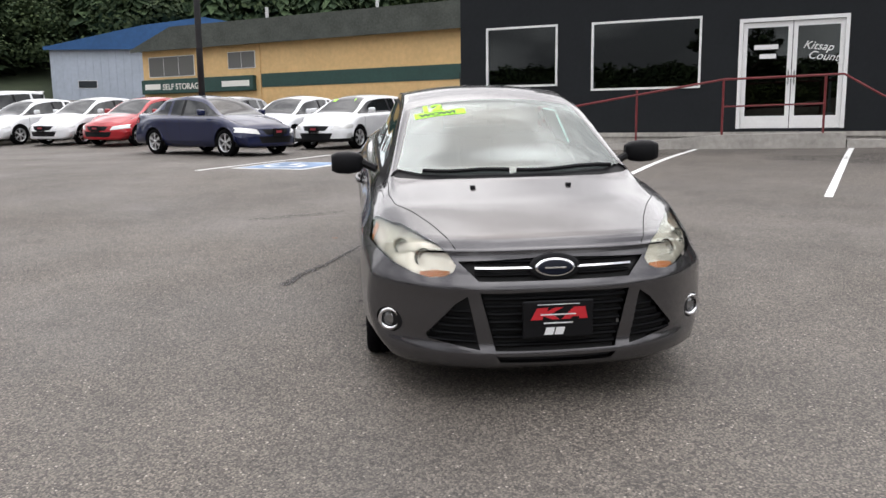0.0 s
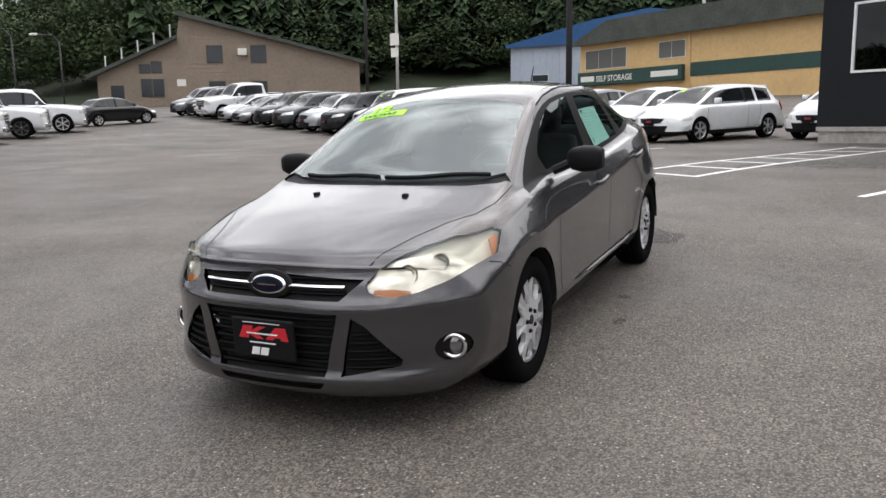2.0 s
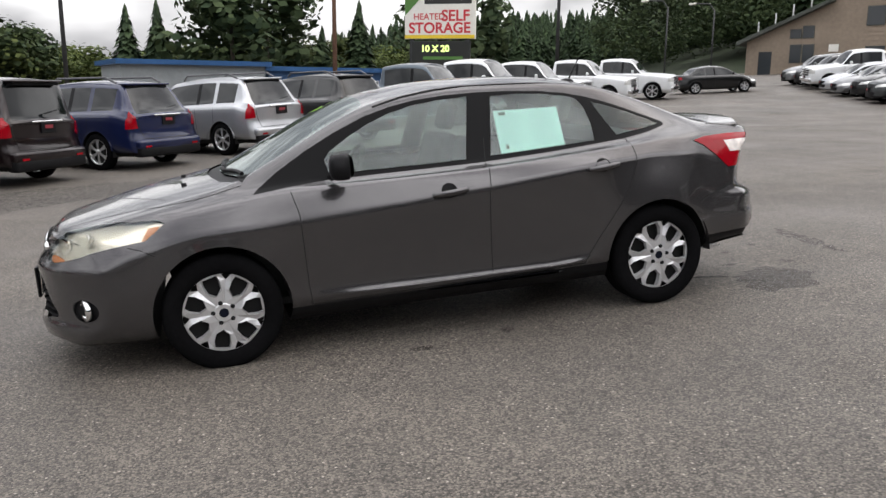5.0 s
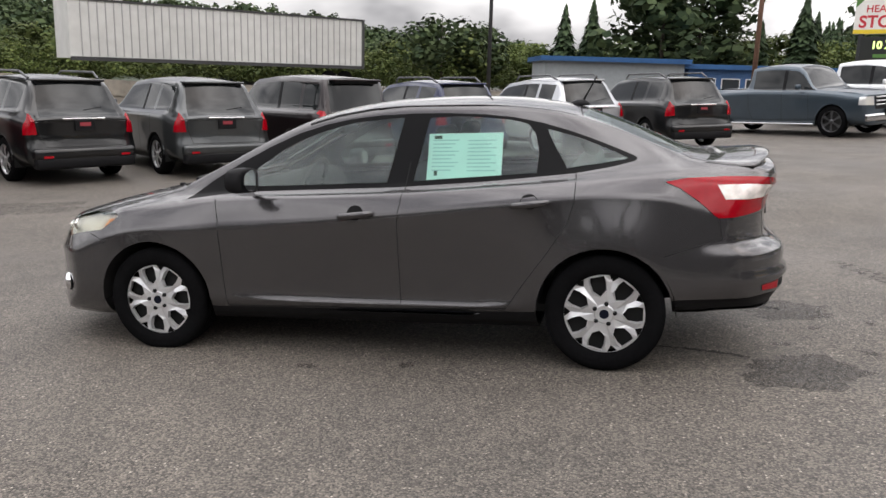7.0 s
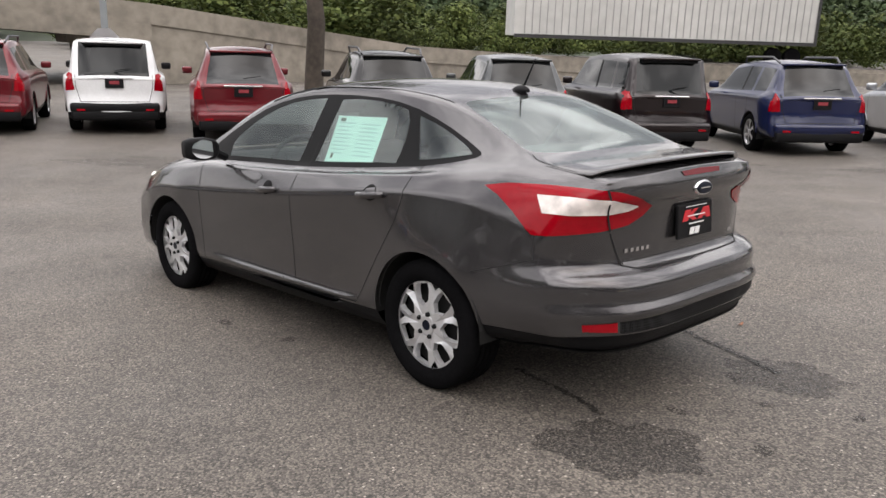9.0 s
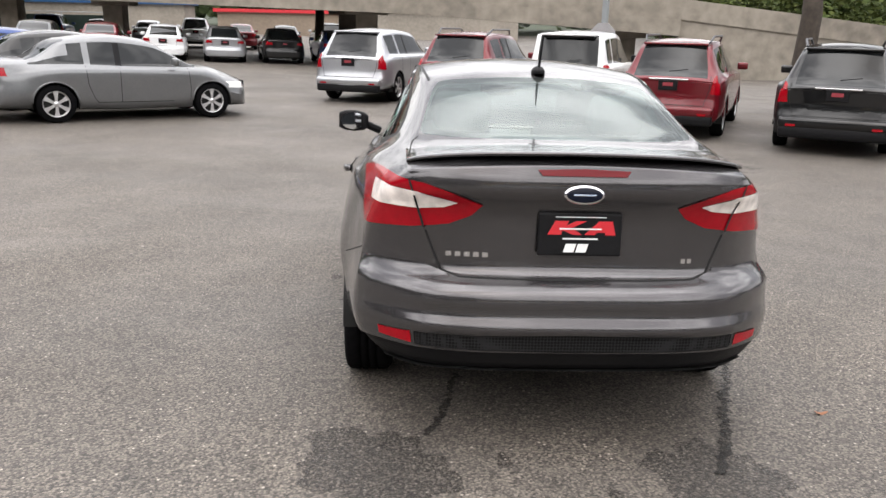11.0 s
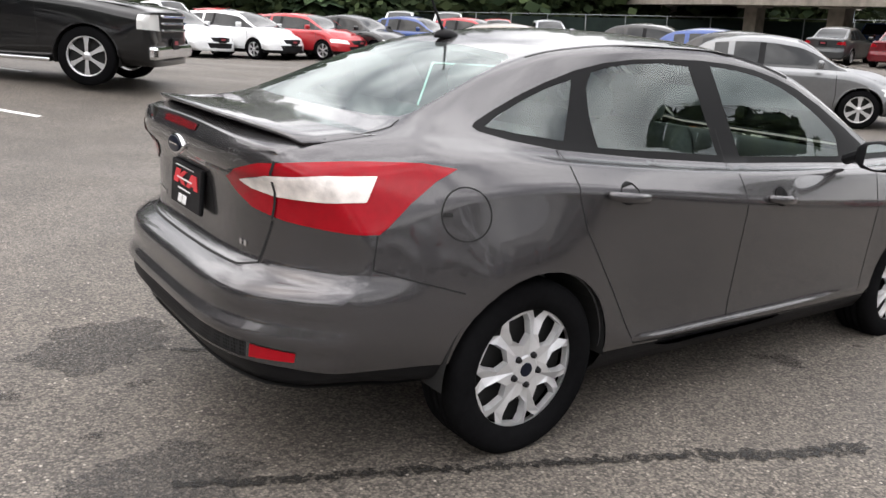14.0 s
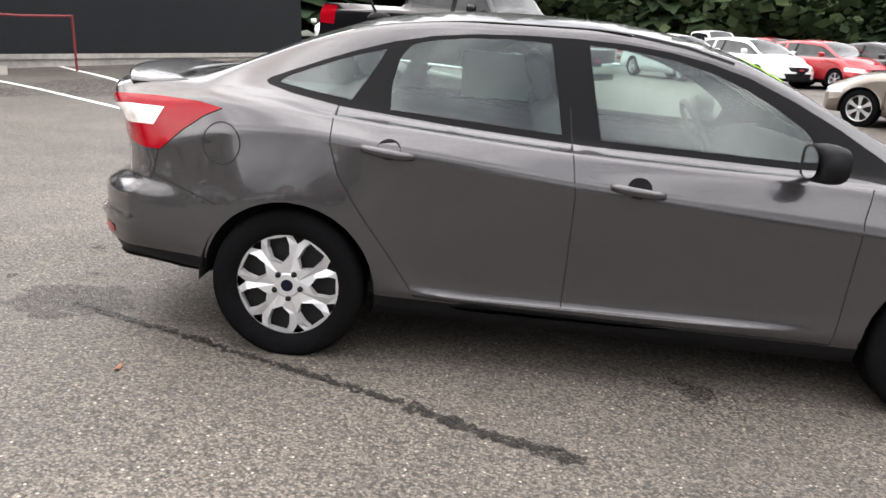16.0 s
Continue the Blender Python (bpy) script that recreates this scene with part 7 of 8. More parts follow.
    HA = [(0.47, 0.60), (0.64, 0.60), (0.625, 0.642), (0.56, 0.655), (0.49, 0.655)]
    sh.cut(HA, (0, 2), lambda f: nose(f) and cen(f).y < -1.8, None)
    AS = [(-1.70, 0.72), (-1.655, 0.795), (-1.60, 0.80), (-1.62, 0.75)]
    sh.cut(AS, (1, 2), nose, None)
    for f in bm.faces:
        c = cen(f)
        if f[seg] in (1, 2, 3) and c.y < -1.5 and inside(HL_F, c.x, c.z) and inside(HL_S, c.y, c.z):
            f[tag] = 31 if (c.y < -1.8 and inside(HA, c.x, c.z)) or (c.y > -1.72 and inside(AS, c.y, c.z)) else 30
    # openings of the front bumper
    cap = lambda f: f[seg] == 3
    sh.cut([(0, 0.712), (0.443, 0.694), (0.50, 0.80), (0, 0.80)], (0, 2), cap, 1)
    sh.cut([(0, 0.612), (0.355, 0.612), (0.443, 0.694), (0, 0.712)], (0, 2), cap, 40)
    sh.cut([(0, 0.285), (0.285, 0.287), (0.312, 0.40), (0.352, 0.56), (0, 0.564)], (0, 2), cap, 41)
    sh.cut([(0.408, 0.545), (0.465, 0.505), (0.60, 0.352), (0.59, 0.328), (0.356, 0.291), (0.382, 0.42)], (0, 2), cap, 42)
    sh.cut([(0, 0.226), (0.262, 0.230), (0.285, 0.262), (0, 0.258)], (0, 2), cap, 44)
    sh.cut([(0.765 - 0.060 * math.cos(a), 0.382 + 0.060 * math.sin(a)) for a in [k * math.tau / 16 for k in range(16)]], (0, 2), lambda f: f[seg] in (1, 3) and cen(f).y < -1.7 and cen(f).z < 0.5, 43)
    # lower rear: dark mesh and reflectors, lower black lip
    low = lambda f: f[seg] in (1, 4) and cen(f).y > 1.75 and cen(f).z < 0.52
    sh.cut([(0, 0.398), (0.585, 0.404), (0.592, 0.455), (0, 0.466)], (0, 2), lambda f: f[seg] == 4 and cen(f).z < 0.55, 45)
    sh.cut([(0.596, 0.410), (0.715, 0.418), (0.72, 0.448), (0.603, 0.454)], (0, 2), low, 34)
    sh.cut([(0, 0.1), (0.95, 0.1), (0.95, 0.382), (0.7, 0.396), (0, 0.395)], (0, 2), lambda f: f[seg] in (1, 4) and cen(f).y > 1.6 and cen(f).z < 0.52, 46)
    sh.cut([(-0.02, 1.026), (0.15, 1.026), (0.166, 1.046), (-0.02, 1.052)], (0, 2), lambda f: f[seg] == 4, 60)
    # rocker: black up to the door bottoms, taking in the shade there
    sh.cut([(-1.0, 0.1), (1.1, 0.1), (1.1, 0.306), (-1.0, 0.276)], (1, 2), side, 47)
    # wheel openings
    for ay, r in ((-1.32, 0.36), (1.318, 0.356)):
        sh.cut(ring(ay, 0.306, r, 36), (1, 2), lambda f: f[seg] in (0, 1, 3, 4) and cen(f).x > 0.45, 50)

    def both(name, marks, material, label="", shift=0.0):
        return [shell_part(name, sh.take(marks, s, shift=shift), material, car, label) for s in (1, -1)]

    shell_part("hood", sh.take([1], both=True), M_CAR, car)
    shell_part("front_bumper", sh.take([2], both=True), M_CAR, car)
    shell_part("roof", sh.take([7], both=True), M_CAR, car)
    shell_part("trunk_lid", sh.take([8], both=True), M_CAR, car)
    rb = shell_part("rear_bumper", sh.take([9], both=True), M_CAR, car)
    both("front_fender", [3], M_CAR)
    both("front_door", [4], M_CAR)
    both("rear_door", [5], M_CAR)
    both("quarter_panel", [6], M_CAR)
    both("rocker_panel", [10], M_CAR)
    both("shaded_rocker", [47], M_TRIM, "black lower sill, with the shade below the doors painted in")
    both("window_surround", [25], M_GLOSS_BLACK, "black window surround and pillars")
    shell_part("cowl", sh.take([26], both=True, shift=-0.012), M_TRIM, car, "black cowl panel")
    ws = shell_part("windshield", sh.take([20], both=True), M_SCREEN, car, "greenish windscreen glass")
    rw = shell_part("rear_window", sh.take([21], both=True), M_REARSCREEN, car, "greenish rear glass")
    glasses = [ws, rw] + both("front_window", [22], M_SIDEGLASS) + both("rear_side_window", [23], M_SIDEGLASS) + both("quarter_window", [24], M_SIDEGLASS)
    for g in glasses:
        g.visible_shadow = False
    for lens, inner, amb in zip(both("headlight", [30, 31], M_HLENS, "slightly hazed clear headlight"), both("x", [30], M_HAZE, "", -0.022), both("x", [31], M_AMBER, "", -0.018)):
        lens.visible_shadow = False
        inner.name, amb.name = "reflector", "indicator_lens"
        inner.parent = amb.parent = lens
        amb["label"] = "amber indicator lens"
    for red, wht in zip(both("taillight", [32], M_TAIL, "red taillight", 0.004), both("x", [33], M_TAILW, "", 0.006)):
        wht.name = "white_lens"
        wht.parent = red
    both("rear_reflector", [34], M_TAIL, "red lower reflector", 0.003)
    shell_part("upper_grille", sh.take([40], both=True, shift=-0.03), M_DARK, car)
    shell_part("lower_grille", sh.take([41], both=True, shift=-0.04), M_DARK, car)
    both("side_grille", [42], M_DARK, "", -0.04)
    shell_part("air_slot", sh.take([44], both=True, shift=-0.03), M_DARK, car)
    both("fog_lamp_recess", [43], M_TRIM, "", -0.012)
    shell_part("rear_mesh", sh.take([45], both=True, shift=-0.004), M_MESH, car, "black honeycomb mesh strip")
    shell_part("rear_lip", sh.take([46], both=True, shift=-0.01), M_TRIM, car, "black lower rear lip")
    shell_part("brake_lamp", sh.take([60], both=True, shift=0.004), M_TAILDARK, car, "dark red high brake lamp")
    shell_part("underbody", sh.take([51], both=True), M_DARK, car)
    shell_part("headliner", sh.take([7], both=True, shift=-0.025), M_LINER, car, "pale roof lining")
    for n in ("front_door_lining", "rear_door_lining"):
        both(n, [4 if n[0] == "f" else 5], M_DASH, "", -0.05)
    both("quarter_lining", [6], M_DASH, "", -0.03)
    shell_part("firewall", sh.take([1], both=True, shift=-0.05), M_DARK, car)
    shell_part("parcel_shelf", sh.take([8], both=True, shift=-0.05), M_DARK, car)

    # seams: thin dark joints laid along the shell
    tree_bm = bm.copy()
    bmesh.ops.triangulate(tree_bm, faces=tree_bm.faces)
    faces = [f for f in tree_bm.faces]
    verts = [v.co.copy() for v in tree_bm.verts]
    tree_bm.verts.index_update()
    polys = [[v.index for v in f.verts] for f in faces]
    tree = BVHTree.FromPolygons(verts, polys)

    def seam(pts, axis, width=0.0045, lift=0.0012, sign=1, rounds=None, name="panel_gap", material=None, sides=(1, -1), n_each=0.03):
        dense = []
        for a, b in zip(pts, pts[1:]):
            n = max(1, int(math.dist(a, b) / n_each))
            dense += [tuple(a[i] + (b[i] - a[i]) * k / n for i in (0, 1)) for k in range(n)]
        dense.append(pts[-1])
        hits = []
        for p in dense:
            o, d = {0: (Vector((2.0, p[0], p[1])), Vector((-1, 0, 0))), 1: (Vector((p[0], 4.0 * sign, p[1])), Vector((0, -sign, 0))), 2: (Vector((p[0], p[1], 3.0)), Vector((0, 0, -1)))}[axis]
            co, no, _, _ = tree.ray_cast(o, d)
            if co is not None:
                hits.append((co, no if no.dot(d) < 0 else -no))
        if len(hits) < 2:
            return
        for s in sides:
            sb = bmesh.new()
            prev = None
            for i, (co, no) in enumerate(hits):
                t = (hits[min(i + 1, len(hits) - 1)][0] - hits[max(i - 1, 0)][0])
                w = no.cross(t).normalized() * width / 2 if t.length > 1e-6 else Vector((0, 0, width / 2))
                q = [sb.verts.new(((co + no * lift + w * e).x * s, (co + no * lift + w * e).y, (co + no * lift + w * e).z)) for e in (1, -1)]
                if prev:
                    sb.faces.new((prev[0], prev[1], q[1], q[0]) if s > 0 else (q[0], q[1], prev[1], prev[0]))
                prev = q
            part(name, sb, material or M_DARK, car)

    seam(DOOR_F[:5], 0)
    seam([(0.25, 1.10), (0.232, 0.966), (0.207, 0.78), (0.207, 0.53), (0.21, 0.302)], 0)
    seam([(1.168, 1.036), (1.172, 0.99), (1.168, 0.90), (1.13, 0.785), (1.03, 0.635), (0.91, 0.475), (0.80, 0.318)], 0)
    seam([(-0.85, 0.285), (0.21, 0.302), (0.80, 0.318)], 0, 0.007)
    seam([(1.895, 0.80), (1.91, 0.70), (1.76, 0.655), (1.62, 0.615)], 0)
    seam([(-1.63, 0.65), (-1.70, 0.685), (-1.76, 0.70)], 0)
    seam([(0.43, -2.16), (0.47, -2.10), (0.54, -1.90), (0.62, -1.72), (0.70, -1.58), (0.728, -1.4), (0.725, -1.16)], 2)
    seam([(0.575, 1.715), (0.60, 1.76), (0.615, 1.95), (0.612, 2.03)], 2)
    seam([(0.0, 0.648), (0.2, 0.649), (0.43, 0.652), (0.495, 0.668), (0.545, 0.79), (0.552, 0.81)], 1, 0.009)
    seam([(0.556, 0.82), (0.60, 0.965), (0.612, 1.0)], 1, 0.009, 0.008)
    # bright belt line catching the light, and roof joints
    seam([(0.585, -0.38), (0.565, -0.2), (0.548, 0.2), (0.545, 0.6), (0.53, 1.0), (0.515, 1.16)], 2, 0.012, name="roof_joint", material=M_TRIM)
    fuel = ring(1.612, 0.858, 0.082, 26)
    seam(fuel + fuel[:1], 0, 0.005, sides=(-1,), name="fuel_door_gap", n_each=0.01)
    seam([(1.66, 0.858), (1.69, 0.858)], 0, 0.012, 0.002, sides=(-1,), name="fuel_door_latch")

    def surf(axis, p, sign=1):
        o, d = {0: (Vector((2.0, p[0], p[1])), Vector((-1, 0, 0))), 1: (Vector((p[0], 4.0 * sign, p[1])), Vector((0, -sign, 0))), 2: (Vector((p[0], p[1], 3.0)), Vector((0, 0, -1)))}[axis]
        co, no, _, _ = tree.ray_cast(o, d)
        if co is None:
            return Vector((p[0] if axis else 0.86, -2.1 if axis == 1 else p[0], p[1])), Vector((0, 0, 1))
        return co, (no if no.dot(d) < 0 else -no)

    # grille slats and chrome bar
    def bar(name, z, x0, x1, h, material, back, depth=0.02, parent=car, label=""):
        sb = bmesh.new()
        n = 12
        prev = None
        for k in range(n + 1):
            x = x0 + (x1 - x0) * k / n
            co, no = surf(1, (abs(x), z), -1)
            c = Vector((x, co.y + back, z))
            q = [sb.verts.new(c + Vector((0, dy, dz))) for dy, dz in ((0, -h / 2), (-depth * 0.3, 0), (0, h / 2), (depth, h / 2), (depth, -h / 2))]
            if prev:
                for i in range(5):
                    sb.faces.new((prev[i], prev[(i + 1) % 5], q[(i + 1) % 5], q[i]))
            else:
                sb.faces.new(q[::-1])
            prev = q
        sb.faces.new(prev)
        bmesh.ops.recalc_face_normals(sb, faces=sb.faces)
        return part(name, sb, material, parent, label)
    bar("grille_bar", 0.666, -0.37, -0.10, 0.016, M_CHROME, -0.002, label="chrome grille bar")
    bar("grille_bar", 0.666, 0.10, 0.37, 0.016, M_CHROME, -0.002, label="chrome grille bar")
    for z in (0.636, 0.692):
        bar("slat", z, -0.365, 0.365, 0.012, M_SLAT, 0.014)
    for k in range(7):
        z = 0.308 + k * 0.037
        w = 0.278 + 0.065 * (z - 0.287) / 0.275
        bar("slat", z, -w, w, 0.014, M_SLAT, 0.014)
    for s in (1, -1):
        for k in range(5):
            z = 0.325 + k * 0.036
            xi = 0.366 + (z - 0.29) * 0.19
            xo = 0.592 - (z - 0.335) * 0.84
            if xo > xi + 0.03:
                bar("slat", z, s * xi, s * xo, 0.013, M_SLAT, 0.014)
    # badges: plain ovals in the maker's colours
    def oval(name, at, no, rx, rz, material, thick, parent=car, label=""):
        sb = bmesh.new()
        spin(sb, [(0.0, thick), (0.86, thick), (1.0, thick * 0.4), (1.0, -0.004)], "z", 32)
        z = no.normalized()
        x = Vector((1, 0, 0))
        x = (x - z * x.dot(z)).normalized()
        y = z.cross(x)
        m = Matrix(((x.x * rx, y.x * rz, z.x, at.x), (x.y * rx, y.y * rz, z.y, at.y), (x.z * rx, y.z * rz, z.z, at.z), (0, 0, 0, 1)))
        bmesh.ops.transform(sb, matrix=m, verts=sb.verts)
        return part(name, sb, material, parent, label, smooth=True)
    co, no = surf(1, (0.001, 0.668), -1)
    co.x = 0
    oval("badge_surround", co - Vector((0, 0.002, 0)), Vector((0, -1, 0.25)), 0.122, 0.066, M_TRIM, 0.006, label="black oval badge mount")
    b0 = oval("badge", co - Vector((0, 0.012, 0)), Vector((0, -1, 0.25)), 0.094, 0.044, M_CHROME, 0.006, label="chrome-ringed blue oval badge")
    oval("badge_field", co - Vector((0, 0.0195, -0.001)), Vector((0, -1, 0.25)), 0.083, 0.035, M_BADGE, 0.002, b0)
    sb = boxed((-0.05, -0.001, -0.0035), (0.05, 0.001, 0.0035))
    bmesh.ops.transform(sb, matrix=Matrix.Translation(co - Vector((0, 0.0235, -0.001))) @ Matrix.Rotation(-0.2, 4, "X"), verts=sb.verts)
    part("badge_bar", sb, M_CHROME, b0)
    co, no = surf(1, (0.001, 0.964), 1)
    co.x = 0
    b1 = oval("badge", co + Vector((0, 0.004, 0)), Vector((0, 1, 0.1)), 0.073, 0.034, M_CHROME, 0.005, label="chrome-ringed blue oval badge")
    oval("badge_field", co + Vector((0, 0.011, 0)), Vector((0, 1, 0.1)), 0.064, 0.0265, M_BADGE, 0.002, b1)
    sb = boxed((-0.04, -0.001, -0.003), (0.04, 0.001, 0.003))
    bmesh.ops.transform(sb, matrix=Matrix.Translation(co + Vector((0, 0.0145, 0.001))), verts=sb.verts)
    part("badge_bar", sb, M_CHROME, b1)
    # small chrome lettering bars on the lid
    for x0, x1, z in ((0.325, 0.49, 0.73), (-0.432, -0.383, 0.715)):
        n = 5 if x1 - x0 > 0.1 else 2
        for k in range(n):
            a = x0 + (x1 - x0) * k / n
            b = a + (x1 - x0) / n * 0.62
            co, no = surf(1, (abs(a + b) / 2, z), 1)
            part("chrome_letter_bar", boxed((a, co.y, z - 0.009), (b, co.y + 0.003, z + 0.008)), M_CHROME, car)

    # dealer plates: a dark board, a red mark, a white bar and a grey mark
    def plate(y, z0, z1, hw, s, name, lean):
        m = Matrix.Translation((0, y, (z0 + z1) / 2)) @ Matrix.Rotation(lean, 4, "X")
        h = (z1 - z0) / 2
        def piece(nm, lo, hi, ma, par, sh=0.0):
            sb = boxed((lo[0], lo[1], lo[2]), (hi[0], hi[1], hi[2]))
            if sh:
                for v in sb.verts:
                    v.co.x += sh * v.co.z * (-s)
            bmesh.ops.transform(sb, matrix=m, verts=sb.verts)
            return part(nm, sb, ma, par)
        sb = boxed((-hw, -0.008, -h), (hw, 0.008, h), None, 0.006)
        bmesh.ops.transform(sb, matrix=m, verts=sb.verts)
        p = part(name, sb, M_TRIM, car, "black dealer plate with a red and a white mark")
        o = 0.0085 * s
        d = sorted((o, o + 0.0025 * s))
        # two slanted red shapes, with a notch
        for pts in ([(-0.78, 0), (-0.46, 0), (-0.42, 0.2), (-0.18, 0), (0.04, 0), (-0.2, 0.32), (0.14, 0.64), (-0.1, 0.64), (-0.34, 0.42), (-0.28, 0.64), (-0.6, 0.64)], [(0.1, 0), (0.34, 0), (0.4, 0.12), (0.6, 0.12), (0.6, 0), (0.84, 0), (0.76, 0.64), (0.44, 0.64)]):
            sb = bmesh.new()
            f = sb.faces.new([sb.verts.new((-s * x * hw, d[0] if s > 0 else d[1], z * h)) for x, z in pts])
            e = bmesh.ops.extrude_face_region(sb, geom=[f])
            for v in e["geom"]:
                if isinstance(v, bmesh.types.BMVert):
                    v.co.y += 0.0025 * s
            bmesh.ops.recalc_face_normals(sb, faces=sb.faces)
            bmesh.ops.transform(sb, matrix=m, verts=sb.verts)
            part("red_mark", sb, M_PLATE_RED, p)
        d = sorted((o + 0.003 * s, o + 0.004 * s))
        piece("white_bar", (-0.5 * hw, d[0], h * 0.24), (0.5 * hw, d[1], h * 0.31), M_PLATE_WHITE, p)
        piece("white_bar", (-0.42 * hw, d[0], -h * 0.22), (0.42 * hw, d[1], -h * 0.15), M_PLATE_WHITE, p)
        piece("white_bar", (-0.6 * hw, d[0], h * 0.80), (0.6 * hw, d[1], h * 0.84), M_PLATE_WHITE, p)
        for x0, x1 in ((-0.27, -0.02), (0.02, 0.27)):
            piece("white_mark", (x0 * hw, d[0], -h * 0.82), (x1 * hw, d[1], -h * 0.42), M_PLATE_WHITE, p, 0.3)
    plate(-2.315, 0.352, 0.528, 0.165, -1, "front_plate", 0.0)
    plate(2.196, 0.738, 0.893, 0.152, 1, "rear_plate", 0.05)
    # fog lamps
    for s in (1, -1):
        co, no = surf(1, (0.765, 0.382), -1)
        d = Vector((0.35, -1, 0)).normalized()
        sb = bmesh.new()
        spin(sb, [(0.036, -0.03), (0.054, -0.02), (0.057, 0.008), (0.047, 0.014), (0.040, 0.002)], "z", 24)
        q = d.to_track_quat("Z", "Y").to_matrix().to_4x4()
        bmesh.ops.transform(sb, matrix=Matrix.Translation(co - d * 0.004) @ q, verts=sb.verts)
        if s < 0:
            bmesh.ops.transform(sb, matrix=Matrix.Diagonal((-1, 1, 1, 1)), verts=sb.verts)
            bmesh.ops.reverse_faces(sb, faces=sb.faces)
        fl = part("fog_lamp", sb, M_CHROME, car, "round fog lamp with a chrome ring", smooth=True)
        sb = bmesh.new()
        spin(sb, [(0.0, 0.0), (0.02, 0.002), (0.040, -0.006)], "z", 20)
        bmesh.ops.transform(sb, matrix=Matrix.Translation(co - d * 0.006) @ q, verts=sb.verts)
        if s < 0:
            bmesh.ops.transform(sb, matrix=Matrix.Diagonal((-1, 1, 1, 1)), verts=sb.verts)
        part("lens", sb, M_FOGLENS, fl)
        # two round lamps inside the head lamp
        for x, z, r in ((0.60, 0.70, 0.045), (0.70, 0.735, 0.038)):
            co, no = surf(1, (x, z), -1)
            sb = bmesh.new()
            spin(sb, [(0.0, -0.03), (r * 0.4, -0.028), (r * 0.45, -0.012), (r * 0.6, -0.03), (r, 0.0)], "z", 24)
            d2 = Vector((0.25, -1, 0.1)).normalized()
            bmesh.ops.transform(sb, matrix=Matrix.Translation(co - d2 * 0.014) @ d2.to_track_quat("Z", "Y").to_matrix().to_4x4(), verts=sb.verts)
            if s < 0:
                bmesh.ops.transform(sb, matrix=Matrix.Diagonal((-1, 1, 1, 1)), verts=sb.verts)
            part("lamp_bowl", sb, M_BULB, car, smooth=True)

    # mirrors
    for s in (1, -1):
        sb = bmesh.new()
        secs = [(0.86, 0.03, 0.04, 0.0), (0.89, 0.05, 0.062, 0.0), (0.95, 0.068, 0.072, 0.002), (1.02, 0.064, 0.068, 0.004), (1.06, 0.045, 0.052, 0.004)]
        prev = None
        for x, dy, dz, up_ in secs:
            q = []
            for k in range(16):
                a = k * math.tau / 16
                yy, zz = math.cos(a), math.sin(a)
                yy = math.copysign(abs(yy) ** 0.6, yy)
                zz = math.copysign(abs(zz) ** 0.6, zz)
                q.append(sb.verts.new((x * s, -0.635 - 0.03 * (x - 0.86) / 0.2 + min(yy * dy, 0.042), (1.028 if s > 0 else 1.004) + up_ + zz * dz)))
            if prev:
                for k in range(16):
                    sb.faces.new((prev[k], prev[(k + 1) % 16], q[(k + 1) % 16], q[k]))
            else:
                sb.faces.new(q)
            prev = q
        sb.faces.new(prev[::-1])
        bmesh.ops.recalc_face_normals(sb, faces=sb.faces)
        mi = part("door_mirror", sb, M_TRIM, car, "black door mirror", smooth=True)
        sb = bmesh.new()
        oc = [sb.verts.new((s * (0.962 + 0.082 * math.cos(k * math.tau / 20)), -0.607 - 0.012, (1.03 if s > 0 else 1.006) + 0.058 * math.sin(k * math.tau / 20))) for k in range(20)]
        sb.faces.new(oc if s < 0 else oc[::-1])
        bmesh.ops.translate(sb, vec=(0, 0.019, 0), verts=sb.verts)
        part("mirror_glass", sb, mat("mirror_silver", (0.8, 0.82, 0.84), 0.02, metal=1.0) if s > 0 else bpy.data.materials["mirror_silver"], mi, "mirror glass")
        part("mirror_foot", tubed([(s * 0.78, -0.68, 0.965), (s * 0.87, -0.645, 1.005)], 0.026, 8), M_TRIM, mi)
    # door handles
    for s in (1, -1):
        for y, z in ((-0.028, 0.828), (0.94, 0.890)):
            co, no = surf(0, (y, z))
            x = co.x
            sb = bmesh.new()
            prev = None
            for k in range(9):
                t = k / 8
                yy = y - 0.105 + 0.21 * t
                bow = 0.016 + 0.024 * math.sin(math.pi * t) ** 0.6
                h = 0.012 + 0.006 * math.sin(math.pi * t) ** 0.5
                cx = surf(0, (yy, z + 0.008 * t))[0].x
                q = [sb.verts.new((s * (cx + bow + a), yy, z + 0.022 * (t - 0.5) * 0.9 + b)) for a, b in ((-0.012, -h), (0.0, -h), (0.006, 0), (0.0, h), (-0.012, h))]
                if prev:
                    for i in range(5):
                        sb.faces.new((prev[i], prev[(i + 1) % 5], q[(i + 1) % 5], q[i]))
                else:
                    sb.faces.new(q)
                prev = q
            sb.faces.new(prev[::-1])
            bmesh.ops.recalc_face_normals(sb, faces=sb.faces)
            hd = part("door_handle", sb, M_CAR, car, smooth=True)
            sb = bmesh.new()
            pts = ring(y - 0.005, z + 0.012, 0.047, 18)
            vs = []
            for py, pz in pts:
                c2 = surf(0, (py, z + (pz - z) * 0.85))[0]
                vs.append(sb.verts.new((s * (c2.x + 0.004), py, z + (pz - z) * 0.85)))
            sb.faces.new(vs if s > 0 else vs[::-1])
            part("handle_recess", sb, M_GLOSS_BLACK, hd, "dark handle recess")
    # rear spoiler on the lid: rises from the deck to a thin lip over a dark slot
    sb = bmesh.new()
    prev = None
    n = 30
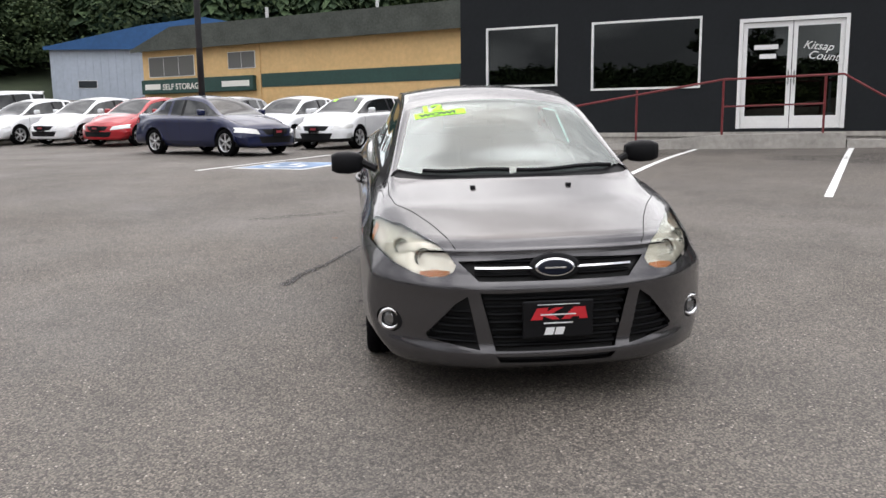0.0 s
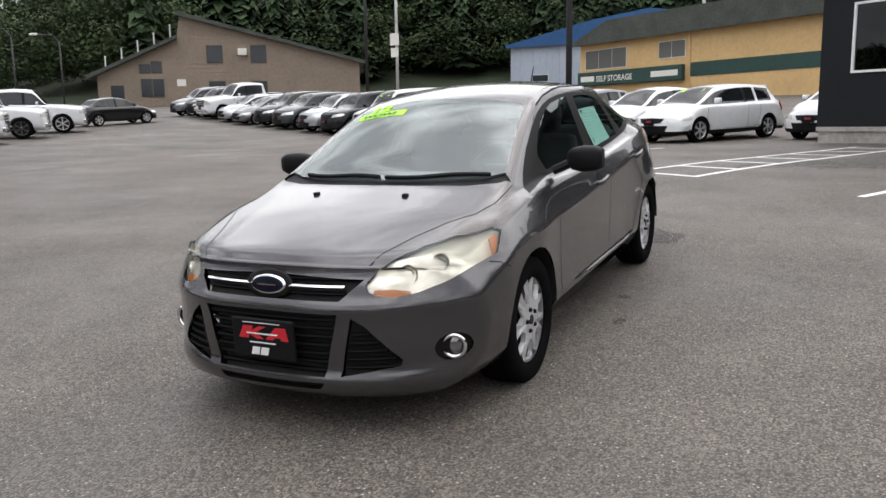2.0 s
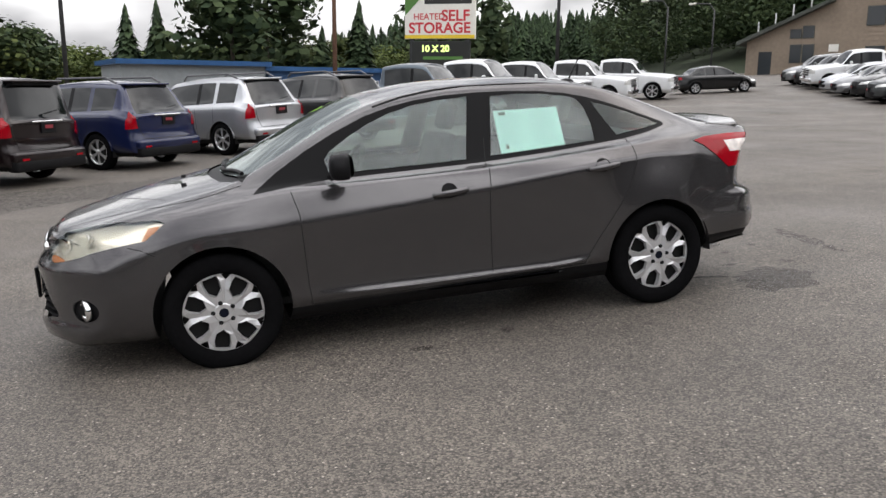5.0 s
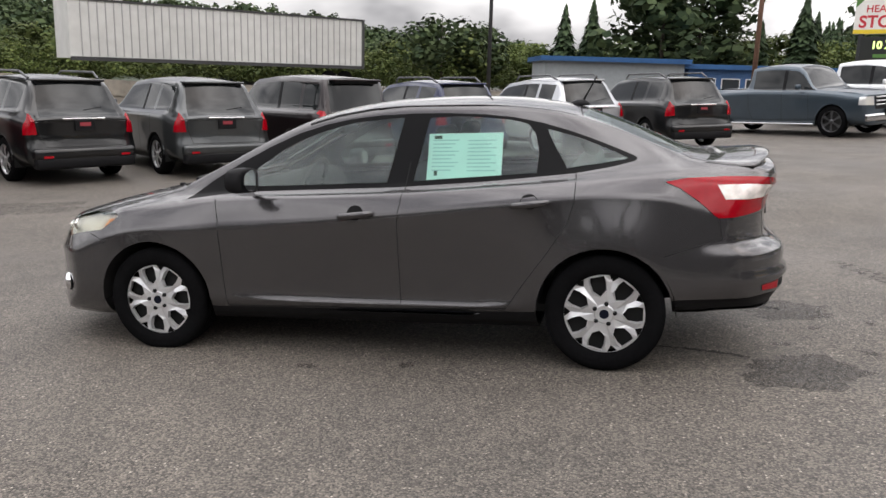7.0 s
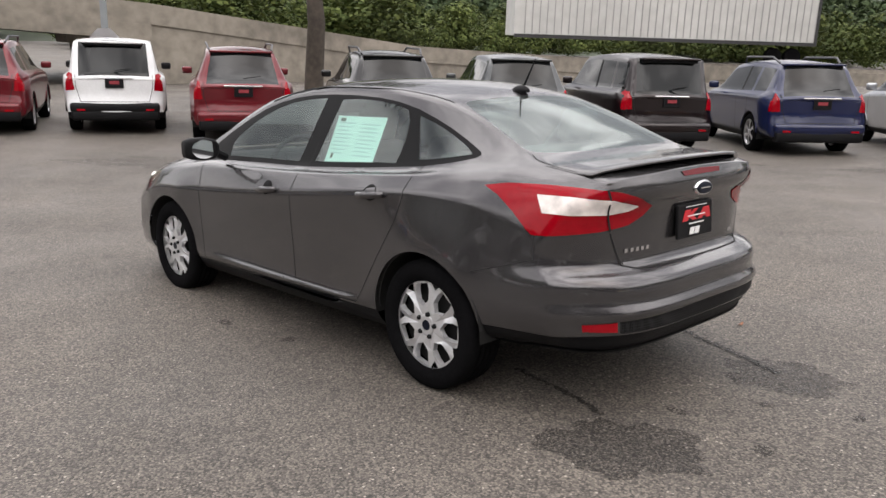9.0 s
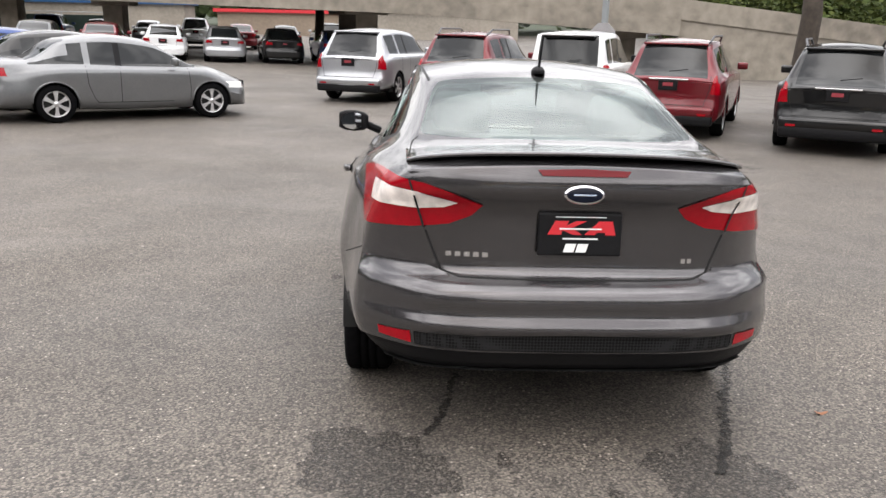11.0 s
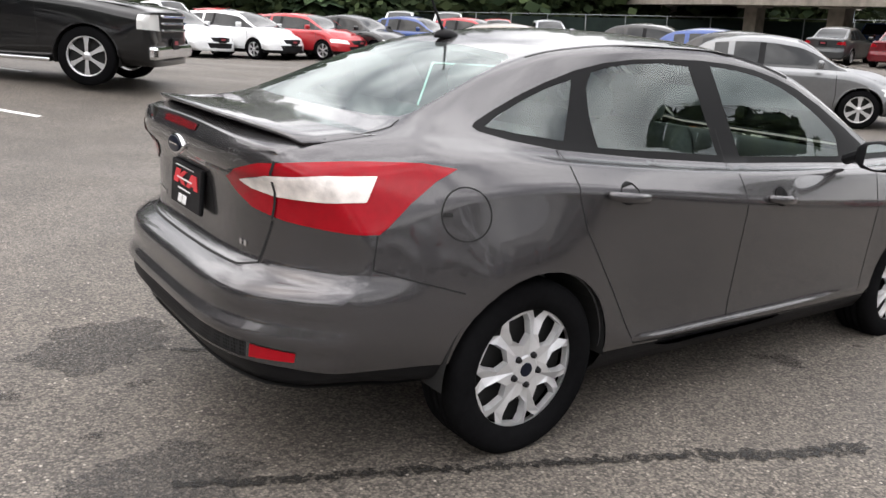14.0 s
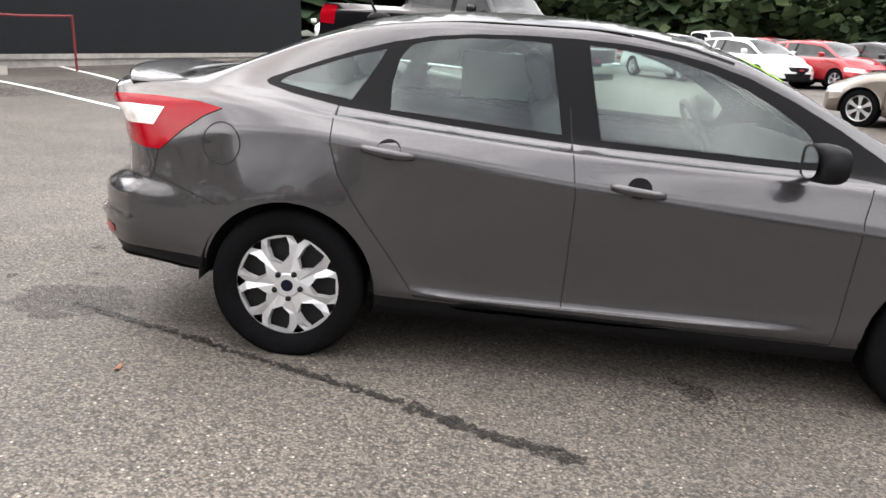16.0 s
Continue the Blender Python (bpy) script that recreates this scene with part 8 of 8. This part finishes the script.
    for k in range(n + 1):
        x = -0.625 + 1.25 * k / n
        e = max(0.0, 1 - (abs(x) / 0.625) ** 5)
        yd = 2.19 - 0.12 * (abs(x) / 0.625) ** 2.6
        front = yd - 0.31 + 0.06 * (abs(x) / 0.6) ** 2
        deck = lambda y: surf(2, (abs(x), y))[0].z
        zt = deck(yd - 0.10) + 0.003 + 0.018 * e
        tip = 0.004 + 0.012 * e
        q = [sb.verts.new((x, y, z)) for y, z in ((front, deck(front) + 0.001), (yd - 0.20, deck(yd - 0.20) + 0.002 + 0.006 * e), (yd - 0.08, deck(yd - 0.08) + 0.003 + 0.014 * e), (yd + tip - 0.012, zt), (yd + tip, zt - 0.004), (yd + tip - 0.002, zt - 0.012), (yd - 0.02, zt - 0.014 - 0.006 * e), (yd - 0.07, deck(yd - 0.07) - 0.002))]
        if prev:
            for i in range(8):
                sb.faces.new((prev[i], prev[(i + 1) % 8], q[(i + 1) % 8], q[i]))
        else:
            sb.faces.new(q)
        prev = q
    sb.faces.new(prev[::-1])
    bmesh.ops.recalc_face_normals(sb, faces=sb.faces)
    part("spoiler", sb, M_CAR, car, "grey trunk spoiler", smooth=True)
    # aerial
    sb = bmesh.new()
    vs = bmesh.ops.create_uvsphere(sb, u_segments=16, v_segments=8, radius=1)["verts"]
    for v in vs:
        v.co = Vector((v.co.x * 0.033, v.co.y * 0.06, max(v.co.z, -0.2) * 0.032))
        v.co += Vector((0, 1.14, 1.382))
    ae = part("aerial_base", sb, M_TRIM, car, smooth=True)
    part("aerial_rod", tubed([(0, 1.155, 1.40), (0.0, 1.24, 1.55)], [0.007, 0.0035], 6), M_TRIM, ae, "short black roof aerial")
    # washer jets and wipers
    for x in (-0.27, 0.265):
        co, no = surf(2, (abs(x), -1.45))
        sb = boxed((-0.014, -0.02, -0.004), (0.014, 0.012, 0.012), Matrix.Translation((x, -1.45, co.z)), 0.005)
        part("washer_jet", sb, M_TRIM, car)
    for x0, x1 in ((0.60, 0.02), (-0.02, -0.52)):
        pts = []
        for k in range(7):
            x = x0 + (x1 - x0) * k / 6
            co, no = surf(2, (abs(x), -1.215 + 0.10 * (abs(x) / 0.7) ** 2 + 0.012 * math.sin(k)))
            pts.append((x, co.y, co.z + 0.009))
        w = part("wiper", tubed(pts, 0.012, 6), M_TRIM, car, "black wiper arm and blade")
    # price paint on the windscreen: on the passenger's upper corner
    def on_glass(x, y):
        co, no = surf(2, (abs(x), y))
        return Vector((x, co.y, co.z)), Vector((-no.x if x < 0 else no.x, no.y, no.z))
    def glass_text(txt, x, y, size, material, squash=1.0, weight=0.012):
        cu = bpy.data.curves.new("price", "FONT")
        cu.body, cu.size, cu.offset = txt, size, weight
        tx = new("price_text", cu)
        dg = bpy.context.evaluated_depsgraph_get()
        me = bpy.data.meshes.new_from_object(tx.evaluated_get(dg))
        bpy.data.objects.remove(tx)
        for v in me.vertices:
            gx, gy = x + v.co.x, y + v.co.y * squash
            p, no = on_glass(gx, gy)
            v.co = p + no * 0.004
        me.materials.append(material)
        ob = new("price_text", me)
        ob.parent = car
        ob["label"] = "painted price lettering on the glass"
    sb = bmesh.new()
    prev = None
    for k in range(13):
        x = -0.52 + 0.33 * k / 12
        q = []
        for y in (-0.60, -0.53):
            p, no = on_glass(x, y)
            q.append(sb.verts.new(p + no * 0.002))
        if prev:
            sb.faces.new((prev[0], q[0], q[1], prev[1]))
        prev = q
    part("price_band", sb, M_LIME, car, "lime green paint band on the glass")
    glass_text("12", -0.48, -0.52, 0.15, M_LIME, 0.75, 0.008)
    glass_text("WOW!", -0.49, -0.59, 0.075, M_LETTER, 0.75, 0.004)
    # pale paper in the left rear window
    def side_sheet(y0, y1, z0, z1, material, parent, name, out, lean=0.0):
        sb = bmesh.new()
        g = []
        n = 6
        for i in range(n + 1):
            rowv = []
            for j in range(n + 1):
                z = z0 + (z1 - z0) * j / n
                y = y0 + (y1 - y0) * i / n + lean * (z - z0)
                co, no = surf(0, (y, z))
                rowv.append(sb.verts.new(co - no * 0.008 + no * out))
            g.append(rowv)
        for i in range(n):
            for j in range(n):
                sb.faces.new((g[i][j], g[i + 1][j], g[i + 1][j + 1], g[i][j + 1]))
        return part(name, sb, material, parent)
    pp = side_sheet(0.345, 0.765, 0.998, 1.255, M_PAPER, car, "window_sticker", 0.0)
    pp["label"] = "pale green two-page buyer paper inside the window"
    for k in range(9):
        z = 1.215 - 0.02 * k
        side_sheet(0.37, 0.52 - 0.02 * (k % 3), z, z + 0.006, M_PRINT, pp, "print_line", 0.001)
        side_sheet(0.57, 0.73 - 0.03 * (k % 2), z - 0.004, z + 0.002, M_PRINT, pp, "print_line", 0.001)
    side_sheet(0.375, 0.42, 1.225, 1.243, M_LETTER, pp, "print_mark", 0.001)
    side_sheet(0.385, 0.405, 1.03, 1.055, M_LETTER, pp, "print_mark", 0.001)

    # cabin
    def seat(x, y, w, back_y, name="front_seat"):
        st = part(name, boxed((x - w / 2, y - 0.26, 0.42), (x + w / 2, y + 0.26, 0.58), None, 0.05), M_SEAT, car, smooth=True)
        sb = boxed((-w / 2, -0.07, 0.0), (w / 2, 0.07, 0.62), Matrix.Translation((x, back_y, 0.50)) @ Matrix.Rotation(-0.32, 4, "X"), 0.05)
        part("seat_back", sb, M_SEAT, st, smooth=True)
        for hx in ((x,) if w < 0.8 else (x - 0.36, x + 0.36)):
            sb = boxed((-0.13, -0.045, 0.64), (0.13, 0.045, 0.83), Matrix.Translation((hx, back_y, 0.50)) @ Matrix.Rotation(-0.32, 4, "X"), 0.04)
            part("headrest", sb, M_SEAT, st, smooth=True)
    seat(0.37, -0.12, 0.5, 0.14)
    seat(-0.37, -0.12, 0.5, 0.14)
    seat(0.0, 0.78, 1.24, 1.02, "rear_seat")
    sb = bmesh.new()
    prev = None
    for y, z in ((-1.12, 0.90), (-1.0, 0.955), (-0.85, 0.985), (-0.72, 0.965), (-0.66, 0.88), (-0.68, 0.6)):
        q = [sb.verts.new((x, y, z)) for x in (-0.70, -0.3, 0.0, 0.3, 0.70)]
        if prev:
            for i in range(4):
                sb.faces.new((prev[i], prev[i + 1], q[i + 1], q[i]))
        prev = q
    part("dashboard", sb, M_DASH, car, smooth=True)
    sb = bmesh.new()
    R = 0.185
    q = Matrix.Translation((0.37, -0.50, 0.93)) @ Matrix.Rotation(radians(62), 4, "X")
    tube(sb, [q @ Vector((R * math.cos(a), R * math.sin(a), 0)) for a in [k * math.tau / 24 for k in range(25)]], 0.015, 8)
    sw = part("steering_wheel", sb, M_DASH, car, smooth=True)
    part("wheel_hub", boxed((-0.09, -0.06, -0.03), (0.09, 0.06, 0.02), q, 0.02), M_DASH, sw)
    for a in (0.15, math.pi - 0.15, -math.pi / 2):
        part("spoke", tubed([q @ Vector((0.06 * math.cos(a), 0.06 * math.sin(a), 0)), q @ Vector((R * math.cos(a), R * math.sin(a), 0))], 0.016, 6), M_DASH, sw)
    part("rear_view_mirror", boxed((-0.12, -0.02, -0.035), (0.12, 0.02, 0.035), Matrix.Translation((0.0, -0.36, 1.27)), 0.015), M_TRIM, car)
    part("cabin_floor", boxed((-0.76, -1.1, 0.28), (0.76, 1.2, 0.32)), M_DARK, car)
    part("shelf", boxed((-0.58, 1.1, 0.99), (0.58, 1.75, 1.01)), M_SEAT, car)

    # wheels: silver covers with seven openings
    def cover(parent):
        out, r_in = 0.218, 0.05
        sb = bmesh.new()
        n = 7
        # flat pattern per sector, then dished
        def pt(r, a, dz=0.0):
            dish = 0.018 * (1 - (r / out) ** 2) * (1 if r > 0.05 else 0.7)
            return sb.verts.new((dish + dz, r * math.sin(a), r * math.cos(a)))
        for k in range(n):
            a0 = k * math.tau / n
            h = math.tau / n / 2
            # pentagon opening centred on a0: narrow end inwards
            hole = [(0.090, 0.0), (0.122, 0.31), (0.168, 0.27), (0.197, 0.20), (0.197, -0.20), (0.168, -0.27), (0.122, -0.31)]
            o = [pt(r, a0 + da) for r, da in hole]
            inn = [pt(r * 0.985 + 0.14 * 0.015, a0 + da * 0.86, -0.024) for r, da in hole]
            for i in range(7):
                sb.faces.new((o[i], o[(i + 1) % 7], inn[(i + 1) % 7], inn[i]))
            rim_ = [pt(out, a0 + h * t) for t in (-1, -0.6, -0.25, 0.25, 0.6, 1)]
            cen_ = [pt(r_in, a0 + h * t) for t in (-1, 0, 1)]
            sl, sr = pt(0.12, a0 - h, -0.009), pt(0.12, a0 + h, -0.009)
            # small triangular opening at the sector's edges
            tl, tr = pt(0.172, a0 - h, -0.012), pt(0.172, a0 + h, -0.012)
            ul, ur = pt(0.203, a0 - h * 0.72), pt(0.203, a0 + h * 0.72)
            el, er = pt(0.205, a0 - h), pt(0.205, a0 + h)
            f = sb.faces.new
            f((cen_[1], cen_[2], o[0])); f((cen_[0], cen_[1], o[0]))
            f((cen_[2], sr, o[1], o[0])); f((sl, cen_[0], o[0], o[6]))
            f((sr, tr, o[2], o[1])); f((tl, sl, o[6], o[5]))
            f((tr, ur, o[3], o[2])); f((ul, tl, o[5], o[4]))
            f((o[3], ur, rim_[4], rim_[3])); f((ul, o[4], rim_[2], rim_[1]))
            f((o[4], o[3], rim_[3], rim_[2]))
            f((ur, er, rim_[5], rim_[4])); f((el, ul, rim_[1], rim_[0]))
        bmesh.ops.remove_doubles(sb, verts=sb.verts, dist=1e-4)
        # rolled outer edge
        edge = [e for e in sb.edges if len(e.link_faces) == 1 and all(abs(Vector((0, v.co.y, v.co.z)).length - out) < 0.002 for v in e.verts)]
        r = bmesh.ops.extrude_edge_only(sb, edges=edge)
        for v in r["geom"]:
            if isinstance(v, bmesh.types.BMVert):
                v.co.x -= 0.03
                v.co.y *= 1.01
                v.co.z *= 1.01
        spin(sb, [(0.0, 0.016), (0.045, 0.016), (0.052, 0.012)], "x", 24)
        bmesh.ops.recalc_face_normals(sb, faces=sb.faces)
        if sum(f.normal.x * f.calc_area() for f in sb.faces) < 0:
            bmesh.ops.reverse_faces(sb, faces=sb.faces)
        c = part("wheel_cover", sb, M_COVER, parent, "silver plastic wheel cover with seven openings")
        c.location = (0.078, 0, 0)
        c.scale = (1, 1.035, 1.035)
        sb = bmesh.new()
        spin(sb, [(0.0, 0.02), (0.023, 0.0195), (0.026, 0.014)], "x", 20)
        part("centre_cap", sb, M_BADGE, c, "dark blue centre cap")
        for k in range(5):
            a = k * math.tau / 5 + 0.05
            sb = bmesh.new()
            spin(sb, [(0.0, 0.026), (0.009, 0.025), (0.0125, 0.012)], "x", 10, (0, 0.054 * math.sin(a), 0.054 * math.cos(a)))
            part("wheel_nut", sb, M_TRIM, c, smooth=True)
        return c

    tyre = [(0.205, -0.085), (0.225, -0.100), (0.275, -0.108), (0.300, -0.100), (0.3135, -0.085), (0.316, -0.06)]
    for g in (-0.035, 0.0, 0.035):
        tyre += [(0.316, g - 0.005), (0.308, g - 0.004), (0.308, g + 0.004), (0.316, g + 0.005)]
    tyre += [(0.316, 0.06), (0.3135, 0.085), (0.300, 0.100), (0.275, 0.108), (0.268, 0.1065), (0.262, 0.108), (0.225, 0.100), (0.212, 0.085)]
    first = None
    for s in (1, -1):
        for y in (-1.324, 1.324):
            w = part("wheel", spin(bmesh.new(), tyre, "x", 56), M_RUBBER, car, "black tyre", smooth=True)
            w.location = (s * 0.772, y, 0.303)
            cover(w)
            sb = bmesh.new()
            spin(sb, [(0.0, 0.03), (0.215, 0.03), (0.215, -0.09)], "x", 32)
            part("steel_rim", sb, M_DARK, w)
            turn = {(1, -1.324): 0.3, (1, 1.324): 1.1, (-1, -1.324): 0.7, (-1, 1.324): 2.05}[(s, y)]
            w.rotation_euler = (turn, 0, 0) if s > 0 else (turn, 0, math.pi)
            sb = bmesh.new()
            n = 20
            prev = None
            for k in range(n + 1):
                a = math.pi * (-0.01 + 1.02 * k / n)
                q = [sb.verts.new((s * x, y + 0.366 * math.cos(a), 0.306 + 0.366 * math.sin(a))) for x in (0.50, 0.70, 0.878)]
                if prev:
                    for i in (0, 1):
                        sb.faces.new((prev[i], prev[i + 1], q[i + 1], q[i]))
                prev = q
            part("wheel_arch_liner", sb, M_DARK, car)
    tree_bm.free()
    sh.bm.free()
    return car


build_sedan()
